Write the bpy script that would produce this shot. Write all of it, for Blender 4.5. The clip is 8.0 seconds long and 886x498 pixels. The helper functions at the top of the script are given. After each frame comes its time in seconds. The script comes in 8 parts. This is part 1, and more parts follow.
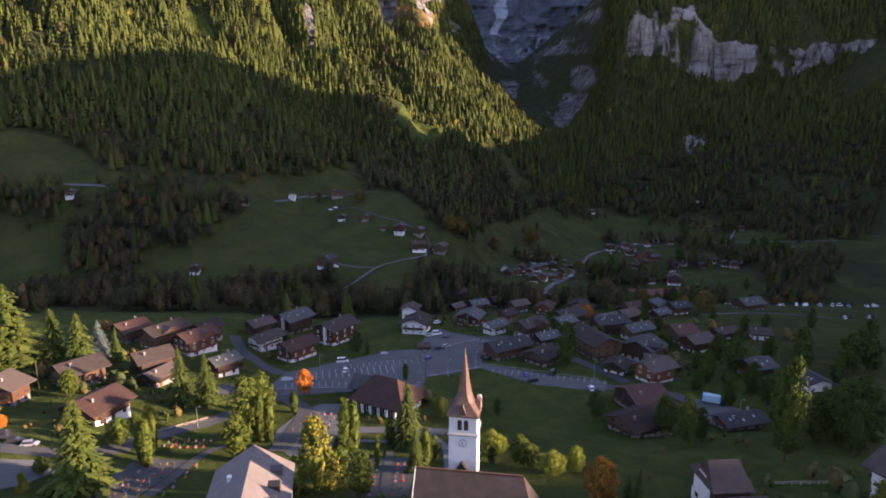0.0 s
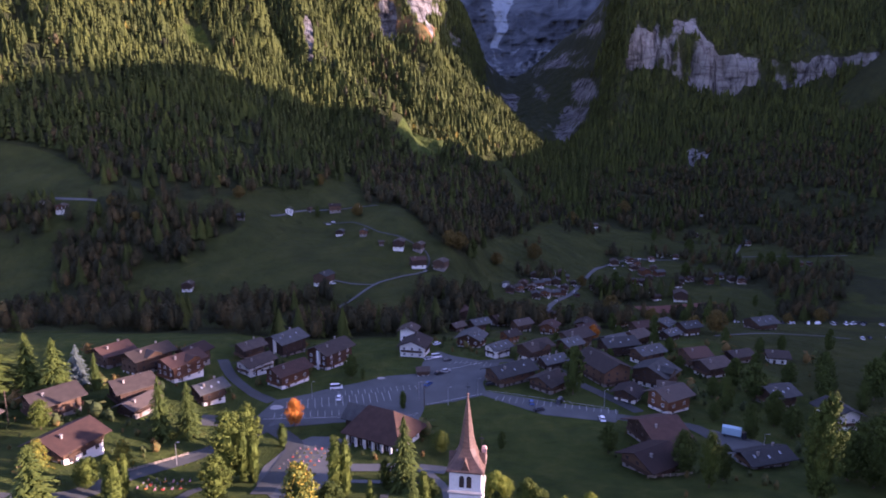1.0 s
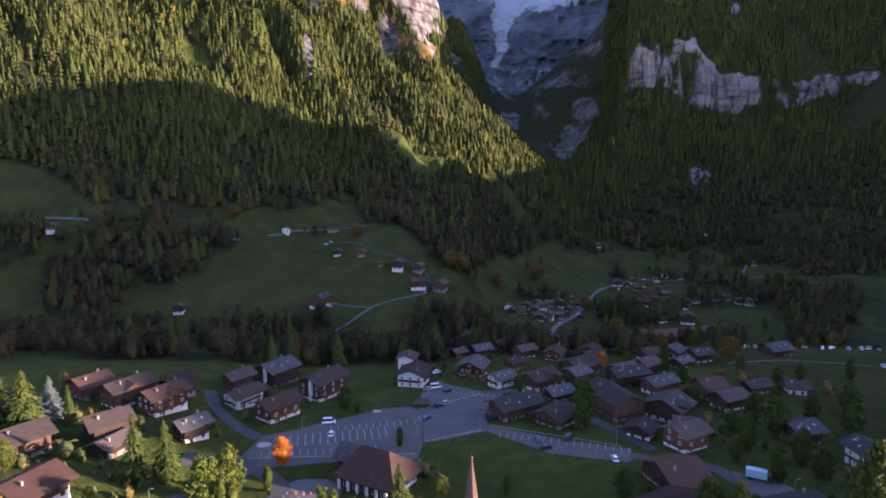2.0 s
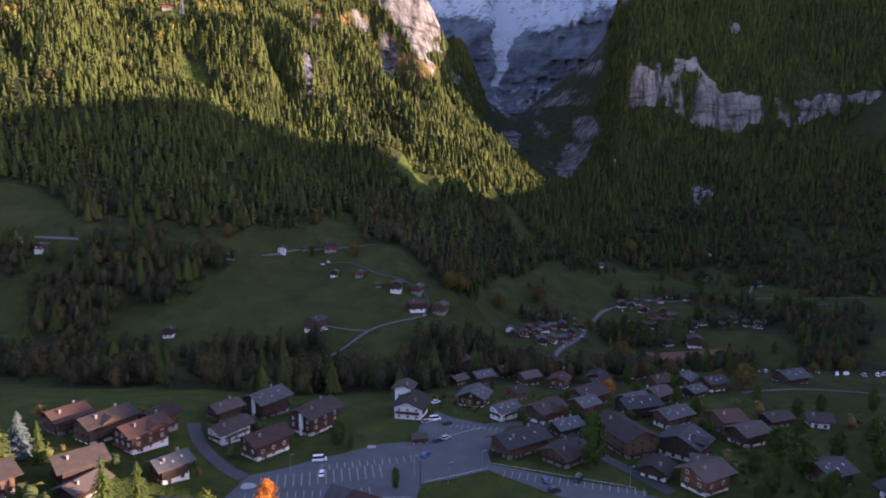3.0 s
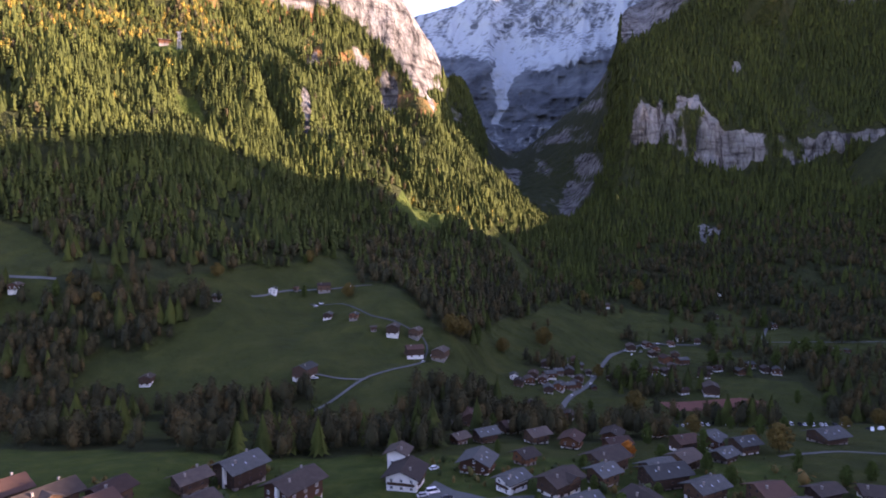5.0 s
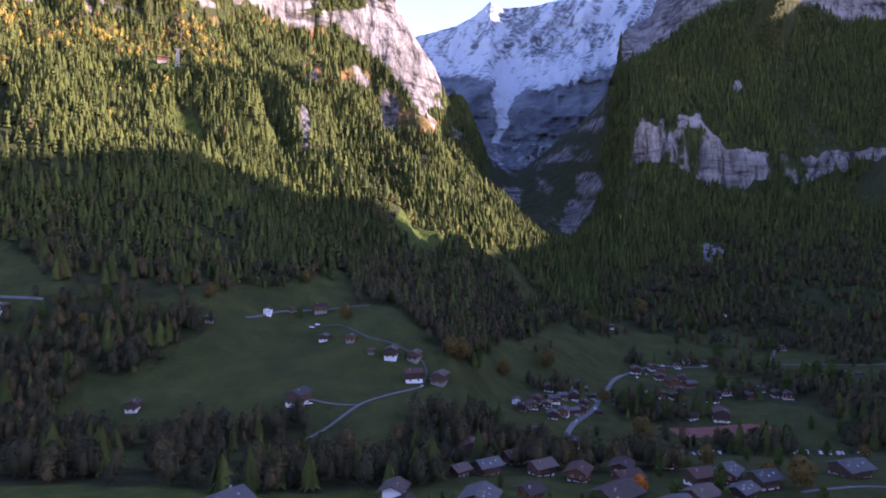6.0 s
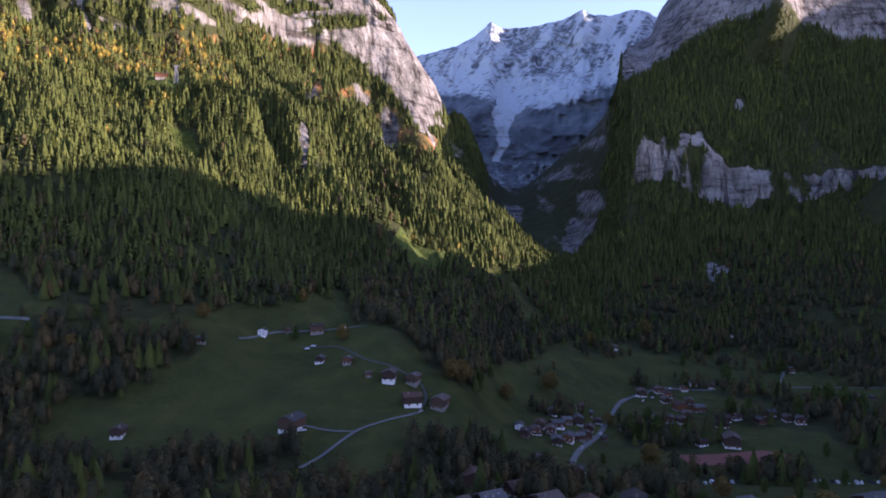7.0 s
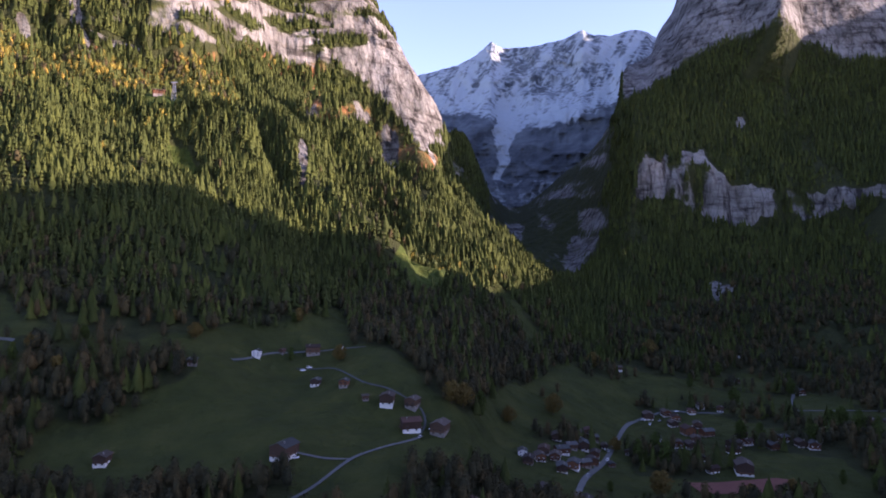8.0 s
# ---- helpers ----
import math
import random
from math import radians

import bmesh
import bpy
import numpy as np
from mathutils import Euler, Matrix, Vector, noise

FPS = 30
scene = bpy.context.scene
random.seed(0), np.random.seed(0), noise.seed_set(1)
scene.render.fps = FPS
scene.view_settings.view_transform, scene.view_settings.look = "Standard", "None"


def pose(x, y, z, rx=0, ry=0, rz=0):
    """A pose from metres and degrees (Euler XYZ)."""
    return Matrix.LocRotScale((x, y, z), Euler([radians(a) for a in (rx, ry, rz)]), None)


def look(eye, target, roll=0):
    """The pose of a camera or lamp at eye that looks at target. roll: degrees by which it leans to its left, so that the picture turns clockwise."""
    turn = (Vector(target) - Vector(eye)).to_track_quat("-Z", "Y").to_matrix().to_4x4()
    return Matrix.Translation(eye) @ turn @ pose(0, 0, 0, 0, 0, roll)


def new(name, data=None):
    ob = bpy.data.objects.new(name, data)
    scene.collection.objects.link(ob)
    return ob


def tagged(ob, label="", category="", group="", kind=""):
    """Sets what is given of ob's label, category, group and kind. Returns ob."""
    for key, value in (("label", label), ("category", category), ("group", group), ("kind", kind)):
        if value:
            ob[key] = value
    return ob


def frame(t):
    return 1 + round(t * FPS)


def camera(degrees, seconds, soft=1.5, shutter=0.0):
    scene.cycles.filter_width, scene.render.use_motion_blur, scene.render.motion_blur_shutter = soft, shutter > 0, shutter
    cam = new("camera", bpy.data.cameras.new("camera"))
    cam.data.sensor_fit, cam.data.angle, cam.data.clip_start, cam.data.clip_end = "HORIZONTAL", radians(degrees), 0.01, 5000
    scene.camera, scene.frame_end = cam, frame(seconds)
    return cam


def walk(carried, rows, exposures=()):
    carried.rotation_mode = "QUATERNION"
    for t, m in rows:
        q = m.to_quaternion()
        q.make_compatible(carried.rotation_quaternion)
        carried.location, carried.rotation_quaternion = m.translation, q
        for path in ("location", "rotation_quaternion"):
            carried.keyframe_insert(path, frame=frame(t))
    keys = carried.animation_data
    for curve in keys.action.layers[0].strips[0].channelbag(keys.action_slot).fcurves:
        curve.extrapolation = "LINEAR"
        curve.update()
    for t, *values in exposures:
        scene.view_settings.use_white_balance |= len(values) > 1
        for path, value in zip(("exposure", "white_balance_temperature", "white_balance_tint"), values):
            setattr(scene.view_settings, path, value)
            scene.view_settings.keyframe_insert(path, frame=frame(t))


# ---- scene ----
import functools

cam = camera(71.3, 8.0, soft=1.85)
METRES, EYE, TILT, LEAN, TURN = 120.0, 102.5, -11.4, 0.0, 0.0
ROWS = [
    (0.0, 0.0, 0.0, 0.0, -0.0, 0.0, 0.0),
    (0.5, 0.0006, 0.0614, 0.012, 0.02, 0.5, -0.0),
    (1.0, 0.0013, 0.1223, 0.0242, 0.04, 1.17, -0.02),
    (1.5, 0.0017, 0.1839, 0.0363, 0.06, 1.99, -0.04),
    (3.0, 0.0032, 0.3672, 0.0744, 0.08, 4.51, -0.17),
    (3.5, 0.0034, 0.4285, 0.0867, 0.07, 5.35, -0.21),
    (4.0, 0.0037, 0.4898, 0.0994, 0.07, 6.2, -0.26),
    (4.5, 0.0039, 0.5501, 0.1115, 0.07, 7.06, -0.29),
    (6.0, 0.0067, 0.737, 0.1495, 0.1, 9.64, -0.42),
    (6.5, 0.0065, 0.7959, 0.1611, 0.1, 10.49, -0.45),
    (7.0, 0.0071, 0.8584, 0.1741, 0.12, 11.35, -0.51),
    (7.5, 0.0072, 0.9182, 0.1858, 0.13, 12.2, -0.53),
    (8.0, 0.0076, 0.9801, 0.1982, 0.15, 13.06, -0.56),
]
walk(cam, [(t, pose(0, 0, EYE, TILT, LEAN, TURN) @ pose(METRES * x, METRES * y, METRES * z, 90 + pitch, roll, yaw)) for t, x, y, z, yaw, pitch, roll in ROWS], exposures=[(0.0, 2.02, 6500, 44), (0.5, 2.13, 6030, 64), (1.0, 2.07, 5740, 65), (1.5, 2.12, 5870, 53), (3.0, 2.06, 6120, 51), (3.5, 2.08, 6520, 46), (4.0, 1.94, 6000, 41), (4.5, 2.46, 6560, 47), (6.0, 2.36, 5580, 58), (6.5, 2.31, 5640, 61), (7.0, 1.93, 5600, 49), (8.0, 1.84, 5780, 51)])

# ---- sky, sun ----
SUN_ELEVATION, SUN_BEARING = 12.0, -9.0   # degrees; the bearing counts from +x towards +y
world = bpy.data.worlds.new("sky")
scene.world = world
world.use_nodes = True
sky = world.node_tree.nodes.new("ShaderNodeTexSky")
sky.sky_type, sky.sun_disc = "NISHITA", False
sky.sun_elevation, sky.sun_rotation = radians(SUN_ELEVATION), radians(90 - SUN_BEARING)
sky.altitude, sky.air_density, sky.dust_density, sky.ozone_density = 1100, 1.0, 1.1, 0.8
background = world.node_tree.nodes["Background"]
background.inputs["Strength"].default_value = 0.138
world.node_tree.links.new(sky.outputs[0], background.inputs["Color"])
sun_way = Vector((math.cos(radians(SUN_BEARING)) * math.cos(radians(SUN_ELEVATION)), math.sin(radians(SUN_BEARING)) * math.cos(radians(SUN_ELEVATION)), math.sin(radians(SUN_ELEVATION))))
sun_lamp = bpy.data.lights.new("sun", "SUN")
sun_lamp.energy, sun_lamp.angle, sun_lamp.color = 5.0, radians(0.5), (1.0, 0.835, 0.535)
sun = new("sun", sun_lamp)
sun.matrix_world = look(sun_way * 900, (0, 0, 0))

# ---- the lie of the land ----
def lattice(ix, iy, iz, seed):
    n = (ix * 374761393 + iy * 668265263 + iz * 1274126177 + seed * 974711) & 0xFFFFFFFF
    n = ((n ^ (n >> 13)) * 1274126177) & 0xFFFFFFFF
    n = ((n ^ (n >> 16)) * 2246822519) & 0xFFFFFFFF
    return ((n ^ (n >> 15)) & 0xFFFF) / 32767.5 - 1.0


def grain(x, y, z=None, seed=0):
    """Smooth noise from -1 to 1 on arrays."""
    x, y = np.asarray(x, float), np.asarray(y, float)
    z = np.zeros_like(x + y) if z is None else np.asarray(z, float)
    x, y, z = np.broadcast_arrays(x, y, z)
    cells = [np.floor(c).astype(np.int64) for c in (x, y, z)]
    ways = [c - i for c, i in zip((x, y, z), cells)]
    ways = [w * w * (3 - 2 * w) for w in ways]
    out = 0
    for dx in (0, 1):
        for dy in (0, 1):
            for dz in (0, 1):
                weight = (ways[0] if dx else 1 - ways[0]) * (ways[1] if dy else 1 - ways[1]) * (ways[2] if dz else 1 - ways[2])
                out = out + weight * lattice(cells[0] + dx, cells[1] + dy, cells[2] + dz, seed)
    return out


def rough(x, y, z=None, octaves=4, seed=0, ridged=False):
    """Fractal noise; ridged gives sharp crests."""
    out, size, total = 0, 1.0, 0
    for k in range(octaves):
        f = 2.03 ** k
        n = grain(np.asarray(x) * f, np.asarray(y) * f, None if z is None else np.asarray(z) * f, seed + k)
        out = out + size * ((1 - 2 * np.abs(n)) if ridged else n)
        total += size
        size *= 0.5
    return out / total


def bend(xs, ys, at):
    """A smooth curve through the knots that does not overshoot."""
    xs, ys, at = np.asarray(xs, float), np.asarray(ys, float), np.asarray(at, float)
    h = np.diff(xs)
    d = np.diff(ys, axis=0) / (h if ys.ndim == 1 else h[:, None])
    m = np.zeros_like(ys)
    same = d[:-1] * d[1:] > 0
    m[1:-1] = np.where(same, 2 * d[:-1] * d[1:] / np.where(same, d[:-1] + d[1:], 1), 0)
    m[0], m[-1] = d[0], d[-1]
    at = np.clip(at, xs[0], xs[-1])
    i = np.clip(np.searchsorted(xs, at, side="right") - 1, 0, len(xs) - 2)
    t = (at - xs[i]) / h[i]
    hh = h[i]
    if ys.ndim == 2:
        t, hh = t[:, None], hh[:, None]
    return (2 * t**3 - 3 * t**2 + 1) * ys[i] + (t**3 - 2 * t**2 + t) * hh * m[i] + (3 * t**2 - 2 * t**3) * ys[i + 1] + (t**3 - t**2) * hh * m[i + 1]


def near_height(x, y):
    """The village terrace: a slope that falls from the church to the car park, and on to the river."""
    x, y = np.asarray(x, float), np.asarray(y, float)
    terrace = y - 45 * np.clip((x - 80) / 80, 0, 1) * np.clip((y - 230) / 70, 0, 1)
    z = bend((-400, -150, 0, 60, 105, 150, 200, 235, 300, 350, 420), (150, 95, 52, 33, 23, 12, 2.5, 0.3, -2.5, -10, -24), terrace)
    right = np.clip((x - 40) / 160, 0, 1.6)
    left = np.clip((-x - 78) / 38, 0, 1) + 0.12 * np.clip((-x - 116) / 60, 0, 3)
    away = np.clip((y - 200) / 120, 0, 1)
    return z - 7 * right * away + 6.5 * left * np.clip(1.5 - np.abs(y - 215) / 150, 0, 1)


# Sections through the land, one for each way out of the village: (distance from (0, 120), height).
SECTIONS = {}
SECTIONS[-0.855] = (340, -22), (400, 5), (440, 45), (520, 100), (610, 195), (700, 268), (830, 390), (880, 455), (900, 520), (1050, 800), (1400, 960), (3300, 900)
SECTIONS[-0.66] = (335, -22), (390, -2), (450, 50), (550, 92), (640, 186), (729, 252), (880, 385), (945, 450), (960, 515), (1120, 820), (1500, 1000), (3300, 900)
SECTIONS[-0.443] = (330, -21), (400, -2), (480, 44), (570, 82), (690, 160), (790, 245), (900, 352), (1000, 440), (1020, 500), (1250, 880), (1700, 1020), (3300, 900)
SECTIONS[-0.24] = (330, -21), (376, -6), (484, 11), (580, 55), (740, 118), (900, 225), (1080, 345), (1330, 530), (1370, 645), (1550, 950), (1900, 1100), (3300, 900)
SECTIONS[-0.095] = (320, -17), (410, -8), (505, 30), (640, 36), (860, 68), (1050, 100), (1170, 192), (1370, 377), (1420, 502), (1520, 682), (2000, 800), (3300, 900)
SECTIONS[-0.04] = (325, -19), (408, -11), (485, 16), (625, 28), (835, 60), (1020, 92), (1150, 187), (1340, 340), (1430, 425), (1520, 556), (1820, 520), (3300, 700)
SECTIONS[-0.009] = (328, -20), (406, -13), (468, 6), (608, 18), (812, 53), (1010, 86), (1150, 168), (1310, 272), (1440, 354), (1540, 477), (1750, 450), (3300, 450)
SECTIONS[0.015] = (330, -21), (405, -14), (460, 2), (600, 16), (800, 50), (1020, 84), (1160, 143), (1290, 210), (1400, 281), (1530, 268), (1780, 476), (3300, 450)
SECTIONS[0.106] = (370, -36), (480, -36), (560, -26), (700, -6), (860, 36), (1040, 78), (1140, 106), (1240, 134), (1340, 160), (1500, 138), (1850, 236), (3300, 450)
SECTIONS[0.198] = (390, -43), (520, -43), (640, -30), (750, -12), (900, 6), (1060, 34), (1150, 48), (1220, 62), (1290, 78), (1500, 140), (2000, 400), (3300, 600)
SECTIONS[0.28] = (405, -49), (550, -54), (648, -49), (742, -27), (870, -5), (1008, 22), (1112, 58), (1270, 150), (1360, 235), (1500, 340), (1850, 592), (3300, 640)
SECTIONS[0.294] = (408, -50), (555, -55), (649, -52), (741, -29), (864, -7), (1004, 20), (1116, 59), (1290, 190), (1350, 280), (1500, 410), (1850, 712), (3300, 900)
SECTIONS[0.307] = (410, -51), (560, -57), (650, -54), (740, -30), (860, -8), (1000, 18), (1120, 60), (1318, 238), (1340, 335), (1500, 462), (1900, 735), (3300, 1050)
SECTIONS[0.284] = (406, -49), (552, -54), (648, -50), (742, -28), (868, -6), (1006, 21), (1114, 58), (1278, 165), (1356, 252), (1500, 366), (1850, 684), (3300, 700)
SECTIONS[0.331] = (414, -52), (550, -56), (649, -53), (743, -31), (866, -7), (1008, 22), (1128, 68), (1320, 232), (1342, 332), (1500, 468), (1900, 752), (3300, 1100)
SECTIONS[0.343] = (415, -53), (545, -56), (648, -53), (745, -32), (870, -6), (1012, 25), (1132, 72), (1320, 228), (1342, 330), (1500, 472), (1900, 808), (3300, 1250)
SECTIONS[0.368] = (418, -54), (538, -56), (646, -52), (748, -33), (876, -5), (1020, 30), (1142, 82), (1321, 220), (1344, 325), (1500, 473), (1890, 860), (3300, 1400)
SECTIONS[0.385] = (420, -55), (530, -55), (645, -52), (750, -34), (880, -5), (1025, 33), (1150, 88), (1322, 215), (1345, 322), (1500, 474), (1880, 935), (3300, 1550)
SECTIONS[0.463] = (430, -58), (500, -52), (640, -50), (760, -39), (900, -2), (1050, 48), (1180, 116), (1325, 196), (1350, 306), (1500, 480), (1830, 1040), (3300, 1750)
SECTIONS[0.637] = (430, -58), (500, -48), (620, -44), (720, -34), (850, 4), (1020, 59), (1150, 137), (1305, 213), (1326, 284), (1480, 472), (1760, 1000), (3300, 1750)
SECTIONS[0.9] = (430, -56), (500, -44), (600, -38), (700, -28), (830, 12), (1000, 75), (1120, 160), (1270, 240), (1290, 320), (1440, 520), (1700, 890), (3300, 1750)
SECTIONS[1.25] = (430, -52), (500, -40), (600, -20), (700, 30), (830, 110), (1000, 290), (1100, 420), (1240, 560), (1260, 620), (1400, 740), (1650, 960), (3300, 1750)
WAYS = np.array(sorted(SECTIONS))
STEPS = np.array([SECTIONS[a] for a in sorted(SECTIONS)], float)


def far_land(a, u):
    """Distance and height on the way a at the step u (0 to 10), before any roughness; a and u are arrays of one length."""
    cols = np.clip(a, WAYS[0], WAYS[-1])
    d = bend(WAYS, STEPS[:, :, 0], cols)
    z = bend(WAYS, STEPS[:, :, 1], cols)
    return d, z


def land_grid(across, near_rows, per_step):
    """The bare sheet as a grid of places: near rows first, then the sections."""
    a = np.interp(np.linspace(0, 1, across), (0, 0.05, 0.12, 0.90, 0.96, 1), (-4.0, -1.3, -0.80, 0.80, 1.5, 4.0))
    ys = np.concatenate((np.linspace(-400, 40, near_rows // 6, endpoint=False), np.linspace(40, 420, near_rows)))
    d, z = far_land(a, None)
    start = np.full(across, 300.0)
    start_z = near_height(a * 300, np.full(across, 420.0))
    back_d, back_z = d[:, -1] + 500, z[:, -1] * 0.9
    d = np.column_stack((start, d, back_d))
    z = np.column_stack((start_z, z, back_z))
    keys = np.arange(d.shape[1], dtype=float)
    us = np.concatenate([np.linspace(k, k + 1, n, endpoint=False) for k, n in zip(range(len(keys) - 1), per_step)] + [[keys[-1]]])[1:]
    fd = np.stack([bend(keys, row, us) for row in d])
    fz = np.stack([bend(keys, row, us) for row in z])
    X = np.concatenate((a[:, None] * np.full((1, len(ys)), 300.0), a[:, None] * fd), axis=1)
    Y = np.concatenate((np.broadcast_to(ys, (across, len(ys))), fd + 120), axis=1)
    Z = np.concatenate((near_height(X[:, :len(ys)], Y[:, :len(ys)]), fz), axis=1)
    U = np.concatenate((np.full((across, len(ys)), 0.0), np.broadcast_to(us, fd.shape)), axis=1)
    return X, Y, Z, U, a


def swell(x, y, u):
    """Uneven ground: hardly any in the village, more on the meadows, most in the woods."""
    k = np.clip((u - 0.3) / 2.5, 0, 1)
    w = np.clip((u - 2.5) / 2.5, 0, 1)
    return k * 2.5 * rough(x / 90, y / 90, octaves=3, seed=5) + w * 13 * rough(x / 170, y / 230, octaves=4, seed=9, ridged=True) - 4 * w


PER_STEP = (14, 14, 24, 30, 36, 40, 40, 50, 76, 80, 90, 16, 4)
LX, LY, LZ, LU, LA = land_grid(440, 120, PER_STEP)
LZ = LZ + swell(LX, LY, LU)
# spurs and gullies that run down the wooded slopes towards the valley
slope_part = np.clip((LU - 4.2) / 1.2, 0, 1) * np.clip((8.6 - LU) / 0.8, 0, 1) * np.where(LA[:, None] < 0.1, 1.0, 0.55)
along, across_fall = (LX - LY) * 0.707, (LX + LY) * 0.707
LZ = LZ + slope_part * (44 * rough(across_fall / 105, along / 420, octaves=3, seed=15, ridged=True) - 10)
# the big spur above the valley's narrow end, the dark gully beside it, and lesser ones
def crease(points, width, height):
    pts = np.array(points, float)
    best = np.full(LX.shape, 1e9)
    for (x0, y0), (x1, y1) in zip(pts[:-1], pts[1:]):
        k = np.clip(((LX - x0) * (x1 - x0) + (LY - y0) * (y1 - y0)) / ((x1 - x0) ** 2 + (y1 - y0) ** 2), 0, 1)
        best = np.minimum(best, np.hypot(LX - x0 - k * (x1 - x0), LY - y0 - k * (y1 - y0)))
    return height * np.exp(-(best / width) ** 2) * np.clip((LU - 4.6) / 0.8, 0, 1)


def ridge(points, width, share=1.0):
    """Draws the land to a line of given heights, fading out on both sides."""
    pts = np.array(points, float)
    best, level = np.full(LX.shape, 1e9), np.zeros(LX.shape)
    for (x0, y0, z0), (x1, y1, z1) in zip(pts[:-1], pts[1:]):
        k = np.clip(((LX - x0) * (x1 - x0) + (LY - y0) * (y1 - y0)) / ((x1 - x0) ** 2 + (y1 - y0) ** 2), 0, 1)
        d = np.hypot(LX - x0 - k * (x1 - x0), LY - y0 - k * (y1 - y0))
        level = np.where(d < best, z0 + k * (z1 - z0), level)
        best = np.minimum(best, d)
    return share * np.exp(-(best / width) ** 2) * (level - LZ)


LZ = LZ - crease([(-520, 1000), (-440, 930), (-380, 830)], 38, 20) + crease([(-560, 940), (-480, 850), (-420, 770)], 38, 20)
LZ = LZ + ridge([(-216, 1180, 401), (-164, 1165, 344), (-111, 1150, 275), (-54, 1130, 216), (6, 1125, 165), (62, 1130, 133)], 40, 0.95)
LZ = LZ + ridge([(-222, 1120, 315), (-170, 1085, 224), (-119, 1060, 178), (-71, 1050, 139)], 26, 0.95)
LZ = LZ + ridge([(-278, 1090, 353), (-225, 1040, 298), (-195, 990, 234), (-141, 970, 197), (-96, 970, 164), (-73, 980, 140)], 34, 1.0)
LZ = LZ + ridge([(-334, 955, 292), (-312, 930, 242), (-281, 912, 202), (-246, 905, 166)], 30, 0.95)
LZ = LZ + ridge([(-351, 915, 206), (-317, 895, 165)], 24, 0.9)
LZ = LZ + ridge([(-421, 968, 339), (-384, 962, 336), (-273, 965, 320)], 20, 0.95)
LZ = LZ + 5 * rough(LX / 30, LY / 30, octaves=3, seed=17) * np.clip((LU - 4.4) / 0.6, 0, 1)
# crags: steep steps are pushed in and out into ribs and gullies, and the steep ground above them is broken up
steep = np.clip(1 - np.abs(LU - 8.6) / 0.9, 0, 1)
upper = np.clip((LU - 8.9) / 0.8, 0, 1) * np.clip((11.6 - LU) / 1.0, 0, 1) * np.clip((-0.02 - LA[:, None]) / 0.1 + np.clip((LA[:, None] - 0.2) / 0.1, 0, 1), 0, 1)
ribs = rough(LX / 42, LZ / 260, LY / 300, octaves=5, seed=21, ridged=True)
LY = LY - steep * 26 * ribs - upper * (36 * rough(LX / 75, LZ / 190, octaves=6, seed=27, ridged=True) + 16 * rough((LX + LZ) / 170, (LZ - 0.4 * LX) / 34, octaves=5, seed=28, ridged=True))
# a buttress on the high wall that turns one face to the sun
LY = LY - 105 * np.interp(LA, (0.42, 0.47, 0.505, 0.515, 0.58, 0.9), (0, 0.25, 1, 1, 0, 0))[:, None] * np.clip((LU - 10.25) / 0.25, 0, 1) * np.clip((11.7 - LU) / 0.5, 0, 1)
LZ = LZ + upper * 20 * rough(LX / 60, LY / 60, octaves=4, seed=31)


@functools.lru_cache(None)
def ground(x, y):
    """The height of the land at a place in the village or the valley."""
    if y > 900:
        near = np.hypot(LX - x, LY - y)
        best = np.argsort(near, axis=None)[:4]
        weight = 1 / (near.flat[best] + 0.1)
        return float((LZ.flat[best] * weight).sum() / weight.sum())
    if y <= 420:
        return float(near_height(x, y))
    d = y - 120
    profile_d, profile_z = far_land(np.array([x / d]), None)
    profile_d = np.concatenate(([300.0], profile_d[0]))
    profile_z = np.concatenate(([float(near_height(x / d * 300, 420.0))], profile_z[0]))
    keys = np.arange(len(profile_d), dtype=float)
    us = np.linspace(0, 8, 1601)
    ds, zs = bend(keys, profile_d, us), bend(keys, profile_z, us)
    u = np.interp(d, ds, us)
    return float(np.interp(d, ds, zs) + swell(np.array([float(x)]), np.array([float(y)]), np.array([u]))[0])

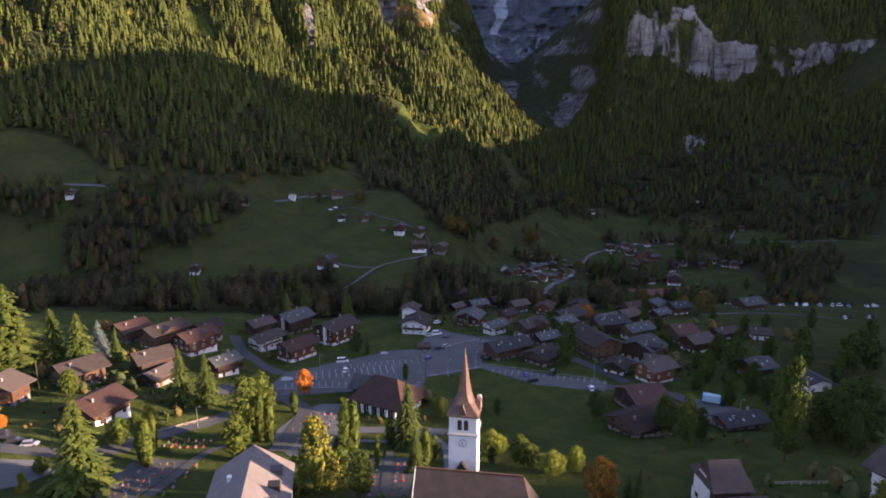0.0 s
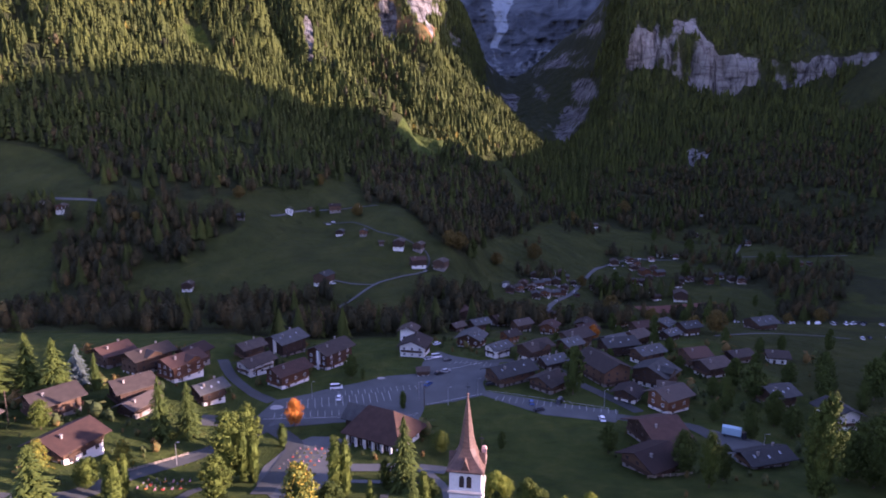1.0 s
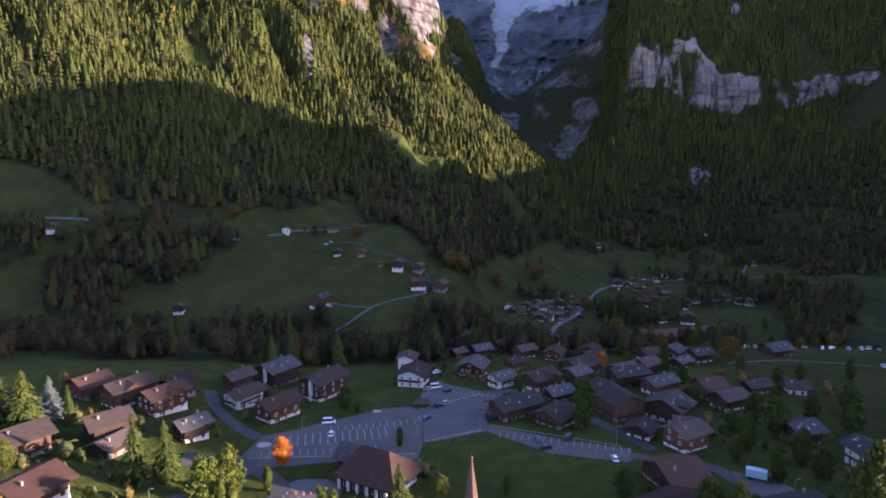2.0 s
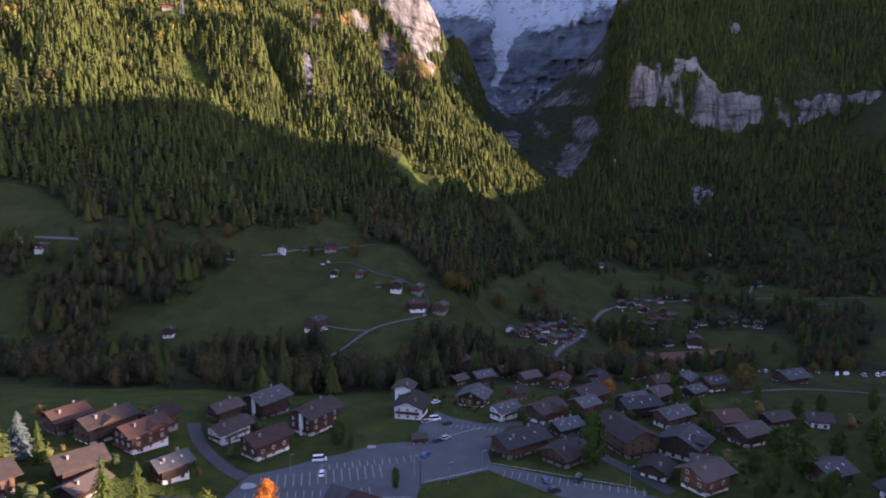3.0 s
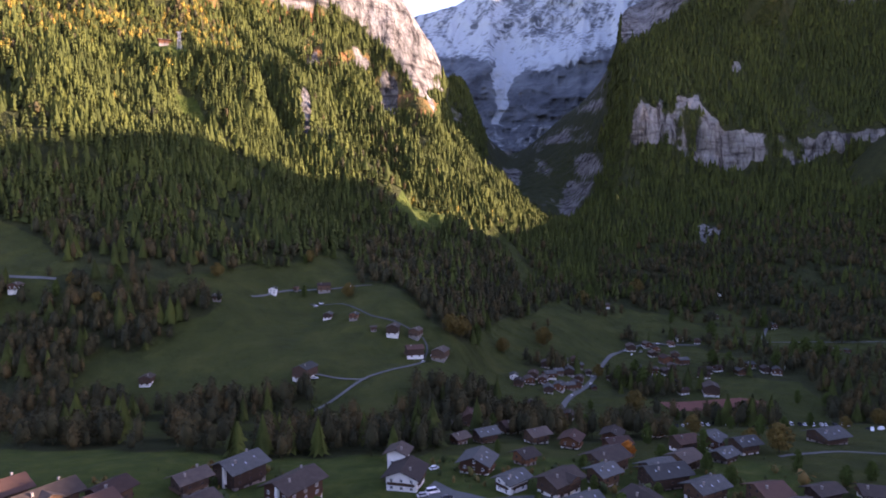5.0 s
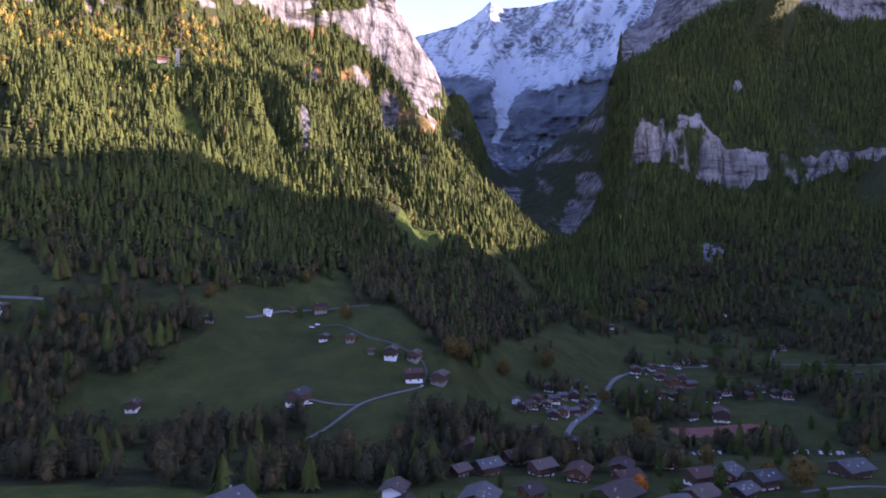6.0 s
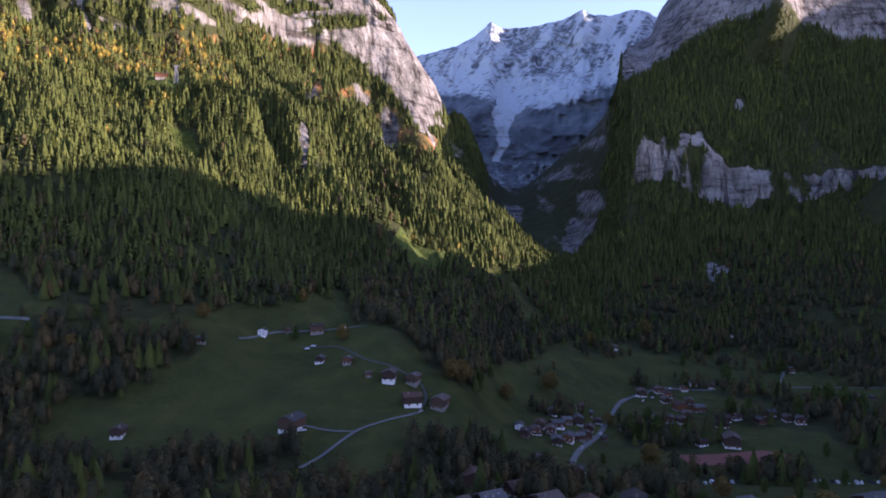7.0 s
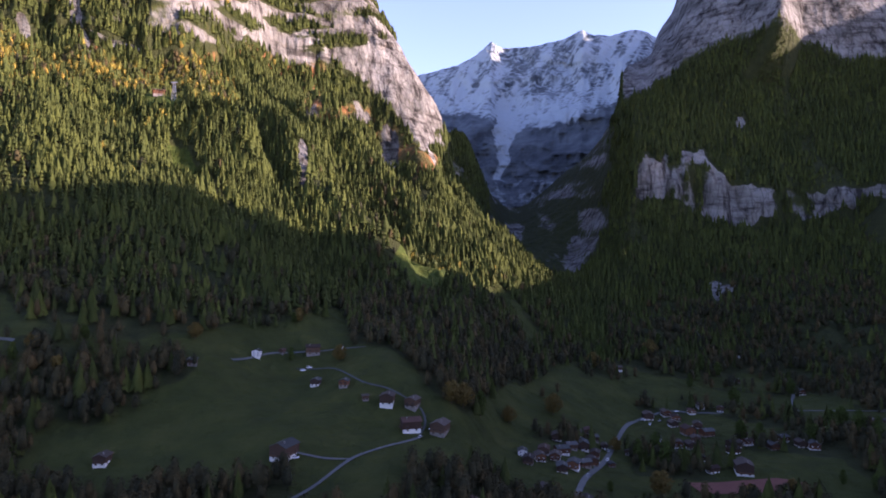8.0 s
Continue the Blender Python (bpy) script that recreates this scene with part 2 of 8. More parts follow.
# ---- materials ----
def stuff(name, colours, scale=1.0, rough_at=0.85, bump=0.3, detail=6.0, fine=12.0, metal=0.0, islands=False, objects=False, stretch=(1, 1, 1), specular=0.3, tones=False, drift=0.5):
    """A surface whose colour drifts between two or three tones at two scales, with fine relief."""
    m = bpy.data.materials.new(name)
    m.use_nodes = True
    nodes, links = m.node_tree.nodes, m.node_tree.links
    shader = nodes["Principled BSDF"]
    shader.inputs["Roughness"].default_value, shader.inputs["Metallic"].default_value = rough_at, metal
    shader.inputs["Specular IOR Level"].default_value = specular
    where = nodes.new("ShaderNodeTexCoord")
    mapping = nodes.new("ShaderNodeMapping")
    mapping.inputs["Scale"].default_value = stretch
    links.new(where.outputs["Object"], mapping.inputs["Vector"])
    broad, small = nodes.new("ShaderNodeTexNoise"), nodes.new("ShaderNodeTexNoise")
    broad.inputs["Scale"].default_value, broad.inputs["Detail"].default_value = scale, detail
    small.inputs["Scale"].default_value, small.inputs["Detail"].default_value = scale * fine, 4
    for n in (broad, small):
        links.new(mapping.outputs[0], n.inputs["Vector"])
    both = nodes.new("ShaderNodeMath")
    both.operation = "MULTIPLY_ADD"
    both.inputs[1].default_value = 0.5
    half = nodes.new("ShaderNodeMath")
    half.operation = "MULTIPLY"
    half.inputs[1].default_value = 0.5
    links.new(small.outputs["Fac"], half.inputs[0])
    links.new(broad.outputs["Fac"], both.inputs[0])
    links.new(half.outputs[0], both.inputs[2])
    value = both.outputs[0]
    if islands or objects or tones:
        if tones:
            tone = nodes.new("ShaderNodeAttribute")
            tone.attribute_name = "tone"
            source = tone.outputs["Fac"]
        else:
            source = nodes.new("ShaderNodeNewGeometry").outputs["Random Per Island"] if islands else nodes.new("ShaderNodeObjectInfo").outputs["Random"]
        shift = nodes.new("ShaderNodeMath")
        shift.operation = "MULTIPLY_ADD"
        shift.inputs[1].default_value, shift.inputs[2].default_value = drift, -drift / 2
        links.new(source, shift.inputs[0])
        total = nodes.new("ShaderNodeMath")
        links.new(value, total.inputs[0])
        links.new(shift.outputs[0], total.inputs[1])
        value = total.outputs[0]
    ramp = nodes.new("ShaderNodeValToRGB")
    spots = ramp.color_ramp.elements
    while len(spots) < len(colours):
        spots.new(0.5)
    for k, (spot, c) in enumerate(zip(spots, colours)):
        spot.position = 0.28 + 0.44 * k / max(1, len(colours) - 1)
        spot.color = (*c, 1)
    links.new(value, ramp.inputs[0])
    links.new(ramp.outputs[0], shader.inputs["Base Color"])
    if bump:
        relief = nodes.new("ShaderNodeBump")
        relief.inputs["Strength"].default_value = bump
        relief.inputs["Distance"].default_value = 0.6 / (scale * fine)
        links.new(small.outputs["Fac"], relief.inputs["Height"])
        links.new(relief.outputs[0], shader.inputs["Normal"])
    return m


def land_material():
    """Meadow, wood floor, rock and autumn scrub, laid out by the land's own masks and roughened at their edges."""
    m = bpy.data.materials.new("land")
    m.use_nodes = True
    nodes, links = m.node_tree.nodes, m.node_tree.links
    shader = nodes["Principled BSDF"]
    shader.inputs["Roughness"].default_value, shader.inputs["Specular IOR Level"].default_value = 0.95, 0.1
    where = nodes.new("ShaderNodeTexCoord")

    def noise_at(scale, detail=6, stretch=(1, 1, 1), lean=0.0):
        mapping = nodes.new("ShaderNodeMapping")
        mapping.inputs["Scale"].default_value = stretch
        mapping.inputs["Rotation"].default_value = (0, lean, 0)
        links.new(where.outputs["Object"], mapping.inputs["Vector"])
        n = nodes.new("ShaderNodeTexNoise")
        n.inputs["Scale"].default_value, n.inputs["Detail"].default_value, n.inputs["Roughness"].default_value = scale, detail, 0.68
        links.new(mapping.outputs[0], n.inputs["Vector"])
        return n.outputs["Fac"]

    def ramp(value, *stops):
        r = nodes.new("ShaderNodeValToRGB")
        while len(r.color_ramp.elements) < len(stops):
            r.color_ramp.elements.new(0.5)
        for spot, (p, c) in zip(r.color_ramp.elements, stops):
            spot.position, spot.color = p, (*c, 1)
        links.new(value, r.inputs[0])
        return r.outputs[0]

    def blend(fac, a, b):
        x = nodes.new("ShaderNodeMix")
        x.data_type = "RGBA"
        links.new(fac, x.inputs["Factor"])
        links.new(a, x.inputs["A"])
        links.new(b, x.inputs["B"])
        return x.outputs["Result"]

    def mask(name, spread, scale):
        a = nodes.new("ShaderNodeAttribute")
        a.attribute_name = name
        mix = nodes.new("ShaderNodeMath")
        mix.operation = "MULTIPLY_ADD"
        mix.inputs[1].default_value = spread
        links.new(noise_at(scale), mix.inputs[0])
        links.new(a.outputs["Fac"], mix.inputs[2])
        r = nodes.new("ShaderNodeMapRange")
        r.inputs["From Min"].default_value, r.inputs["From Max"].default_value = 0.42 + spread / 2, 0.58 + spread / 2
        links.new(mix.outputs[0], r.inputs[0])
        return r.outputs[0]

    meadow = ramp(noise_at(0.03, 10), (0.3, (0.028, 0.036, 0.0105)), (0.5, (0.041, 0.051, 0.013)), (0.72, (0.063, 0.067, 0.0175)))
    wood = ramp(noise_at(0.08, 8), (0.3, (0.022, 0.028, 0.011)), (0.7, (0.04, 0.046, 0.016)))
    def times(a, b, amount=1.0):
        x = nodes.new("ShaderNodeMix")
        x.data_type, x.blend_type = "RGBA", "MULTIPLY"
        x.inputs["Factor"].default_value = amount
        links.new(a, x.inputs["A"])
        links.new(b, x.inputs["B"])
        return x.outputs["Result"]

    streaks, strata = noise_at(0.06, 14, (1, 1, 0.11)), noise_at(0.05, 14, (0.16, 0.16, 1), 0.35)
    rock = ramp(noise_at(0.009, 5), (0.36, (0.108, 0.109, 0.1)), (0.5, (0.19, 0.189, 0.176)), (0.64, (0.24, 0.24, 0.228)))
    rock = times(rock, ramp(streaks, (0.38, (0.2, 0.19, 0.19)), (0.46, (0.72, 0.7, 0.69)), (0.54, (1, 1, 1))))
    rock = times(rock, ramp(strata, (0.38, (0.34, 0.32, 0.31)), (0.47, (0.86, 0.85, 0.84)), (0.56, (1, 1, 1))))
    mapped = nodes.new("ShaderNodeMapping")
    mapped.inputs["Scale"].default_value, mapped.inputs["Rotation"].default_value = (1, 1, 0.45), (0, 0.3, 0)
    links.new(where.outputs["Object"], mapped.inputs["Vector"])
    cells = nodes.new("ShaderNodeTexVoronoi")
    cells.feature = "DISTANCE_TO_EDGE"
    cells.inputs["Scale"].default_value = 0.045
    links.new(mapped.outputs[0], cells.inputs["Vector"])
    rock = times(rock, ramp(cells.outputs["Distance"], (0.0, (0.3, 0.29, 0.28)), (0.05, (1, 1, 1))), 0.55)
    scrub = ramp(noise_at(0.035, 10), (0.36, (0.045, 0.052, 0.017)), (0.5, (0.1, 0.075, 0.026)), (0.62, (0.24, 0.105, 0.04)))
    lawn = ramp(noise_at(0.12, 8), (0.32, (0.032, 0.05, 0.011)), (0.5, (0.048, 0.069, 0.014)), (0.7, (0.078, 0.09, 0.02)))
    colour = blend(mask("lawn", 0.3, 0.06), meadow, lawn)
    colour = blend(mask("wood", 0.6, 0.05), colour, wood)
    colour = blend(mask("scrub", 0.8, 0.03), colour, scrub)
    colour = blend(mask("rock", 0.7, 0.05), colour, rock)
    links.new(colour, shader.inputs["Base Color"])
    relief = nodes.new("ShaderNodeBump")
    relief.inputs["Strength"].default_value, relief.inputs["Distance"].default_value = 0.9, 9.0
    faults = nodes.new("ShaderNodeMath")
    links.new(streaks, faults.inputs[0])
    links.new(strata, faults.inputs[1])
    chunks = nodes.new("ShaderNodeTexVoronoi")
    chunks.inputs["Scale"].default_value = 0.07
    links.new(mapped.outputs[0], chunks.inputs["Vector"])
    blocky = nodes.new("ShaderNodeMath")
    blocky.operation = "MULTIPLY_ADD"
    blocky.inputs[1].default_value = 0.6
    links.new(chunks.outputs["Distance"], blocky.inputs[0])
    links.new(faults.outputs[0], blocky.inputs[2])
    links.new(blocky.outputs[0], relief.inputs["Height"])
    links.new(relief.outputs[0], shader.inputs["Normal"])
    return m


LAND = land_material()
NEEDLES = stuff("needles", [(0.026, 0.036, 0.009), (0.042, 0.054, 0.0115), (0.068, 0.081, 0.015)], 0.014, 0.9, 0, detail=3.0, fine=5.0, tones=True, drift=0.2, specular=0.15)
LEAVES = stuff("autumn_leaves", [(0.021, 0.023, 0.01), (0.037, 0.034, 0.013), (0.07, 0.048, 0.016)], 0.03, 0.85, 0, tones=True, drift=0.38, specular=0.2)
GREEN_LEAVES = stuff("green_leaves", [(0.034, 0.054, 0.007), (0.059, 0.082, 0.0095), (0.095, 0.112, 0.014)], 6.0, 0.8, 0, islands=True, drift=0.22, specular=0.2)
FRESH_LEAVES = stuff("yellow_green_leaves", [(0.044, 0.066, 0.0132), (0.066, 0.0924, 0.0158), (0.176, 0.1672, 0.0176), (0.3696, 0.2024, 0.0176)], 6.0, 0.8, 0, islands=True, drift=0.22, specular=0.2)
YELLOW_LEAVES = stuff("yellow_green_bush", [(0.09, 0.12, 0.016), (0.15, 0.185, 0.02), (0.24, 0.24, 0.025)], 6.0, 0.8, 0, islands=True, drift=0.22, specular=0.2)
ORANGE_LEAVES = stuff("orange_leaves", [(0.255, 0.0765, 0.0102), (0.408, 0.1275, 0.0127), (0.4675, 0.204, 0.0255)], 6.0, 0.8, 0, islands=True, drift=0.22, specular=0.2)
DARK_NEEDLES = stuff("garden_needles", [(0.022, 0.036, 0.008), (0.04, 0.06, 0.011), (0.07, 0.09, 0.015)], 6.0, 0.9, 0, islands=True, drift=0.22, specular=0.15)
BLUE_NEEDLES = stuff("blue_needles", [(0.054, 0.0765, 0.0675), (0.09, 0.117, 0.1035), (0.126, 0.153, 0.135)], 6.0, 0.9, 0, islands=True, drift=0.22, specular=0.15)
BARK = stuff("bark", [(0.05, 0.035, 0.024), (0.11, 0.08, 0.055)], 2.0, 0.95, 0.6, stretch=(1, 1, 0.2))
PLASTER = stuff("white_plaster", [(0.52, 0.5, 0.45), (0.66, 0.635, 0.58), (0.75, 0.725, 0.67)], 0.35, 0.85, 0.15)
TIMBER = stuff("brown_timber", [(0.054, 0.0234, 0.0117), (0.108, 0.0432, 0.018), (0.162, 0.0675, 0.027)], 0.6, 0.75, 0.4, stretch=(1, 1, 6), objects=True)
DARK_TIMBER = stuff("dark_timber", [(0.035, 0.02, 0.013), (0.06, 0.034, 0.02), (0.1, 0.055, 0.03)], 0.6, 0.8, 0.4, stretch=(1, 1, 6), objects=True)
BROWN_TILES = stuff("brown_roof_tiles", [(0.028, 0.0208, 0.0165), (0.047, 0.0353, 0.0275), (0.076, 0.058, 0.046)], 0.5, 0.85, 0.5, objects=True)
RED_TILES = stuff("red_roof_tiles", [(0.027, 0.015, 0.0112), (0.047, 0.0245, 0.017), (0.073, 0.038, 0.026)], 0.5, 0.85, 0.5, objects=True)
GREY_TILES = stuff("grey_roof_slabs", [(0.0235, 0.0245, 0.0225), (0.04, 0.0415, 0.0385), (0.068, 0.07, 0.065)], 0.5, 0.8, 0.4, objects=True)
GLASS = stuff("window_glass", [(0.02, 0.024, 0.03), (0.035, 0.04, 0.048)], 0.5, 0.08, 0, specular=0.6)
WHITE_WOOD = stuff("white_paint", [(0.7, 0.7, 0.68), (0.8, 0.8, 0.78)], 1.5, 0.5, 0.1)
ASPHALT = stuff("asphalt", [(0.054, 0.059, 0.056), (0.073, 0.08, 0.076), (0.098, 0.107, 0.102)], 0.12, 0.9, 0.2, fine=20)
GRAVEL = stuff("pale_gravel_road", [(0.072, 0.076, 0.071), (0.112, 0.118, 0.111)], 0.2, 0.95, 0.3, fine=16)
LINE_PAINT = stuff("road_paint", [(0.26, 0.26, 0.25), (0.42, 0.42, 0.41)], 1.0, 0.7, 0.1)
LARCH = stuff("larch_needles", [(0.029, 0.046, 0.009), (0.052, 0.074, 0.012), (0.088, 0.107, 0.017)], 6.0, 0.9, 0, islands=True, drift=0.22, specular=0.15)
BROWN_WOOD = stuff("brown_window_wood", [(0.08, 0.045, 0.025), (0.14, 0.08, 0.045)], 1.5, 0.7, 0.1)
MASONRY = stuff("weathered_masonry", [(0.12, 0.105, 0.09), (0.2, 0.18, 0.16), (0.27, 0.25, 0.225)], 0.6, 0.9, 0.3)
RUSTY = stuff("rusty_leaves", [(0.054, 0.045, 0.0126), (0.099, 0.072, 0.0162), (0.153, 0.09, 0.018)], 6.0, 0.85, 0, islands=True, drift=0.22, specular=0.2)
RUST_LEAVES = stuff("rust_leaves", [(0.081, 0.063, 0.0126), (0.18, 0.09, 0.0144), (0.306, 0.135, 0.018)], 6.0, 0.8, 0, islands=True, drift=0.22, specular=0.2)
GOLDEN = stuff("golden_leaves", [(0.05, 0.064, 0.016), (0.085, 0.09, 0.018), (0.165, 0.14, 0.02), (0.225, 0.155, 0.022)], 0.02, 0.85, 0, tones=True, specular=0.2)
ROADWAY = stuff("dark_asphalt", [(0.037, 0.039, 0.037), (0.053, 0.057, 0.053), (0.075, 0.08, 0.075)], 0.12, 0.9, 0.2, fine=20)
SKYLIGHT = stuff("skylight_glass", [(0.22, 0.25, 0.28), (0.32, 0.35, 0.38)], 1.0, 0.15, 0, specular=0.6)
COPPER = stuff("copper_shingles", [(0.0495, 0.0306, 0.0243), (0.099, 0.0576, 0.0414), (0.18, 0.108, 0.0747)], 1.2, 0.55, 0.5, stretch=(1, 1, 3))
STONE = stuff("grey_stone", [(0.22, 0.21, 0.195), (0.36, 0.345, 0.32)], 0.8, 0.9, 0.4)
IRON = stuff("dark_iron", [(0.03, 0.03, 0.032), (0.06, 0.06, 0.06)], 3.0, 0.5, 0.2, metal=0.6)
CLAY = stuff("red_clay", [(0.10, 0.04, 0.028), (0.15, 0.06, 0.042)], 0.1, 0.95, 0.1)
PINK = stuff("pink_plaster", [(0.5, 0.3, 0.25), (0.6, 0.38, 0.32)], 0.4, 0.85, 0.15)
PALE_ROOF = stuff("pale_roof_tiles", [(0.1066, 0.0918, 0.082), (0.1476, 0.1287, 0.1148), (0.1886, 0.164, 0.1476)], 0.5, 0.85, 0.5)
PINK_PETALS = stuff("pink_petals", [(0.45, 0.12, 0.16), (0.6, 0.3, 0.32)], 3, 0.8, 0)
RED_PETALS = stuff("red_petals", [(0.35, 0.03, 0.02), (0.5, 0.08, 0.03)], 3, 0.8, 0)
ZINC = stuff("grey_metal", [(0.3, 0.3, 0.31), (0.42, 0.42, 0.43)], 2, 0.45, 0.1, metal=0.7)
PALE_WOOD = stuff("pale_wood", [(0.3, 0.24, 0.17), (0.42, 0.35, 0.26)], 2, 0.85, 0.3)
GARDEN = stuff("garden_leaves", [(0.03, 0.045, 0.013), (0.055, 0.068, 0.018), (0.12, 0.075, 0.02)], 0.2, 0.85, 0, tones=True, specular=0.2)

# ---- land, far mountains ----
def sheet(name, X, Y, Z, material, masks=None, smooth=True):
    """A grid of places as one mesh."""
    r, c = X.shape
    n = np.arange(r * c).reshape(r, c)
    faces = np.stack((n[:-1, :-1], n[1:, :-1], n[1:, 1:], n[:-1, 1:]), axis=-1).reshape(-1, 4)
    me = bpy.data.meshes.new(name)
    me.vertices.add(r * c)
    me.vertices.foreach_set("co", np.stack((X, Y, Z), axis=-1).astype(np.float32).ravel())
    me.loops.add(faces.size)
    me.loops.foreach_set("vertex_index", faces.astype(np.int32).ravel())
    me.polygons.add(len(faces))
    me.polygons.foreach_set("loop_start", np.arange(0, faces.size, 4, dtype=np.int32))
    me.polygons.foreach_set("use_smooth", np.full(len(faces), smooth))
    me.update(calc_edges=True)
    me.materials.append(material)
    for key, values in (masks or {}).items():
        layer = me.attributes.new(key, "FLOAT", "POINT")
        layer.data.foreach_set("value", values.astype(np.float32).ravel())
    return new(name, me)


def slope_of(X, Y, Z):
    """How upright the sheet stands: 0 level, 1 sheer."""
    P = np.stack((X, Y, Z), axis=-1)
    n = np.cross(np.gradient(P, axis=0), np.gradient(P, axis=1))
    return 1 - np.abs(n[..., 2]) / (np.linalg.norm(n, axis=-1) + 1e-9)


LS = slope_of(LX, LY, LZ)
side = LA[:, None] + 0 * LX
patch = rough(LX / 70, LY / 70, octaves=4, seed=41)
start_wood = np.interp(LA, (-0.95, -0.77, -0.67, -0.58, -0.5, -0.42, -0.34, -0.25, -0.2, -0.165, -0.15, -0.08, -0.03, 0.05, 0.11, 0.2, 0.31, 0.46, 0.64, 0.9), (3.8, 3.75, 3.3, 3.0, 2.95, 3.15, 3.6, 4.0, 4.25, 4.2, 3.5, 3.1, 2.9, 2.8, 3.7, 4.0, 4.3, 4.1, 3.6, 3.2))[:, None]
WOOD = np.clip(0.5 + (LU - start_wood + np.where(side < 0.12, 0.3, 0.7) * patch) / 0.4, 0, 1)
copse = rough(LX / 55, LY / 38, octaves=3, seed=43)
reach = np.interp(LA, (-0.9, -0.5, -0.42, -0.25, -0.21, -0.16, -0.1, -0.05, 0.07, 0.12, 0.2, 0.9), (0.9, 1.1, 1.5, 1.5, 1.0, 0.8, 1.0, 1.7, 1.8, 1.3, 1.1, 1.3))[:, None]
river_wood = np.clip((LU - 0.3) / 0.2, 0, 1) * np.clip((reach - LU) / 0.3, 0, 1) * np.interp(LA, (0.06, 0.13, 0.9), (1, 0.3, 0.3))[:, None]
free = np.clip((reach + 0.15 - LU) / 0.2, 0, 1) * (side < 0.1) + (side >= 0.1)
WOOD = np.maximum(WOOD, np.clip((copse + 0.62 * river_wood - 0.30) / 0.12, 0, 1) * (LU > 0.3) * free)


def within(corners, soft=9.0, of=(LX, LY)):
    """1 inside a stretch of land given by its corners, 0 outside, with a ragged edge."""
    gx, gy = of[0] + 1.5 * soft * rough(LX / 26, LY / 26, octaves=3, seed=54), of[1] + 1.5 * soft * rough(LX / 26, LY / 26, octaves=3, seed=55)
    pts = np.array(corners, float)
    best, odd = np.full(LX.shape, 1e9), np.zeros(LX.shape, bool)
    for (x0, y0), (x1, y1) in zip(pts, np.roll(pts, -1, axis=0)):
        k = np.clip(((gx - x0) * (x1 - x0) + (gy - y0) * (y1 - y0)) / ((x1 - x0) ** 2 + (y1 - y0) ** 2), 0, 1)
        best = np.minimum(best, np.hypot(gx - x0 - k * (x1 - x0), gy - y0 - k * (y1 - y0)))
        odd ^= ((y0 > gy) != (y1 > gy)) & (gx < x0 + (gy - y0) * (x1 - x0) / (y1 - y0 + 1e-9))
    return np.clip(0.5 + np.where(odd, best, -best) / soft, 0, 1)


# the meadow round the hillside lane, and the belts of trees on the slopes and the valley floor
WOOD = WOOD * (1 - within([(-470, 628), (-397, 636), (-316, 594), (-290, 545), (-343, 562), (-470, 568)]))
WOOD = np.maximum(WOOD, within([(-338, 635), (-271, 660), (-238, 595), (-196, 577), (-182, 525), (-230, 512), (-252, 472), (-263, 448), (-325, 505), (-325, 536), (-293, 535)], 14) * np.clip(0.72 + 1.3 * copse, 0.12, 1))
WOOD = np.maximum(WOOD, within([(-420, 560), (-343, 556), (-337, 533), (-410, 536)]))
WOOD = np.maximum(WOOD, within([(338, 680), (450, 695), (520, 700), (440, 578), (322, 588)]) * np.clip(0.75 + 1.2 * copse, 0, 1))
ragged = rough(LX / 120, LZ / 90, octaves=4, seed=45)
edge_y = np.interp(LX, (-600, -12, 4, 120, 150, 600), (338, 338, 396, 398, 480, 480)) + 9 * rough(LX / 30, LY / 30, octaves=2, seed=44)
NEAR_WOOD = np.clip((LY - edge_y) / 6, 0, 1) * (LU < 0.3) * (LY < 421) * np.clip(0.72 + copse, 0, 1)
WOOD = np.maximum(WOOD, NEAR_WOOD)
lift = (LZ - 102.5) / np.maximum(LY - 118, 1)
wall_top = np.interp(LA, (0.296, 0.304, 0.318, 0.345, 0.374, 0.416, 0.432, 0.463, 0.515, 0.557, 0.608, 0.627, 0.701, 0.9), (0.12, 0.147, 0.18, 0.187, 0.197, 0.197, 0.171, 0.144, 0.143, 0.131, 0.127, 0.141, 0.144, 0.15))[:, None]
wall_foot = np.interp(LA, (0.296, 0.309, 0.356, 0.402, 0.454, 0.491, 0.506, 0.55, 0.603, 0.643, 0.701, 0.9), (0.12, 0.112, 0.107, 0.089, 0.064, 0.063, 0.083, 0.074, 0.079, 0.098, 0.115, 0.12))[:, None]
fray = 0.016 * rough(LX / 22, LZ / 60, octaves=4, seed=46)
band = np.clip((lift + fray - wall_foot) / 0.008, 0, 1) * np.clip((wall_top + fray - lift) / 0.008, 0, 1) * (LU > 6.5) * (LU < 10)
steepness = np.clip((LS - 0.34) / 0.16, 0, 1) * (LU > 6.5)
ROCK = band * np.clip(np.interp(LA, (0.3, 0.32, 0.35, 0.365, 0.41, 0.43, 0.505, 0.52, 0.585, 0.605, 0.9), (0.6, 1.0, 0.95, 0.52, 0.58, 1.1, 1.05, 0.48, 0.5, 1.0, 0.95))[:, None] + 0.7 * rough(LX / 36, LZ / 60, octaves=4, seed=48) - 0.4 * np.clip(rough(LX / 13, LZ / 220, octaves=3, seed=58) - 0.05, 0, 1), 0, 1) * np.clip((side - 0.295) / 0.01, 0, 1)
crag = np.interp(LA, (-0.9, -0.62, -0.5, -0.42, -0.36, -0.3, -0.05, 0.0), (0.2, 0.4, 0.4, 0.7, 0.9, 0.95, 1, 0.8))[:, None] * (side < 0.005)
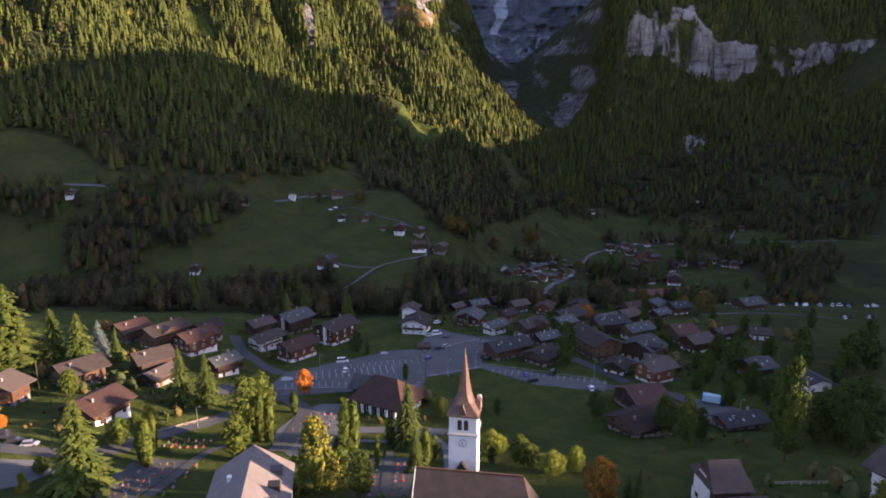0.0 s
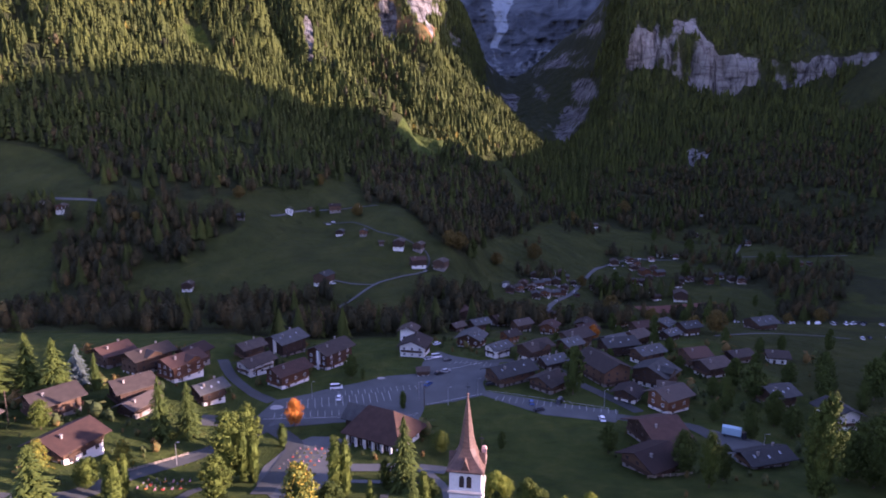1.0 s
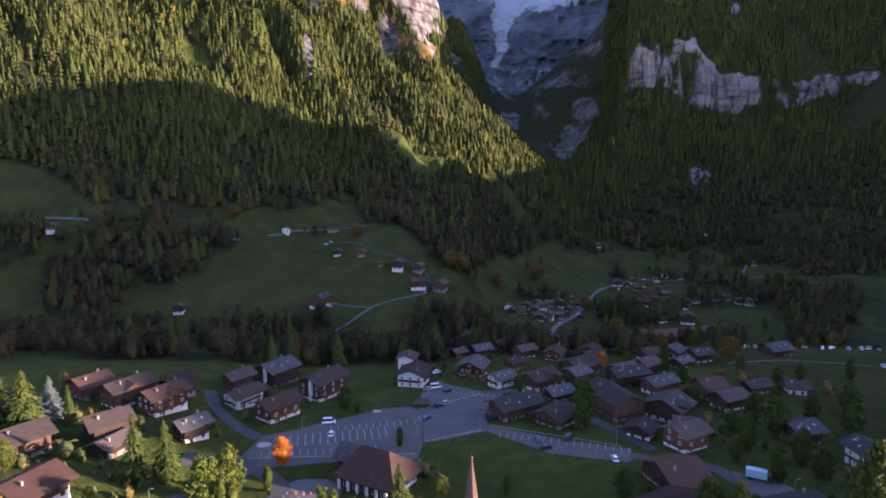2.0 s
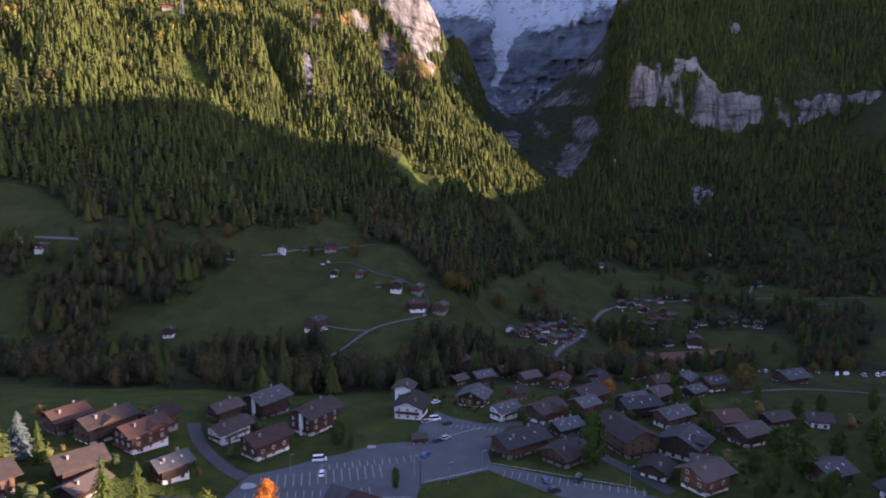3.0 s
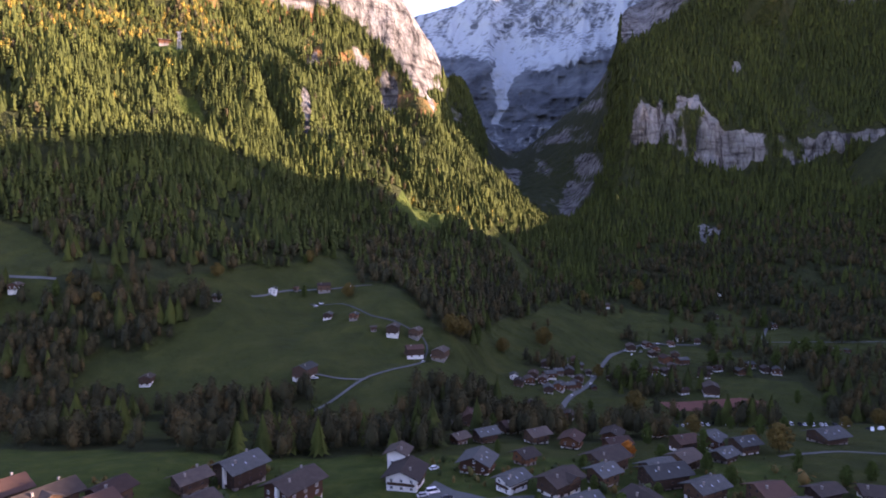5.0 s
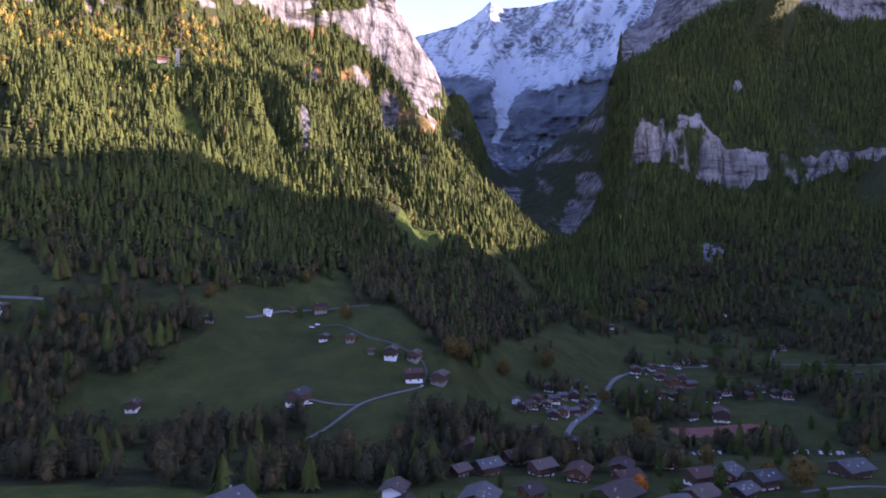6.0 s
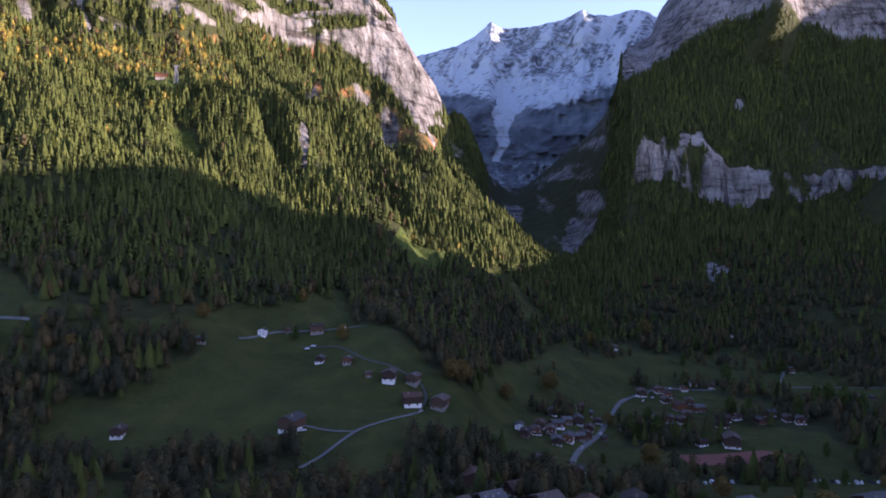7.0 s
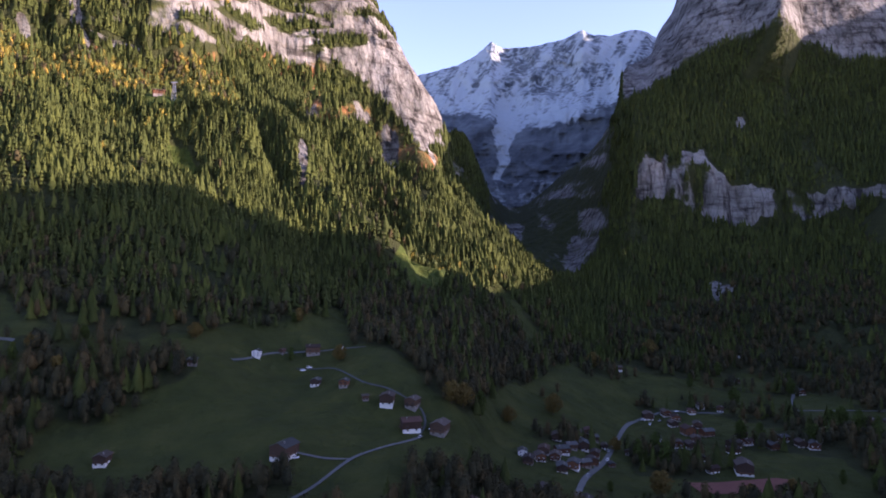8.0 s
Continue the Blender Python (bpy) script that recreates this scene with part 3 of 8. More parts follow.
rock_from = np.interp(LA, (-0.9, -0.5, -0.36, -0.3, -0.24, -0.16, -0.095, -0.05, -0.01), (8.5, 8.5, 8.3, 8.15, 7.95, 8.55, 8.6, 8.05, 7.95))[:, None] + 0.25 * rough(LX / 50, LZ / 60, octaves=3, seed=49)
ledges = rough((LX + 0.5 * LZ) / 130, LY / 130, (LZ - 0.35 * LX) / 26, octaves=5, seed=47)
ROCK = np.maximum(ROCK, crag * np.clip((LU - rock_from) / 0.3, 0, 1) * np.clip(0.52 + 2.1 * ledges + 0.3 * (steepness - 0.5), 0, 1))
scree = np.clip(1.3 - np.hypot((side - 0.455) / 0.05, (LU - 6.2 + (side - 0.455) * 8.5) / 0.2), 0, 1) * np.clip(0.2 + 1.4 * rough(LX / 18, LY / 18, octaves=3, seed=53), 0, 0.55)
scar = scree + np.clip(1 - np.hypot((LA[:, None] + 0.093) / 0.022, (LU - 7.9) / 0.45), 0, 1) + np.clip(1 - np.hypot((LA[:, None] + 0.235) / 0.012, (LU - 5.85) / 0.3), 0, 1) + np.clip(1 - np.hypot((side + 0.6 + 0.012 * (LU - 8.4)) / 0.011, (LU - 8.4) / 1.3), 0, 1) + np.clip(1 - np.hypot((side + 0.69) / 0.012, (LU - 8.2) / 0.5), 0, 1) + np.clip(1 - np.hypot((side + 0.535) / 0.05, (LU - 8.35) / 0.13), 0, 1) + np.clip(1 - np.hypot((side + 0.14) / 0.016, (LU - 8.05) / 0.2), 0, 1) + np.clip(0.7 - np.hypot((side - 0.478) / 0.016, (LU - 9.9) / 0.14), 0, 1) + np.clip(0.45 - np.hypot((side - 0.432) / 0.014, (LU - 10.08) / 0.08), 0, 1)
ROCK = np.maximum(ROCK, np.clip(scar * 2.2 + 0.5 * ragged, 0, 1) * (scar > 0))
ROCK = np.maximum(ROCK, np.clip((side - 0.275) / 0.02, 0, 1) * np.clip((LU - 10.36 + 0.1 * ragged) / 0.2, 0, 1))
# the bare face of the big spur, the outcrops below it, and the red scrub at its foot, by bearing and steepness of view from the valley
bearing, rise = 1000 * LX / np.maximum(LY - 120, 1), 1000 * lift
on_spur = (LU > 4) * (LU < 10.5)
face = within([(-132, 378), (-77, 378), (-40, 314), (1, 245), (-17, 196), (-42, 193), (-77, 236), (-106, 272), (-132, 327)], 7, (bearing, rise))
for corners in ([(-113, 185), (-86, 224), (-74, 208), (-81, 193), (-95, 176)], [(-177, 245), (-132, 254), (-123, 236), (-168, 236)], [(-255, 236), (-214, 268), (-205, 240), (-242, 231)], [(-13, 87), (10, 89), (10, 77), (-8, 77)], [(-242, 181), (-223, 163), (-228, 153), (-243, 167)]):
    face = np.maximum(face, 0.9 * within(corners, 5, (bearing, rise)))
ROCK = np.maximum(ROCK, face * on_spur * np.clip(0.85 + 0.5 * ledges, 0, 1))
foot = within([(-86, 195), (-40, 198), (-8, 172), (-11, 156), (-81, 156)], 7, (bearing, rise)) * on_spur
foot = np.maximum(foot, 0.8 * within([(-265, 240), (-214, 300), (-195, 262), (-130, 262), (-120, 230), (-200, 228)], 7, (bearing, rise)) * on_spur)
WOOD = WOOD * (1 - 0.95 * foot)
glade = within([(-415, 944), (-430, 978), (-262, 984), (-262, 960), (-350, 954), (-378, 944)], 4) + within([(-374, 928), (-370, 938), (-345, 938), (-322, 926), (-338, 918)], 4)
glade = glade + within([(-62, 985), (-48, 1034), (-5, 1042), (40, 1052), (85, 1090), (102, 1080), (138, 935), (108, 925), (88, 975), (60, 1030), (25, 985), (-30, 952), (-78, 948)], 6)
WOOD = WOOD * (1 - np.clip(glade, 0, 1))
LAWN = np.maximum(np.clip((385 - LY) / 60, 0, 1) * np.clip((170 - LX) / 40, 0, 1), np.clip(glade, 0, 1) * np.clip((-side + 0.02) / 0.02, 0, 1))
SCRUB = np.maximum(np.maximum(foot * (0.85 + 0.5 * copse), 0.3 * within([(-80, 950), (-62, 985), (-48, 1034), (10, 1046), (25, 985)], 8)), np.clip((LU - 7.0) / 1.2, 0, 1) * np.clip((-side + 0.05) / 0.1, 0, 1) * (0.62 + 0.6 * rough(LX / 60, LY / 60, octaves=3, seed=51)) * np.clip((8.2 - LU) / 0.4 + np.clip((side + 0.45) / 0.05, 0, 1), 0, 1))
gorge = np.clip((LU - 9.9) / 0.4, 0, 1) * (side > -0.02) * (side < 0.29)
ROCK = np.maximum(ROCK, gorge * np.clip(0.12 + 0.8 * ragged, 0, 1))
bare = np.clip((0.272 + 0.02 * ragged - side) / 0.02, 0, 1) * np.clip((side - 0.045) / 0.03, 0, 1) * np.clip((LU - 8.5 - 0.6 * ragged) / 0.5, 0, 1)
bare = bare * np.clip((LU - 8.6) / 1.0 + 0.35 + 0.6 * rough(LX / 60, LZ / 40, octaves=4, seed=57), 0, 1)
ROCK = np.maximum(ROCK, bare * np.clip(0.38 + 0.9 * rough(LX / 40, LZ / 55, octaves=4, seed=59), 0, 0.9))
WOOD = WOOD * (1 - ROCK)
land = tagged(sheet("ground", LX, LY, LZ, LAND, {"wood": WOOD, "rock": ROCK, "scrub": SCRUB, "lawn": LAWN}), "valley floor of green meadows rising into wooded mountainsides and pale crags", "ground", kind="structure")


def shoulder():
    """Unseen ridge added on the sunny side, its crest shaped to shade the village."""
    ys, across = np.linspace(-900, 2100, 220), np.linspace(-680, 900, 90)
    Y, S = np.meshgrid(ys, across)
    X = S + 1150 + 0.9 * np.maximum(Y - 1100, 0)
    # crest heights are set to place the shadow's edge on houses and slopes
    crest = bend((-900, -500, -230, -64, -50, -44, -36, 10, 28, 46, 120, 326, 473, 540, 600, 640, 663, 714, 752, 775, 795, 840, 875, 900, 940, 1000, 1100, 1200, 1245, 1300, 1400, 1503, 1600, 1800, 2100), (150, 205, 258, 283, 277, 272, 260, 257, 265, 284, 317, 440, 522, 516, 508, 478, 462, 442, 414, 380, 344, 320, 308, 301, 297, 296, 300, 345, 415, 610, 705, 762, 852, 1020, 1110), ys)[None, :]
    away = np.where(S < 0, -S * 0.9, S * 0.5)
    Z = np.maximum(crest - away, -70) + 10 * rough(X / 60, Y / 60, octaves=3, seed=61) * np.clip(np.abs(S) / 200, 0, 1)
    return tagged(sheet("ridge_shade_caster", X, Y, Z, LAND, {"wood": np.ones_like(X), "rock": 0 * X, "scrub": 0 * X}), "unseen wooded ridge added to cast shade over the village and valley", "mountain", kind="structure")


ridge_shade_caster = shoulder()


def far_ridge():
    """Unseen high range, added to keep the snow wall shaded but for its tips."""
    ys, across = np.linspace(1900, 5000, 90), np.linspace(-1900, 1900, 60)
    Y, S = np.meshgrid(ys, across)
    crest = bend((1900, 2400, 2900, 3500, 3750, 3900, 4200, 5000), (500, 1300, 1950, 2060, 2050, 2150, 2200, 2000), ys)[None, :] + 25 * rough(ys / 130, ys * 0, octaves=3, seed=63)[None, :]
    Z = np.maximum(crest - np.abs(S) * 1.15, -70) + 20 * rough((S + 3000) / 150, Y / 150, octaves=3, seed=64) * np.clip(np.abs(S) / 300, 0, 1)
    return tagged(sheet("snow_shade_caster", S + 3000, Y, Z, LAND, {"wood": np.zeros_like(Y), "rock": np.ones_like(Y), "scrub": 0 * Y}), "unseen rocky range added to keep sun off the snow wall", "mountain", kind="structure")


snow_shade_caster = far_ridge()


def far_material():
    """Snow and ice over grey rock, by height, by how steep it is, and by streaks."""
    m = bpy.data.materials.new("snow_and_rock")
    m.use_nodes = True
    nodes, links = m.node_tree.nodes, m.node_tree.links
    shader = nodes["Principled BSDF"]
    shader.inputs["Roughness"].default_value, shader.inputs["Specular IOR Level"].default_value = 0.8, 0.15
    where = nodes.new("ShaderNodeTexCoord")

    def noise_at(scale, detail, stretch=(1, 1, 1)):
        mapping = nodes.new("ShaderNodeMapping")
        mapping.inputs["Scale"].default_value = stretch
        links.new(where.outputs["Object"], mapping.inputs["Vector"])
        n = nodes.new("ShaderNodeTexNoise")
        n.inputs["Scale"].default_value, n.inputs["Detail"].default_value = scale, detail
        links.new(mapping.outputs[0], n.inputs["Vector"])
        return n.outputs["Fac"]

    attribute = nodes.new("ShaderNodeAttribute")
    attribute.attribute_name = "snow"
    add = nodes.new("ShaderNodeMath")
    add.operation = "MULTIPLY_ADD"
    add.inputs[1].default_value = 1.3
    links.new(noise_at(0.03, 14, (1, 1, 0.4)), add.inputs[0])
    links.new(attribute.outputs["Fac"], add.inputs[2])
    edge = nodes.new("ShaderNodeMapRange")
    edge.inputs["From Min"].default_value, edge.inputs["From Max"].default_value = 0.98, 1.3
    links.new(add.outputs[0], edge.inputs[0])
    rock = nodes.new("ShaderNodeValToRGB")
    rock.color_ramp.elements[0].position, rock.color_ramp.elements[0].color = 0.35, (0.042, 0.051, 0.056, 1)
    rock.color_ramp.elements[1].position, rock.color_ramp.elements[1].color = 0.65, (0.108, 0.127, 0.132, 1)
    links.new(noise_at(0.01, 12, (1, 1, 0.6)), rock.inputs[0])
    mix = nodes.new("ShaderNodeMix")
    mix.data_type = "RGBA"
    mix.inputs["B"].default_value = (0.3, 0.345, 0.352, 1)
    links.new(edge.outputs[0], mix.inputs["Factor"])
    links.new(rock.outputs[0], mix.inputs["A"])
    links.new(mix.outputs["Result"], shader.inputs["Base Color"])
    relief = nodes.new("ShaderNodeBump")
    relief.inputs["Strength"].default_value, relief.inputs["Distance"].default_value = 0.8, 14
    links.new(noise_at(0.02, 12, (1, 1, 0.6)), relief.inputs["Height"])
    links.new(relief.outputs[0], shader.inputs["Normal"])
    return m


SNOWY = far_material()


def snow_mountain():
    """The snowy wall at the valley's head, with its glacier tongue and the bare slopes under it."""
    a = np.linspace(-0.14, 0.50, 380)
    crest = np.interp(a, (-0.14, -0.045, -0.013, 0.015, 0.047, 0.071, 0.092, 0.134, 0.184, 0.2205, 0.239, 0.266, 0.298, 0.326, 0.351, 0.38, 0.5), (0.28, 0.313, 0.322, 0.329, 0.346, 0.369, 0.358, 0.361, 0.372, 0.389, 0.381, 0.378, 0.3915, 0.385, 0.373, 0.36, 0.33))
    crest = crest + 0.003 * rough(a * 60, a * 0, octaves=4, seed=71)
    v = np.linspace(0, 1, 300)
    A, V = np.meshgrid(a, v, indexing="ij")
    tan_up = 0.0 + (crest[:, None] - 0.0) * V
    D = bend((0, 0.35, 0.62, 0.75, 1.0), (2050, 2650, 3050, 3500, 4200), v)[None, :] - 650 * np.clip(np.abs(A - 0.095) / 0.2, 0, 1) ** 1.3 * (1 - V) ** 0.6
    up = tan_up * 4000
    D = D - 150 * rough(A * 4000 / 420, up / 300, octaves=6, seed=75, ridged=True) - 35 * rough(A * 4000 / 90, up / 120, octaves=3, seed=79, ridged=True)
    # the snow's lower edge, and the narrow icefall that hangs from it
    line = np.interp(A, (-0.14, 0.0, 0.06, 0.085, 0.10, 0.15, 0.2, 0.27, 0.5), (0.25, 0.246, 0.243, 0.246, 0.235, 0.226, 0.236, 0.27, 0.3)) + 0.006 * rough(A * 4000 / 90, up / 90, octaves=4, seed=87)
    middle = np.interp(tan_up, (0.14, 0.17, 0.205, 0.235, 0.26), (0.08, 0.094, 0.09, 0.107, 0.125))
    half = np.interp(tan_up, (0.14, 0.17, 0.205, 0.235, 0.26), (0.007, 0.009, 0.014, 0.03, 0.05)) * (1 + 0.5 * rough(A * 4000 / 60, up / 60, octaves=4, seed=89))
    icefall = np.clip((half - np.abs(A - middle)) / 0.006, -1, 1) * 0.6 * (tan_up > 0.142)
    snow = np.clip(np.maximum(0.5 + (tan_up - line) / 0.02, 0.5 + icefall), -0.2, 1.0)
    high = np.clip((tan_up - 0.235) / 0.06, 0, 1)
    slant = rough((A * 4000 + 0.8 * up) / 120, (up - 0.5 * A * 4000) / 260, octaves=6, seed=83, ridged=True)
    flutes = rough((A * 4000 - 0.5 * up) / 60, up / 200, octaves=5, seed=85, ridged=True)
    snow = snow - (0.34 + 0.4 * high) * np.clip(0.18 + 0.5 * slant + 0.7 * flutes, -0.1, 0.85)
    return tagged(sheet("mountain_snow", A * D, D + 120, 102.5 + tan_up * D, SNOWY, {"snow": snow}), "distant snow-covered rock wall with a hanging glacier tongue", "mountain", kind="structure")


mountain_snow = snow_mountain()


# ---- woods ----
def grown(name, spots, heights, widths, shape, material, label, category):
    """Many plants of one shape as one mesh of kind stuff; each plant is turned and scaled."""
    verts, faces = shape
    nv, n = len(verts), len(spots)
    turn = np.random.rand(n) * 6.283
    c, s = np.cos(turn)[:, None], np.sin(turn)[:, None]
    vx, vy, vz = verts[:, 0][None], verts[:, 1][None], verts[:, 2][None]
    jitter = 1 + 0.25 * (np.random.rand(n, nv) - 0.5)
    X = spots[:, 0:1] + (vx * c - vy * s) * widths[:, None] * jitter
    Y = spots[:, 1:2] + (vx * s + vy * c) * widths[:, None] * jitter
    Z = spots[:, 2:3] + vz * heights[:, None]
    me = bpy.data.meshes.new(name)
    me.vertices.add(n * nv)
    me.vertices.foreach_set("co", np.stack((X, Y, Z), axis=-1).astype(np.float32).ravel())
    tri = (faces[None] + (np.arange(n) * nv)[:, None, None]).reshape(-1, 3)
    me.loops.add(tri.size)
    me.loops.foreach_set("vertex_index", tri.astype(np.int32).ravel())
    me.polygons.add(len(tri))
    me.polygons.foreach_set("loop_start", np.arange(0, tri.size, 3, dtype=np.int32))
    me.polygons.foreach_set("use_smooth", np.ones(len(tri), bool))
    me.update(calc_edges=True)
    me.materials.append(material)
    tone = np.clip(np.random.rand(n, 1) + 0.22 * (np.random.rand(n, nv) - 0.5), 0, 1)
    me.attributes.new("tone", "FLOAT", "POINT").data.foreach_set("value", tone.astype(np.float32).ravel())
    return tagged(new(name, me), label, category, kind="stuff")


def spruce_shape(tiers=4, arms=3):
    """A conifer one unit high and one unit across: ragged drooping whorls round one stem, in one island."""
    rng = np.random.RandomState(3)
    verts, faces = [(0, 0, 1.0)], []
    for k in range(tiers):
        low = 0.06 + 0.80 * (1 - (k + 1) / tiers) ** 1.0
        reach = 0.5 * ((k + 1) / tiers) ** 0.85
        top = 0 if k == 0 else len(verts)
        if k:
            verts.append((0, 0, min(0.98, low + 0.36)))
        first = len(verts)
        for j in range(arms * 2):
            w = 2 * math.pi * (j + 0.5 * (k % 2)) / (arms * 2)
            r = reach * ((1.0 if j % 2 == 0 else 0.52) + 0.22 * (rng.rand() - 0.5))
            verts.append((r * math.cos(w), r * math.sin(w), low + (0.0 if j % 2 == 0 else 0.07) + 0.04 * (rng.rand() - 0.5)))
        for j in range(arms * 2):
            faces.append((top, first + j, first + (j + 1) % (arms * 2)))
        if k:
            faces.append((top, first, 0))
    return np.array(verts), np.array(faces)


def clump_shape(tufts=58, seed=5, low=0.2):
    """A broadleaf crown one unit high and one across: leafy tufts over a ragged core on a short stem, with gaps."""
    rng = np.random.RandomState(seed)
    verts, faces = [(-0.03, 0, 0), (0.03, 0.02, 0), (0, 0, 0.6)], [(0, 1, 2)]

    def belt(f):
        return 0.5 * math.sin(math.pi * min(1, 0.2 + 0.78 * f)) ** 0.7

    first = len(verts)
    for k in range(3):
        for j in range(5):
            r = belt(0.15 + 0.33 * k) * (0.36 + 0.3 * rng.rand())
            verts.append((r * math.cos(j * 1.257 + k), r * math.sin(j * 1.257 + k), low + (0.8 - 0.1 * rng.rand()) * (0.1 + 0.36 * k)))
    verts += [(0, 0, low), (0, 0, 0.93)]
    for k in range(2):
        for j in range(5):
            p, q = first + 5 * k + j, first + 5 * k + (j + 1) % 5
            faces += [(p, q, p + 5), (q, q + 5, p + 5)]
    for j in range(5):
        faces += [(first + 15, first + (j + 1) % 5, first + j), (first + 16, first + 10 + j, first + 10 + (j + 1) % 5)]
    for k in range(tufts):
        f = (k + 0.5) / tufts
        w, r = k * 2.4 + 0.7 * rng.rand(), belt(f) * (0.45 + 0.72 * rng.rand()) * (0.82 + 0.3 * math.sin(k * 2.4 * 3 + f * 9))
        c = np.array((r * math.cos(w), r * math.sin(w), low + (0.97 - low) * f))
        n = len(verts)
        for j in range(3):
            d = rng.rand(3) - 0.5
            verts.append(tuple(c + d / (np.linalg.norm(d) + 1e-6) * (0.085 + 0.09 * rng.rand()) * (58 / tufts) ** 0.42 * np.array((1, 1, 0.7))))
        faces.append((n, n + 1, n + 2))
    return np.array(verts), np.array(faces)


def strewn(weight, spacing, seed):
    """Places on the land, about one for each spacing squared, where weight (0 to 1, on the grid) allows."""
    rng = np.random.RandomState(seed)
    P = np.stack((LX, LY, LZ), axis=-1)
    e1, e2 = P[1:, :-1] - P[:-1, :-1], P[:-1, 1:] - P[:-1, :-1]
    area = np.linalg.norm(np.cross(e1, e2), axis=-1)
    want = area / spacing ** 2 * np.clip(weight[:-1, :-1], 0, 1)
    count = np.floor(want + rng.rand(*want.shape)).astype(int)
    i, j = np.nonzero(count)
    times = count[i, j]
    i, j = np.repeat(i, times), np.repeat(j, times)
    s, t = rng.rand(len(i), 1), rng.rand(len(i), 1)
    return (P[i, j] * (1 - s) + P[i + 1, j] * s) * (1 - t) + (P[i, j + 1] * (1 - s) + P[i + 1, j + 1] * s) * t, LU[i, j], i, j


def in_sight(i):
    return (LA[i] > -0.98) & (LA[i] < 0.82)


open_wood = WOOD * (1 - np.clip(bare * 1.2, 0, 1)) * np.where(LU > 7.8, (ROCK < 0.45) * (LS < 0.86), LS < np.where(LU > 4.5, 0.84, 0.62)) * ((LU > 0.25) | (NEAR_WOOD > 0))
autumn_band = np.clip(1.3 - np.abs(LU + 0.25 * patch - np.interp(LA, (-0.75, -0.69, -0.6, -0.5, -0.45, -0.38), (6.8, 6.85, 7.05, 7.4, 7.7, 7.3))[:, None]) / np.interp(LA, (-0.75, -0.69, -0.6, -0.5, -0.45, -0.38), (0.8, 0.75, 0.5, 0.4, 0.5, 0.4))[:, None], 0, 1) * np.clip((-0.33 - side) / 0.04, 0, 1)
clearing = rough(LX / 60, LY / 60, octaves=4, seed=93)
thick = np.clip(1.15 - 0.9 * np.clip((clearing - 0.22) / 0.2, 0, 1), 0, 1) * np.clip(1.25 - 0.9 * SCRUB, 0.15, 1)
thick = np.maximum(thick, autumn_band)
ravine = np.interp(LA, (-0.2, -0.12, 0.15, 0.24), (0, 1, 1, 0.4))[:, None]
broad_share = np.clip(1.0 - (LU - 2.5 - 1.8 * ravine - 2.0 * (side > 0.26)) / (2.2 - 0.4 * ravine), 0.0, 0.86) + 0.85 * autumn_band
broad_share = np.clip(broad_share + 0.3 * rough(LX / 45, LY / 45, octaves=2, seed=97) - 0.12 * (LU > 4.5), np.where(LU < 2.3, 0.88, 0.008), 1)
p, u, i, j = strewn(open_wood * thick * (1 - broad_share) * np.where(side > 0.25, 0.8, 1.0) * np.where((side > -0.02) & (side < 0.29), LU < 11.4, LU < 10.6) * np.where((side < 0.03) & (LU > 3), 1.0, 0.8), 5.6, 101)
ok = in_sight(i) & (p[:, 1] < 1960)
p = p[ok]
size = (13 + 12 * np.random.rand(len(p)) ** 1.2) * (1 + 0.25 * rough(p[:, 0] / 55, p[:, 1] / 55, octaves=2, seed=111))
girth = size * (0.42 + 0.14 * np.random.rand(len(p)))
low = p[:, 1] < 640
p = p - np.array((0, 0, 0.8))
grown("conifer_forest", p[~low], size[~low], girth[~low], spruce_shape(), NEEDLES, "dense dark green spruce forest covering the mountainsides", "forest")
grown("valley_spruces", p[low], size[low], girth[low], spruce_shape(11, 7), NEEDLES, "dark spruces among the riverside woods and meadows", "woodland")
p, u, i, j = strewn(open_wood * thick * broad_share * np.where(side > 0.25, 0.7, 1.0) * (LU < np.where(side < 0, 9.5, 8.0)) * np.where((side < -0.26) & ((LU > 6.8) | (LU < 4)), 1.0, 0.75), 6.2, 103)
ok = in_sight(i)
p, high = p[ok], ((u[ok] > np.where(LA[i[ok]] < -0.33, 6.0, 6.6)) & (LA[i[ok]] < 0.0))
gold = high & (np.random.rand(len(p)) < 0.8)
edge_of_spur = strewn(within([(-52, 1040), (-40, 1068), (10, 1078), (62, 1112), (85, 1098), (40, 1062), (-10, 1046)], 6) * 0.8, 8.0, 105)[0]
scattered = [(x + 11 * math.cos(x + k * 2.6), y + 9 * math.sin(y + k * 2.6)) for x, y in ((-407, 864), (-354, 818), (-387, 936), (-425, 921), (-212, 1003), (-300, 972), (-480, 880), (-48, 1050), (-22, 1056), (4, 1060), (66, 1090), (-58, 1002), (-44, 1024), (-20, 1034), (0, 1044), (40, 1054)) for k in range(2)]
bright = np.concatenate((p[gold], edge_of_spur, np.array([(x, y, ground(x, y) if y > 900 else LZ.flat[np.argmin(np.hypot(LX - x, LY - y))]) for x, y in scattered])))
size = 9 + 7 * np.random.rand(len(bright))
size[-len(scattered):] += 5
grown("golden_trees", bright - np.array((0, 0, 0.5)), size, size * (0.55 + 0.3 * np.random.rand(len(bright))), clump_shape(), GOLDEN, "golden and orange autumn trees below the crags", "woodland")
p = p[~gold]
size = 9 + 10 * np.random.rand(len(p))
girth = size * (0.48 + 0.25 * np.random.rand(len(p)))
low = p[:, 1] < 640
p = p - np.array((0, 0, 0.5))
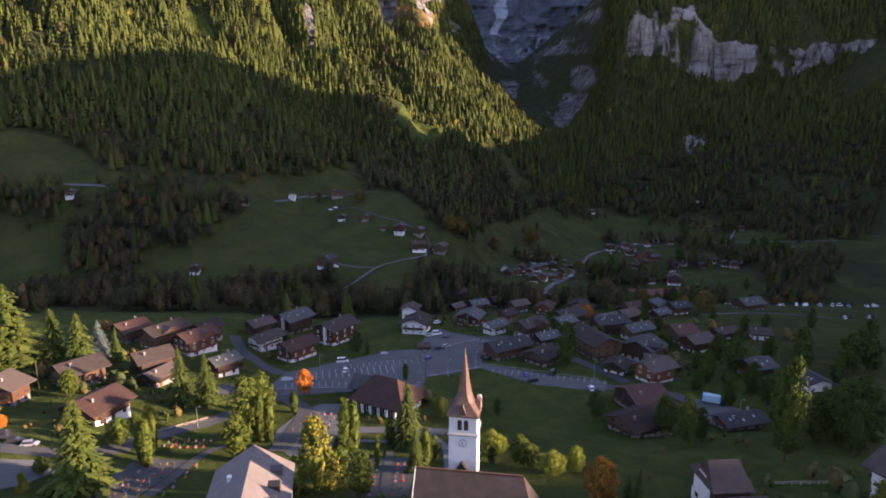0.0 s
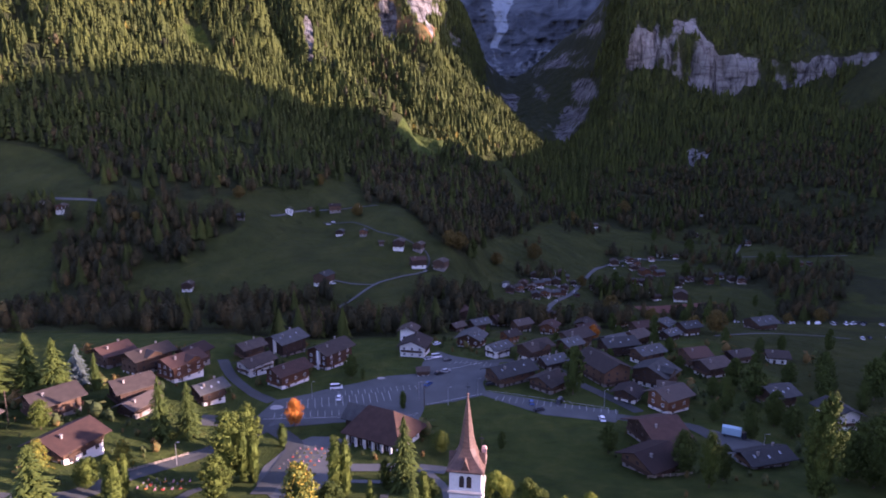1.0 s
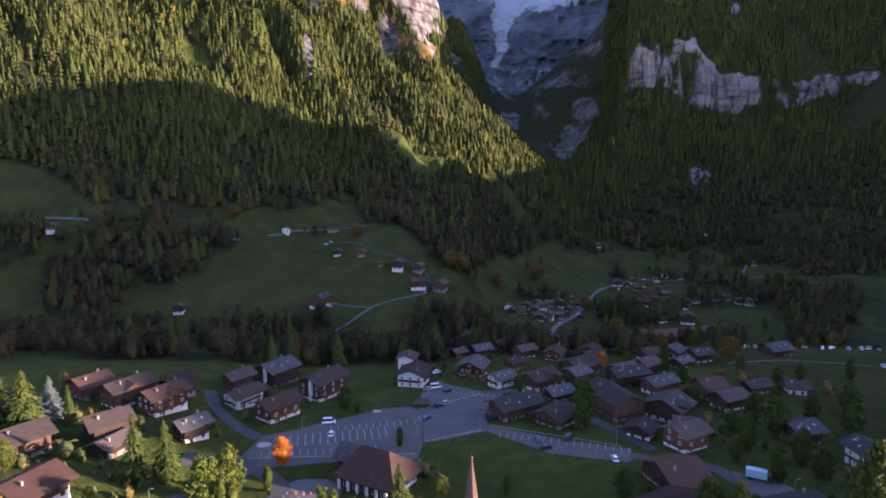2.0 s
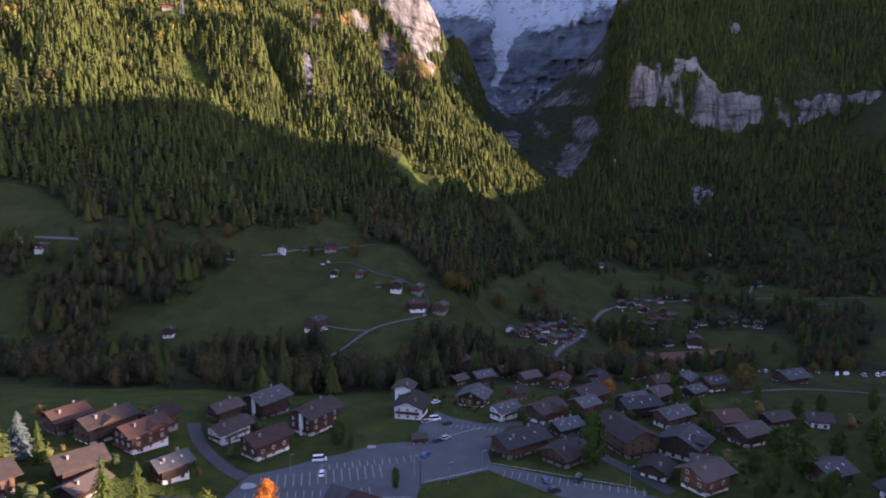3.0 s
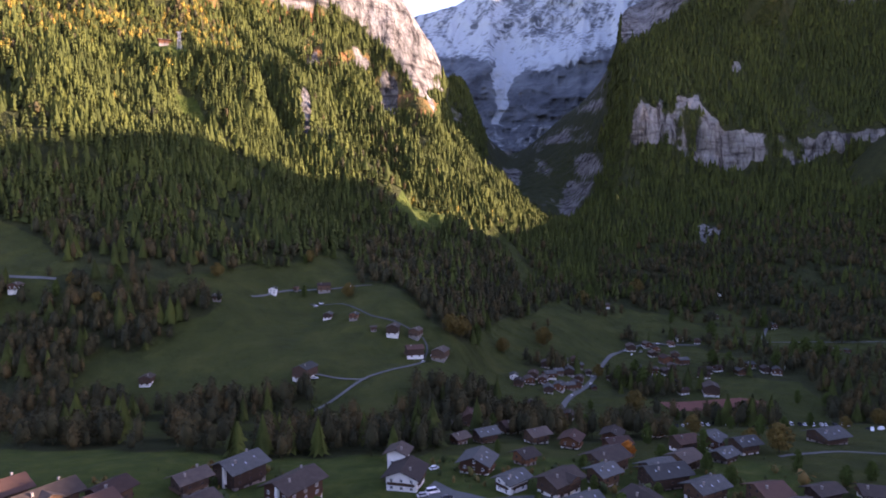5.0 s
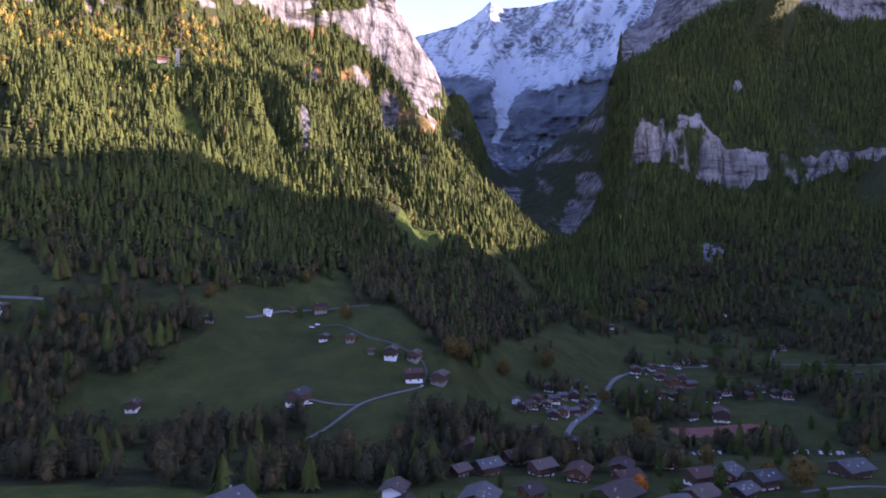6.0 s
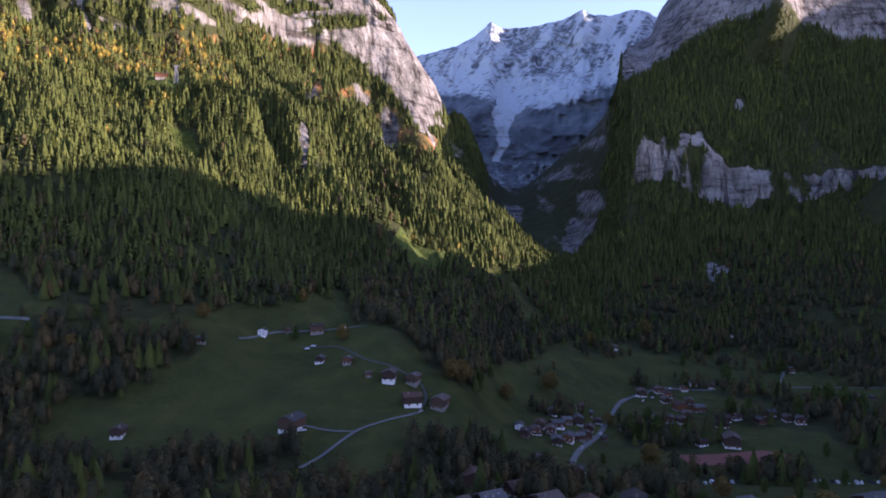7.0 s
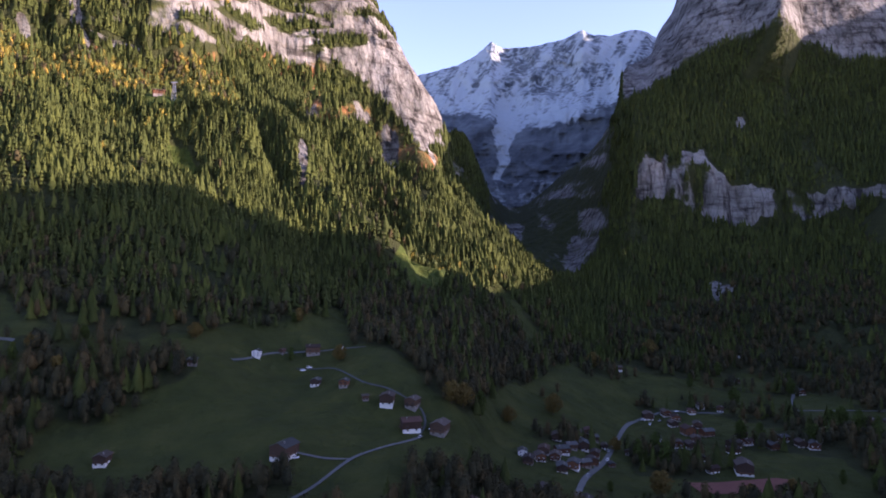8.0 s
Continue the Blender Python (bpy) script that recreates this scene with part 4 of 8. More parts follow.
grown("autumn_woods", p[~low], size[~low], girth[~low], clump_shape(), LEAVES, "mixed autumn woodland in dull green, yellow and rust", "woodland")
grown("riverside_woods", p[low], size[low], girth[low], clump_shape(190, 6), LEAVES, "riverside trees in dull green and brown below the village", "woodland")

# ---- builders ----
class Form:
    """Faces gathered for one mesh."""

    def __init__(self):
        self.verts, self.faces = [], []

    def add(self, verts, faces):
        n = len(self.verts)
        self.verts += [tuple(v) for v in verts]
        self.faces += [tuple(n + i for i in f) for f in faces]
        return self

    def box(self, x0, x1, y0, y1, z0, z1):
        v = [(x, y, z) for z in (z0, z1) for x, y in ((x0, y0), (x1, y0), (x1, y1), (x0, y1))]
        return self.add(v, [(3, 2, 1, 0), (4, 5, 6, 7), (0, 1, 5, 4), (1, 2, 6, 5), (2, 3, 7, 6), (3, 0, 4, 7)])

    def loft(self, rings, closed_top=True, closed_bottom=True):
        n = len(rings[0])
        v = [p for r in rings for p in r]
        f = [(k * n + i, k * n + (i + 1) % n, (k + 1) * n + (i + 1) % n, (k + 1) * n + i) for k in range(len(rings) - 1) for i in range(n)]
        if closed_top:
            f.append(tuple((len(rings) - 1) * n + i for i in range(n)))
        if closed_bottom:
            f.append(tuple(reversed(range(n))))
        return self.add(v, f)

    def rod(self, a, b, r0, r1=None, sides=6):
        a, b = Vector(a), Vector(b)
        r1 = r0 if r1 is None else r1
        turn = (b - a).to_track_quat("Z", "Y")
        ring = [Vector((math.cos(2 * math.pi * i / sides), math.sin(2 * math.pi * i / sides), 0)) for i in range(sides)]
        return self.loft([[a + turn @ (p * r0) for p in ring], [b + turn @ (p * r1) for p in ring]])

    def mesh(self, name, material, smooth=False):
        me = bpy.data.meshes.new(name)
        me.from_pydata(self.verts, [], self.faces)
        me.update()
        me.materials.append(material)
        if smooth:
            me.polygons.foreach_set("use_smooth", [True] * len(me.polygons))
        return me


def part(name, mesh, parent, m=None, label=""):
    """One mesh object under a thing or a part."""
    ob = new(name, mesh)
    ob.parent = parent
    if m is not None:
        ob.matrix_basis = m
    return tagged(ob, label)


@functools.lru_cache(None)
def window_meshes(w, h, brown):
    f = Form()
    xs, zs = (-w / 2 - 0.09, -w / 2, -0.05, 0.05, w / 2, w / 2 + 0.09), (-h / 2 - 0.09, -h / 2, h / 2, h / 2 + 0.09)
    f.verts = [(x, y, z) for y in (-0.07, 0.05) for z in zs for x in xs]
    solid = {(i, j) for i in range(5) for j in range(3)} - {(1, 1), (3, 1)}
    for i, j in solid:
        n = j * 6 + i
        f.faces.append((n, n + 1, n + 7, n + 6))
        for (di, dj), (p, q) in zip(((0, -1), (1, 0), (0, 1), (-1, 0)), ((n, n + 1), (n + 1, n + 7), (n + 7, n + 6), (n + 6, n))):
            if (i + di, j + dj) not in solid:
                f.faces.append((q, p, p + 24, q + 24))
    pane = Form().box(-w / 2, w / 2, -0.02, 0.02, -h / 2, h / 2)
    return f.mesh("window", BROWN_WOOD if brown else WHITE_WOOD), pane.mesh("pane", GLASS)


def window(parent, m, w=1.1, h=1.25, brown=False):
    frame_mesh, pane_mesh = window_meshes(w, h, brown)
    ob = part("window", frame_mesh, parent, m)
    part("pane", pane_mesh, ob)
    return ob


def roof_form(L, W, eave, ridge, thick=0.28, hip=0.0):
    """A gable roof slab; hip draws the ends in over the gables."""
    f = Form()
    for s in (-1, 1):
        top = [(-L / 2 + hip, 0, ridge), (L / 2 - hip, 0, ridge), (L / 2, s * W / 2, eave), (-L / 2, s * W / 2, eave)]
        low = [(x, y, z - thick) for x, y, z in top]
        f.add(top + low, [(0, 3, 2, 1) if s > 0 else (0, 1, 2, 3), (4, 5, 6, 7) if s > 0 else (7, 6, 5, 4), (2, 3, 7, 6), (0, 4, 7, 3), (1, 2, 6, 5)])
    if hip:
        for s in (-1, 1):
            top = [(s * (L / 2 - hip), 0, ridge), (s * L / 2, -W / 2, eave), (s * L / 2, W / 2, eave)]
            f.add(top + [(x, y, z - thick) for x, y, z in top], [(0, 1, 2), (1, 2, 5, 4)])
    return f


def house(name, label, x, y, yaw, L, W, H, roof, wall, base_height=2.7, pitch=0.42, chimneys=1, balcony=True, rows=2, far=False, base_wall=PLASTER, overhang=2.0, hip=0.0, group="chalets of the village", sink=0.0, cross=0.0, pier=False):
    """A chalet: masonry base, timber or plaster storeys up to the gables, slab roof, windows, balcony, chimneys. The ridge runs along its own x."""
    thing = new(name)
    thing.matrix_basis = pose(x, y, ground(x, y) - sink, 0, 0, yaw)
    tagged(thing, label, "house", group)
    eave = H - W / 2 * pitch
    l, w = L / 2 - overhang, W / 2 - overhang * 0.85
    wall_top = H - w * pitch
    part("base_wall", Form().box(-l, l, -w, w, -3.0, base_height).mesh("base_wall", base_wall), thing, label="white plastered base" if base_wall == PLASTER else "")
    o = 0.12
    up = Form()
    side = [(-w - o, base_height), (w + o, base_height), (w + o, wall_top - 0.30), (0, H - 0.30), (-w - o, wall_top - 0.30)]
    up.loft([[(-l - o, b, c) for b, c in side], [(l + o, b, c) for b, c in side]])
    part("upper_wall", up.mesh("upper_wall", wall), thing)
    top = part("roof", roof_form(L, W, eave, H, hip=hip).mesh("roof", roof), thing)
    for k in range(chimneys):
        cx, cy = (-0.22 + 0.5 * k) * L, (0.14 if k % 2 else -0.18) * W
        z = H - abs(cy) * pitch
        f = Form().box(cx - 0.32, cx + 0.32, cy - 0.3, cy + 0.3, z - 0.5, z + 1.05).box(cx - 0.42, cx + 0.42, cy - 0.4, cy + 0.4, z + 1.05, z + 1.17)
        part("chimney", f.mesh("chimney", MASONRY), top, label="weathered rendered chimney")
    if roof == GREY_TILES and not far:
        for k in range(3):
            cx, cy = (-0.3 + 0.27 * k) * L, (-0.2 - 0.08 * (k % 2)) * W
            z = H - abs(cy) * pitch
            f = Form().add([(cx + a, cy + c, z + 0.1 + c * pitch) for a, c in ((-0.3, -0.45), (0.3, -0.45), (0.3, 0.45), (-0.3, 0.45))] + [(cx + a, cy + c, z - 0.1 + c * pitch) for a, c in ((-0.3, -0.45), (0.3, -0.45), (0.3, 0.45), (-0.3, 0.45))], [(0, 1, 2, 3), (0, 4, 5, 1), (1, 5, 6, 2), (2, 6, 7, 3), (3, 7, 4, 0)])
            part("skylight", f.mesh("skylight", SKYLIGHT), top, label="pale glazed roof light")
    brown = wall == DARK_TIMBER or (wall != PLASTER and base_wall != PLASTER)
    levels = [base_height * 0.55] + [base_height + 1.5 + 2.6 * k for k in range(rows) if base_height + 2.4 + 2.6 * k < H - 1.0]
    for lev, z in enumerate(levels):
        off = 0.06 if lev == 0 else o + 0.06
        for s in (-1, 1):
            n = max(2, int(2 * w / (4.0 if far else 3.4)))
            for k in range(n):
                yy = (k + 0.5) / n * 2 * w - w
                if z + 0.9 < H - abs(yy) * pitch - 0.4:
                    window(thing, pose(s * (l + off), yy, z, 0, 0, 90 * s), 1.05, 1.15, brown)
            n = max(2, int(2 * l / (5.5 if far else 4.2)))
            if z + 0.9 < wall_top - 0.2:
                for k in range(n):
                    window(thing, pose((k + 0.5) / n * 2 * l - l, s * (w + off), z, 0, 0, 0 if s < 0 else 180), 1.05, 1.15, brown)
    if balcony:
        for s in (-1, 1):
            z = base_height + 0.15
            f = Form().box(min(s * (l + o), s * (l + 1.25)), max(s * (l + o), s * (l + 1.25)), -w * 0.9, w * 0.9, z - 0.18, z)
            e = s * (l + 1.2)
            f.box(min(e, e - s * 0.08), max(e, e - s * 0.08), -w * 0.9, w * 0.9, z + 0.12, z + 0.95)
            part("balcony", f.mesh("balcony", DARK_TIMBER if wall == PLASTER else wall), thing)
            if L > 12 and not far:
                e = s * (w + 1.15)
                f = Form().box(-l * 0.85, l * 0.85, min(s * (w + o), e), max(s * (w + o), e), z - 0.18, z)
                f.box(-l * 0.85, l * 0.85, min(e, e - s * 0.07), max(e, e - s * 0.07), z + 0.86, z + 0.96)
                for k in range(int(l * 1.7 / 0.55)):
                    x0 = -l * 0.85 + 0.55 * k
                    f.box(x0, x0 + 0.3, min(e, e - s * 0.05), max(e, e - s * 0.05), z, z + 0.86)
                part("balcony", f.mesh("balcony", DARK_TIMBER if wall == PLASTER else wall), thing, label="long slatted timber balcony")
    if cross:
        half, rise = 0.19 * L, H - 0.5
        low = rise - half * pitch * 1.1
        f = roof_form(W / 2 + 0.6, 2 * half, low, rise, 0.22)
        gable = part("cross_gable", f.mesh("cross_gable", roof), top, pose(cross * L, -W / 4 - 0.3, 0, 0, 0, 90), "dormer gable across the roof")
        front = Form().loft([[(x, -half + 0.5, low - 1.6), (x, half - 0.5, low - 1.6), (x, half - 0.5, low + 0.25), (x, 0, rise - 0.35), (x, -half + 0.5, low + 0.25)] for x in (-W / 4 + 0.5, -W / 4 + 0.9)])
        part("gable_wall", front.mesh("gable_wall", wall), gable)
    if pier:
        part("chimney_breast", Form().box(-l - 1.5, -l - 0.3, -w * 0.35, -w * 0.35 + 1.1, -2.5, H - 1.5).mesh("chimney_breast", PLASTER), thing, label="tall white rendered pier at the gable")
    door = Form().box(-0.5, 0.5, -0.06, 0.06, 0.0, 2.05)
    part("door", door.mesh("door", DARK_TIMBER), thing, pose(-l * 0.5, -w - 0.05, 0.0))
    return thing


# -- trees --
@functools.lru_cache(None)
def leaf_mesh(kind, seed, lite=False):
    """A crown one unit high: leaf sprays gathered in clumps, with gaps between the clumps."""
    rng = np.random.RandomState(seed)
    shapes = {"round": (150, 0.16, 0.40, 0.014), "tall": (160, 0.10, 0.26, 0.0115), "column": (190, 0.02, 0.115, 0.0085), "loose": (160, 0.05, 0.32, 0.0125)}
    clumps, low, reach, leaf = shapes[kind]
    centres, sizes = [], []
    for k in range(clumps):
        f = rng.rand() ** (0.9 if kind != "loose" else 1.1)
        belt = reach * (math.sin(math.pi * (0.10 + 0.86 * f)) ** (0.55 if kind == "column" else 0.75))
        if kind == "loose":
            belt = reach * (1.05 - f) ** 0.7 * (0.75 + 0.5 * rng.rand())
        w, r = rng.rand() * 6.283, belt * math.sqrt(0.25 + 0.75 * rng.rand())
        centres.append((r * math.cos(w), r * math.sin(w), low + (0.97 - low) * f))
        sizes.append(reach * ((0.20 if kind == 'column' else 0.13) + 0.16 * rng.rand()))
    per = 12 if lite else 36
    c = np.repeat(np.array(centres), per, axis=0)
    s = np.repeat(np.array(sizes), per)[:, None]
    way = rng.randn(len(c), 3)
    way /= np.linalg.norm(way, axis=1)[:, None]
    middle = c + way * s * (0.5 + 0.6 * rng.rand(len(c), 1)) * np.array((1, 1, 0.9))
    a = np.cross(way, rng.randn(len(c), 3))
    a /= np.linalg.norm(a, axis=1)[:, None]
    b = np.cross(way, a) + 0.5 * way * rng.randn(len(c), 1)
    size = leaf * (2.2 if lite else 1.25) * (0.55 + 0.8 * rng.rand(len(c), 1)) * (0.75 if kind == "column" else 1.0)
    verts = np.stack((middle - a * size, middle - b * size * 0.7, middle + a * size, middle + b * size * 0.7), axis=1).reshape(-1, 3)
    f = Form()
    f.verts = [tuple(v) for v in verts]
    f.faces = [(4 * k, 4 * k + 1, 4 * k + 2, 4 * k + 3) for k in range(len(c))]
    rings = []
    for g in np.linspace(0.03, 0.93, 9):
        belt = reach * ((1.05 - g) ** 0.7 if kind == "loose" else math.sin(math.pi * (0.10 + 0.86 * g)) ** (0.55 if kind == "column" else 0.75))
        r = belt * (0.78 if kind == "column" else 0.45)
        rings.append([(r * (0.75 + 0.5 * rng.rand()) * math.cos(j * 0.785), r * (0.75 + 0.5 * rng.rand()) * math.sin(j * 0.785), low + (0.97 - low) * (g + 0.04 * (rng.rand() - 0.5))) for j in range(8)])
    return f.loft(rings)


@functools.lru_cache(None)
def spruce_form(seed):
    """A spruce one unit high: uneven whorls of drooping boughs, each a row of small ragged twigs, round a dark core."""
    rng = np.random.RandomState(seed)
    f = Form()
    f.loft([[(r * math.cos(j * 0.9), r * math.sin(j * 0.9), z) for j in range(7)] for r, z in ((0.085, 0.08), (0.07, 0.3), (0.045, 0.6), (0.004, 0.95))])
    tiers = 46
    for k in range(tiers):
        h = 0.985 - 0.92 * ((k + 0.4) / tiers) ** 0.95
        reach = 0.20 * (1.03 - h) ** 0.78 * (0.72 + 0.45 * rng.rand())
        n = 6 + k // 6
        for j in range(n):
            w = 6.283 * (j + rng.rand() * 0.8) / n + k
            r = reach * (0.55 + 0.7 * rng.rand())
            d, side = Vector((math.cos(w), math.sin(w), 0)), Vector((-math.sin(w), math.cos(w), 0))
            droop = r * (0.15 + 0.35 * rng.rand())
            for q in (0.42, 0.62, 0.8, 0.97):
                c = d * (r * q) + side * (r * 0.24 * (rng.rand() - 0.5)) + Vector((0, 0, h - droop * q * q + 0.012 * (rng.rand() - 0.5)))
                long, wide = r * (0.10 + 0.10 * rng.rand()) + 0.004, r * (0.07 + 0.09 * rng.rand()) + 0.004
                out = d * long + Vector((0, 0, -long * (0.3 + 0.7 * rng.rand()))) + side * (long * (rng.rand() - 0.5))
                f.add([c - out * 0.8, c + side * wide + Vector((0, 0, -0.008)), c + out, c - side * wide + Vector((0, 0, -0.008))], [(0, 1, 2, 3)])
    f.add([(0.008, 0, 0.92), (-0.006, 0.007, 0.92), (-0.006, -0.007, 0.92), (0, 0, 1.0)], [(0, 1, 3), (1, 2, 3), (2, 0, 3)])
    return f


@functools.lru_cache(None)
def stem_form(kind, seed):
    """A tapered trunk one unit high with its limbs."""
    rng = np.random.RandomState(seed)
    f = Form()
    reach = {"round": 0.26, "tall": 0.17, "column": 0.07, "loose": 0.2, "spruce": 0.0}[kind]
    f.rod((0, 0, -0.02), (0.006, 0.004, 0.45), 0.022, 0.014, 7)
    f.rod((0.006, 0.004, 0.45), (0, 0, 0.93), 0.014, 0.003, 5)
    if reach:
        for k in range(9):
            h, w = 0.16 + 0.07 * k, 2.4 * k + rng.rand()
            r = reach * (0.6 + 0.5 * rng.rand())
            f.rod((0, 0, h), (r * math.cos(w), r * math.sin(w), h + 0.12 + 0.08 * rng.rand()), 0.008, 0.002, 4)
    return f


TREE_KINDS = {
    "spruce": ("spruce_tree", "spruce", DARK_NEEDLES, "tall green spruce with drooping boughs", 1.0),
    "blue": ("blue_spruce", "spruce", BLUE_NEEDLES, "slim blue-grey spruce beside the chalets", 1.15),
    "larch": ("larch_tree", "spruce", LARCH, "tall sunlit yellow-green larch beside the chalets", 1.45),
    "lime": ("broadleaf_tree", "tall", GREEN_LEAVES, "leafy tree with sunlit yellow-green foliage", 1.0),
    "green": ("broadleaf_tree", "round", GREEN_LEAVES, "small round green garden tree", 1.0),
    "dark": ("broadleaf_tree", "tall", DARK_NEEDLES, "dark green leafy tree among the houses", 1.0),
    "yellow": ("autumn_tree", "loose", FRESH_LEAVES, "autumn tree turning from green to golden yellow", 1.1),
    "autumn": ("autumn_tree", "round", RUSTY, "round meadow tree in dull yellow autumn leaf", 1.0),
    "orange": ("autumn_tree", "round", ORANGE_LEAVES, "small tree with bright orange autumn leaves", 0.95),
    "fresh": ("broadleaf_tree", "round", YELLOW_LEAVES, "bushy yellow-green tree below the church", 1.0),
    "rust": ("autumn_tree", "round", RUST_LEAVES, "rust and olive autumn tree below the church", 0.9),
    "pine": ("conifer_tree", "spruce", LARCH, "large ragged light green conifer by the road", 1.75),
    "column": ("columnar_tree", "column", GREEN_LEAVES, "narrow columnar green tree in the churchyard", 1.0),
    "cypress": ("columnar_tree", "column", DARK_NEEDLES, "small dark columnar conifer", 1.5),
    "poplar": ("poplar_tree", "tall", LARCH, "tall slender poplar with thin dull green leaves", 0.58),
}
tree_count = [0]


@functools.lru_cache(None)
def tree_meshes(kind, v, lite):
    name, shape, leaves, label, wide = TREE_KINDS[kind]
    crown = spruce_form(v) if shape == "spruce" else leaf_mesh(shape, v, lite)
    return crown.mesh("crown", leaves), stem_form(shape, v).mesh("trunk", BARK)


def grow(kind, x, y, high, group="trees of the village"):
    """A tree of its own: an Empty at the foot, the trunk with limbs, the crown."""
    name, shape, leaves, label, wide = TREE_KINDS[kind]
    tree_count[0] += 1
    crown, trunk = tree_meshes(kind, 11 + tree_count[0] % 3, y > 236 or group != "trees of the village")
    thing = tagged(new(name), label, "tree", group)
    wide *= 1 + 0.15 * math.sin(tree_count[0] * 2.1)
    thing.matrix_basis = pose(x, y, ground(x, y), 0, 0, tree_count[0] * 77 % 360) @ Matrix.Diagonal((high * wide, high * wide, high, 1))
    part("trunk", trunk, thing)
    part("crown", crown, thing)
    return thing


# -- ground cover --
def patch_on_land(name, outline, material, label, category="", lift=0.12, step=5.0, kind="structure"):
    """A flat area that follows the land."""
    bm = bmesh.new()
    bm.faces.new([bm.verts.new((x, y, 0)) for x, y in outline])
    xs, ys = [p[0] for p in outline], [p[1] for p in outline]
    for axis, lo, hi in ((0, min(xs), max(xs)), (1, min(ys), max(ys))):
        at = lo + step
        while at < hi:
            co, no = ((at, 0, 0), (1, 0, 0)) if axis == 0 else ((0, at, 0), (0, 1, 0))
            bmesh.ops.bisect_plane(bm, geom=bm.verts[:] + bm.edges[:] + bm.faces[:], plane_co=co, plane_no=no)
            at += step
    bmesh.ops.triangulate(bm, faces=bm.faces[:])
    for v in bm.verts:
        v.co.z = ground(round(v.co.x, 2), round(v.co.y, 2)) + lift
    bmesh.ops.recalc_face_normals(bm, faces=bm.faces[:])
    if sum(f.normal.z for f in bm.faces) < 0:
        bmesh.ops.reverse_faces(bm, faces=bm.faces[:])
    me = bpy.data.meshes.new(name)
    bm.to_mesh(me)
    bm.free()
    me.materials.append(material)
    return tagged(new(name, me), label, category, kind=kind)


def ribbon(name, points, width, material, label, lift=0.16, step=4.0):
    """A road of even width along a bent line, laid on the land."""
    pts = np.array(points, float)
    run = np.concatenate(([0], np.cumsum(np.hypot(*np.diff(pts, axis=0).T))))
    at = np.linspace(0, run[-1], max(3, int(run[-1] / step)))
    line = np.column_stack((bend(run, pts[:, 0], at), bend(run, pts[:, 1], at)))
    way = np.gradient(line, axis=0)
    way /= np.linalg.norm(way, axis=1)[:, None]
    f = Form()
    for (px, py), (dx, dy) in zip(line, way):
        for s in (-0.5, 0, 0.5):
            qx, qy = px - dy * s * width, py + dx * s * width
            f.verts.append((qx, qy, ground(round(qx, 1), round(qy, 1)) + lift))
    for k in range(len(line) - 1):
        for j in (0, 1):
            f.faces.append((3 * k + j + 1, 3 * k + j, 3 * k + 3 + j, 3 * k + 4 + j))
    return tagged(new(name, f.mesh(name, material)), label, "road", kind="structure")

# ---- roads and car park ----
patch_on_land("car_park", [(-69.4, 226.1), (-66.5, 245.1), (-54.8, 251.9), (-46.2, 259.0), (-36.8, 264.2), (-24.8, 272.9), (-10.4, 276.2), (-9.6, 292.3), (-2.7, 313.3), (4.6, 302.7), (18.7, 294.3), (27.0, 292.3), (16.9, 265.0), (17.6, 255.4), (41.7, 243.8), (66.9, 235.5), (62.8, 224.2), (37.4, 230.9), (16.1, 250.5), (3.8, 243.7), (-6.8, 239.8), (-8.6, 226.1), (-20.8, 226.1), (-40.2, 223.1), (-52.7, 220.2), (-65.3, 217.4)], ASPHALT, "large grey asphalt car park between church and chalets", "car park", lift=0.15)
ribbon("road", [(-100.8, 284.3), (-91.5, 267.7), (-76.8, 251.9), (-67.3, 243.7)], 5.0, ROADWAY, "narrow asphalt lane between chalets")
ribbon("road", [(-62.0, 223.1), (-75.7, 224.9), (-86.8, 222.3)], 9.0, ROADWAY, "asphalt yard joining the car park", lift=0.2)
ribbon("road", [(-129.0, 153.4), (-117.3, 149.9), (-103.5, 151.4), (-93.0, 159.5), (-91.3, 168.4), (-86.7, 180.5), (-80.6, 192.0), (-73.1, 203.8), (-67.5, 211.9), (-61.3, 220.2)], 6.5, ROADWAY, "asphalt village road past the churchyard")
ribbon("road", [(-61.3, 220.2), (-48.4, 201.2), (-48.6, 182.0), (-48.6, 165.5)], 6.0, ROADWAY, "asphalt drive below the car park", lift=0.2)
ribbon("road", [(-30.0, 187.0), (-23.1, 186.6), (-12.1, 187.4), (1.1, 184.3)], 6.0, GRAVEL, "pale paved forecourt of the parish hall")
ribbon("road", [(-69.7, 131.0), (-69.7, 142.7), (-69.5, 157.9), (-67.8, 168.1), (-65.4, 170.8)], 3.0, ROADWAY, "grey churchyard path")
ribbon("road", [(-15.5, 165.5), (-15.0, 151.1), (-14.2, 134.8)], 2.2, ROADWAY, "grey path between the graves")
patch_on_land("pavement", [(-115.4, 141.5), (-105.3, 145.1), (-96.7, 140.5), (-98.1, 130.3), (-102.7, 124.4)], GRAVEL, "sunlit pale paved yard by the road", "pavement")
ribbon("road", [(64.2, 229.7), (76.4, 225.7), (89.7, 220.0), (93.6, 208.5), (97.2, 194.3)], 6.0, ROADWAY, "asphalt lane beside the meadow")
ribbon("road", [(17.1, 292.3), (32.9, 295.3), (49.3, 291.4), (56.2, 269.3), (67.0, 249.8), (74.6, 234.5)], 5.0, ROADWAY, "asphalt lane among the chalets", lift=0.2)
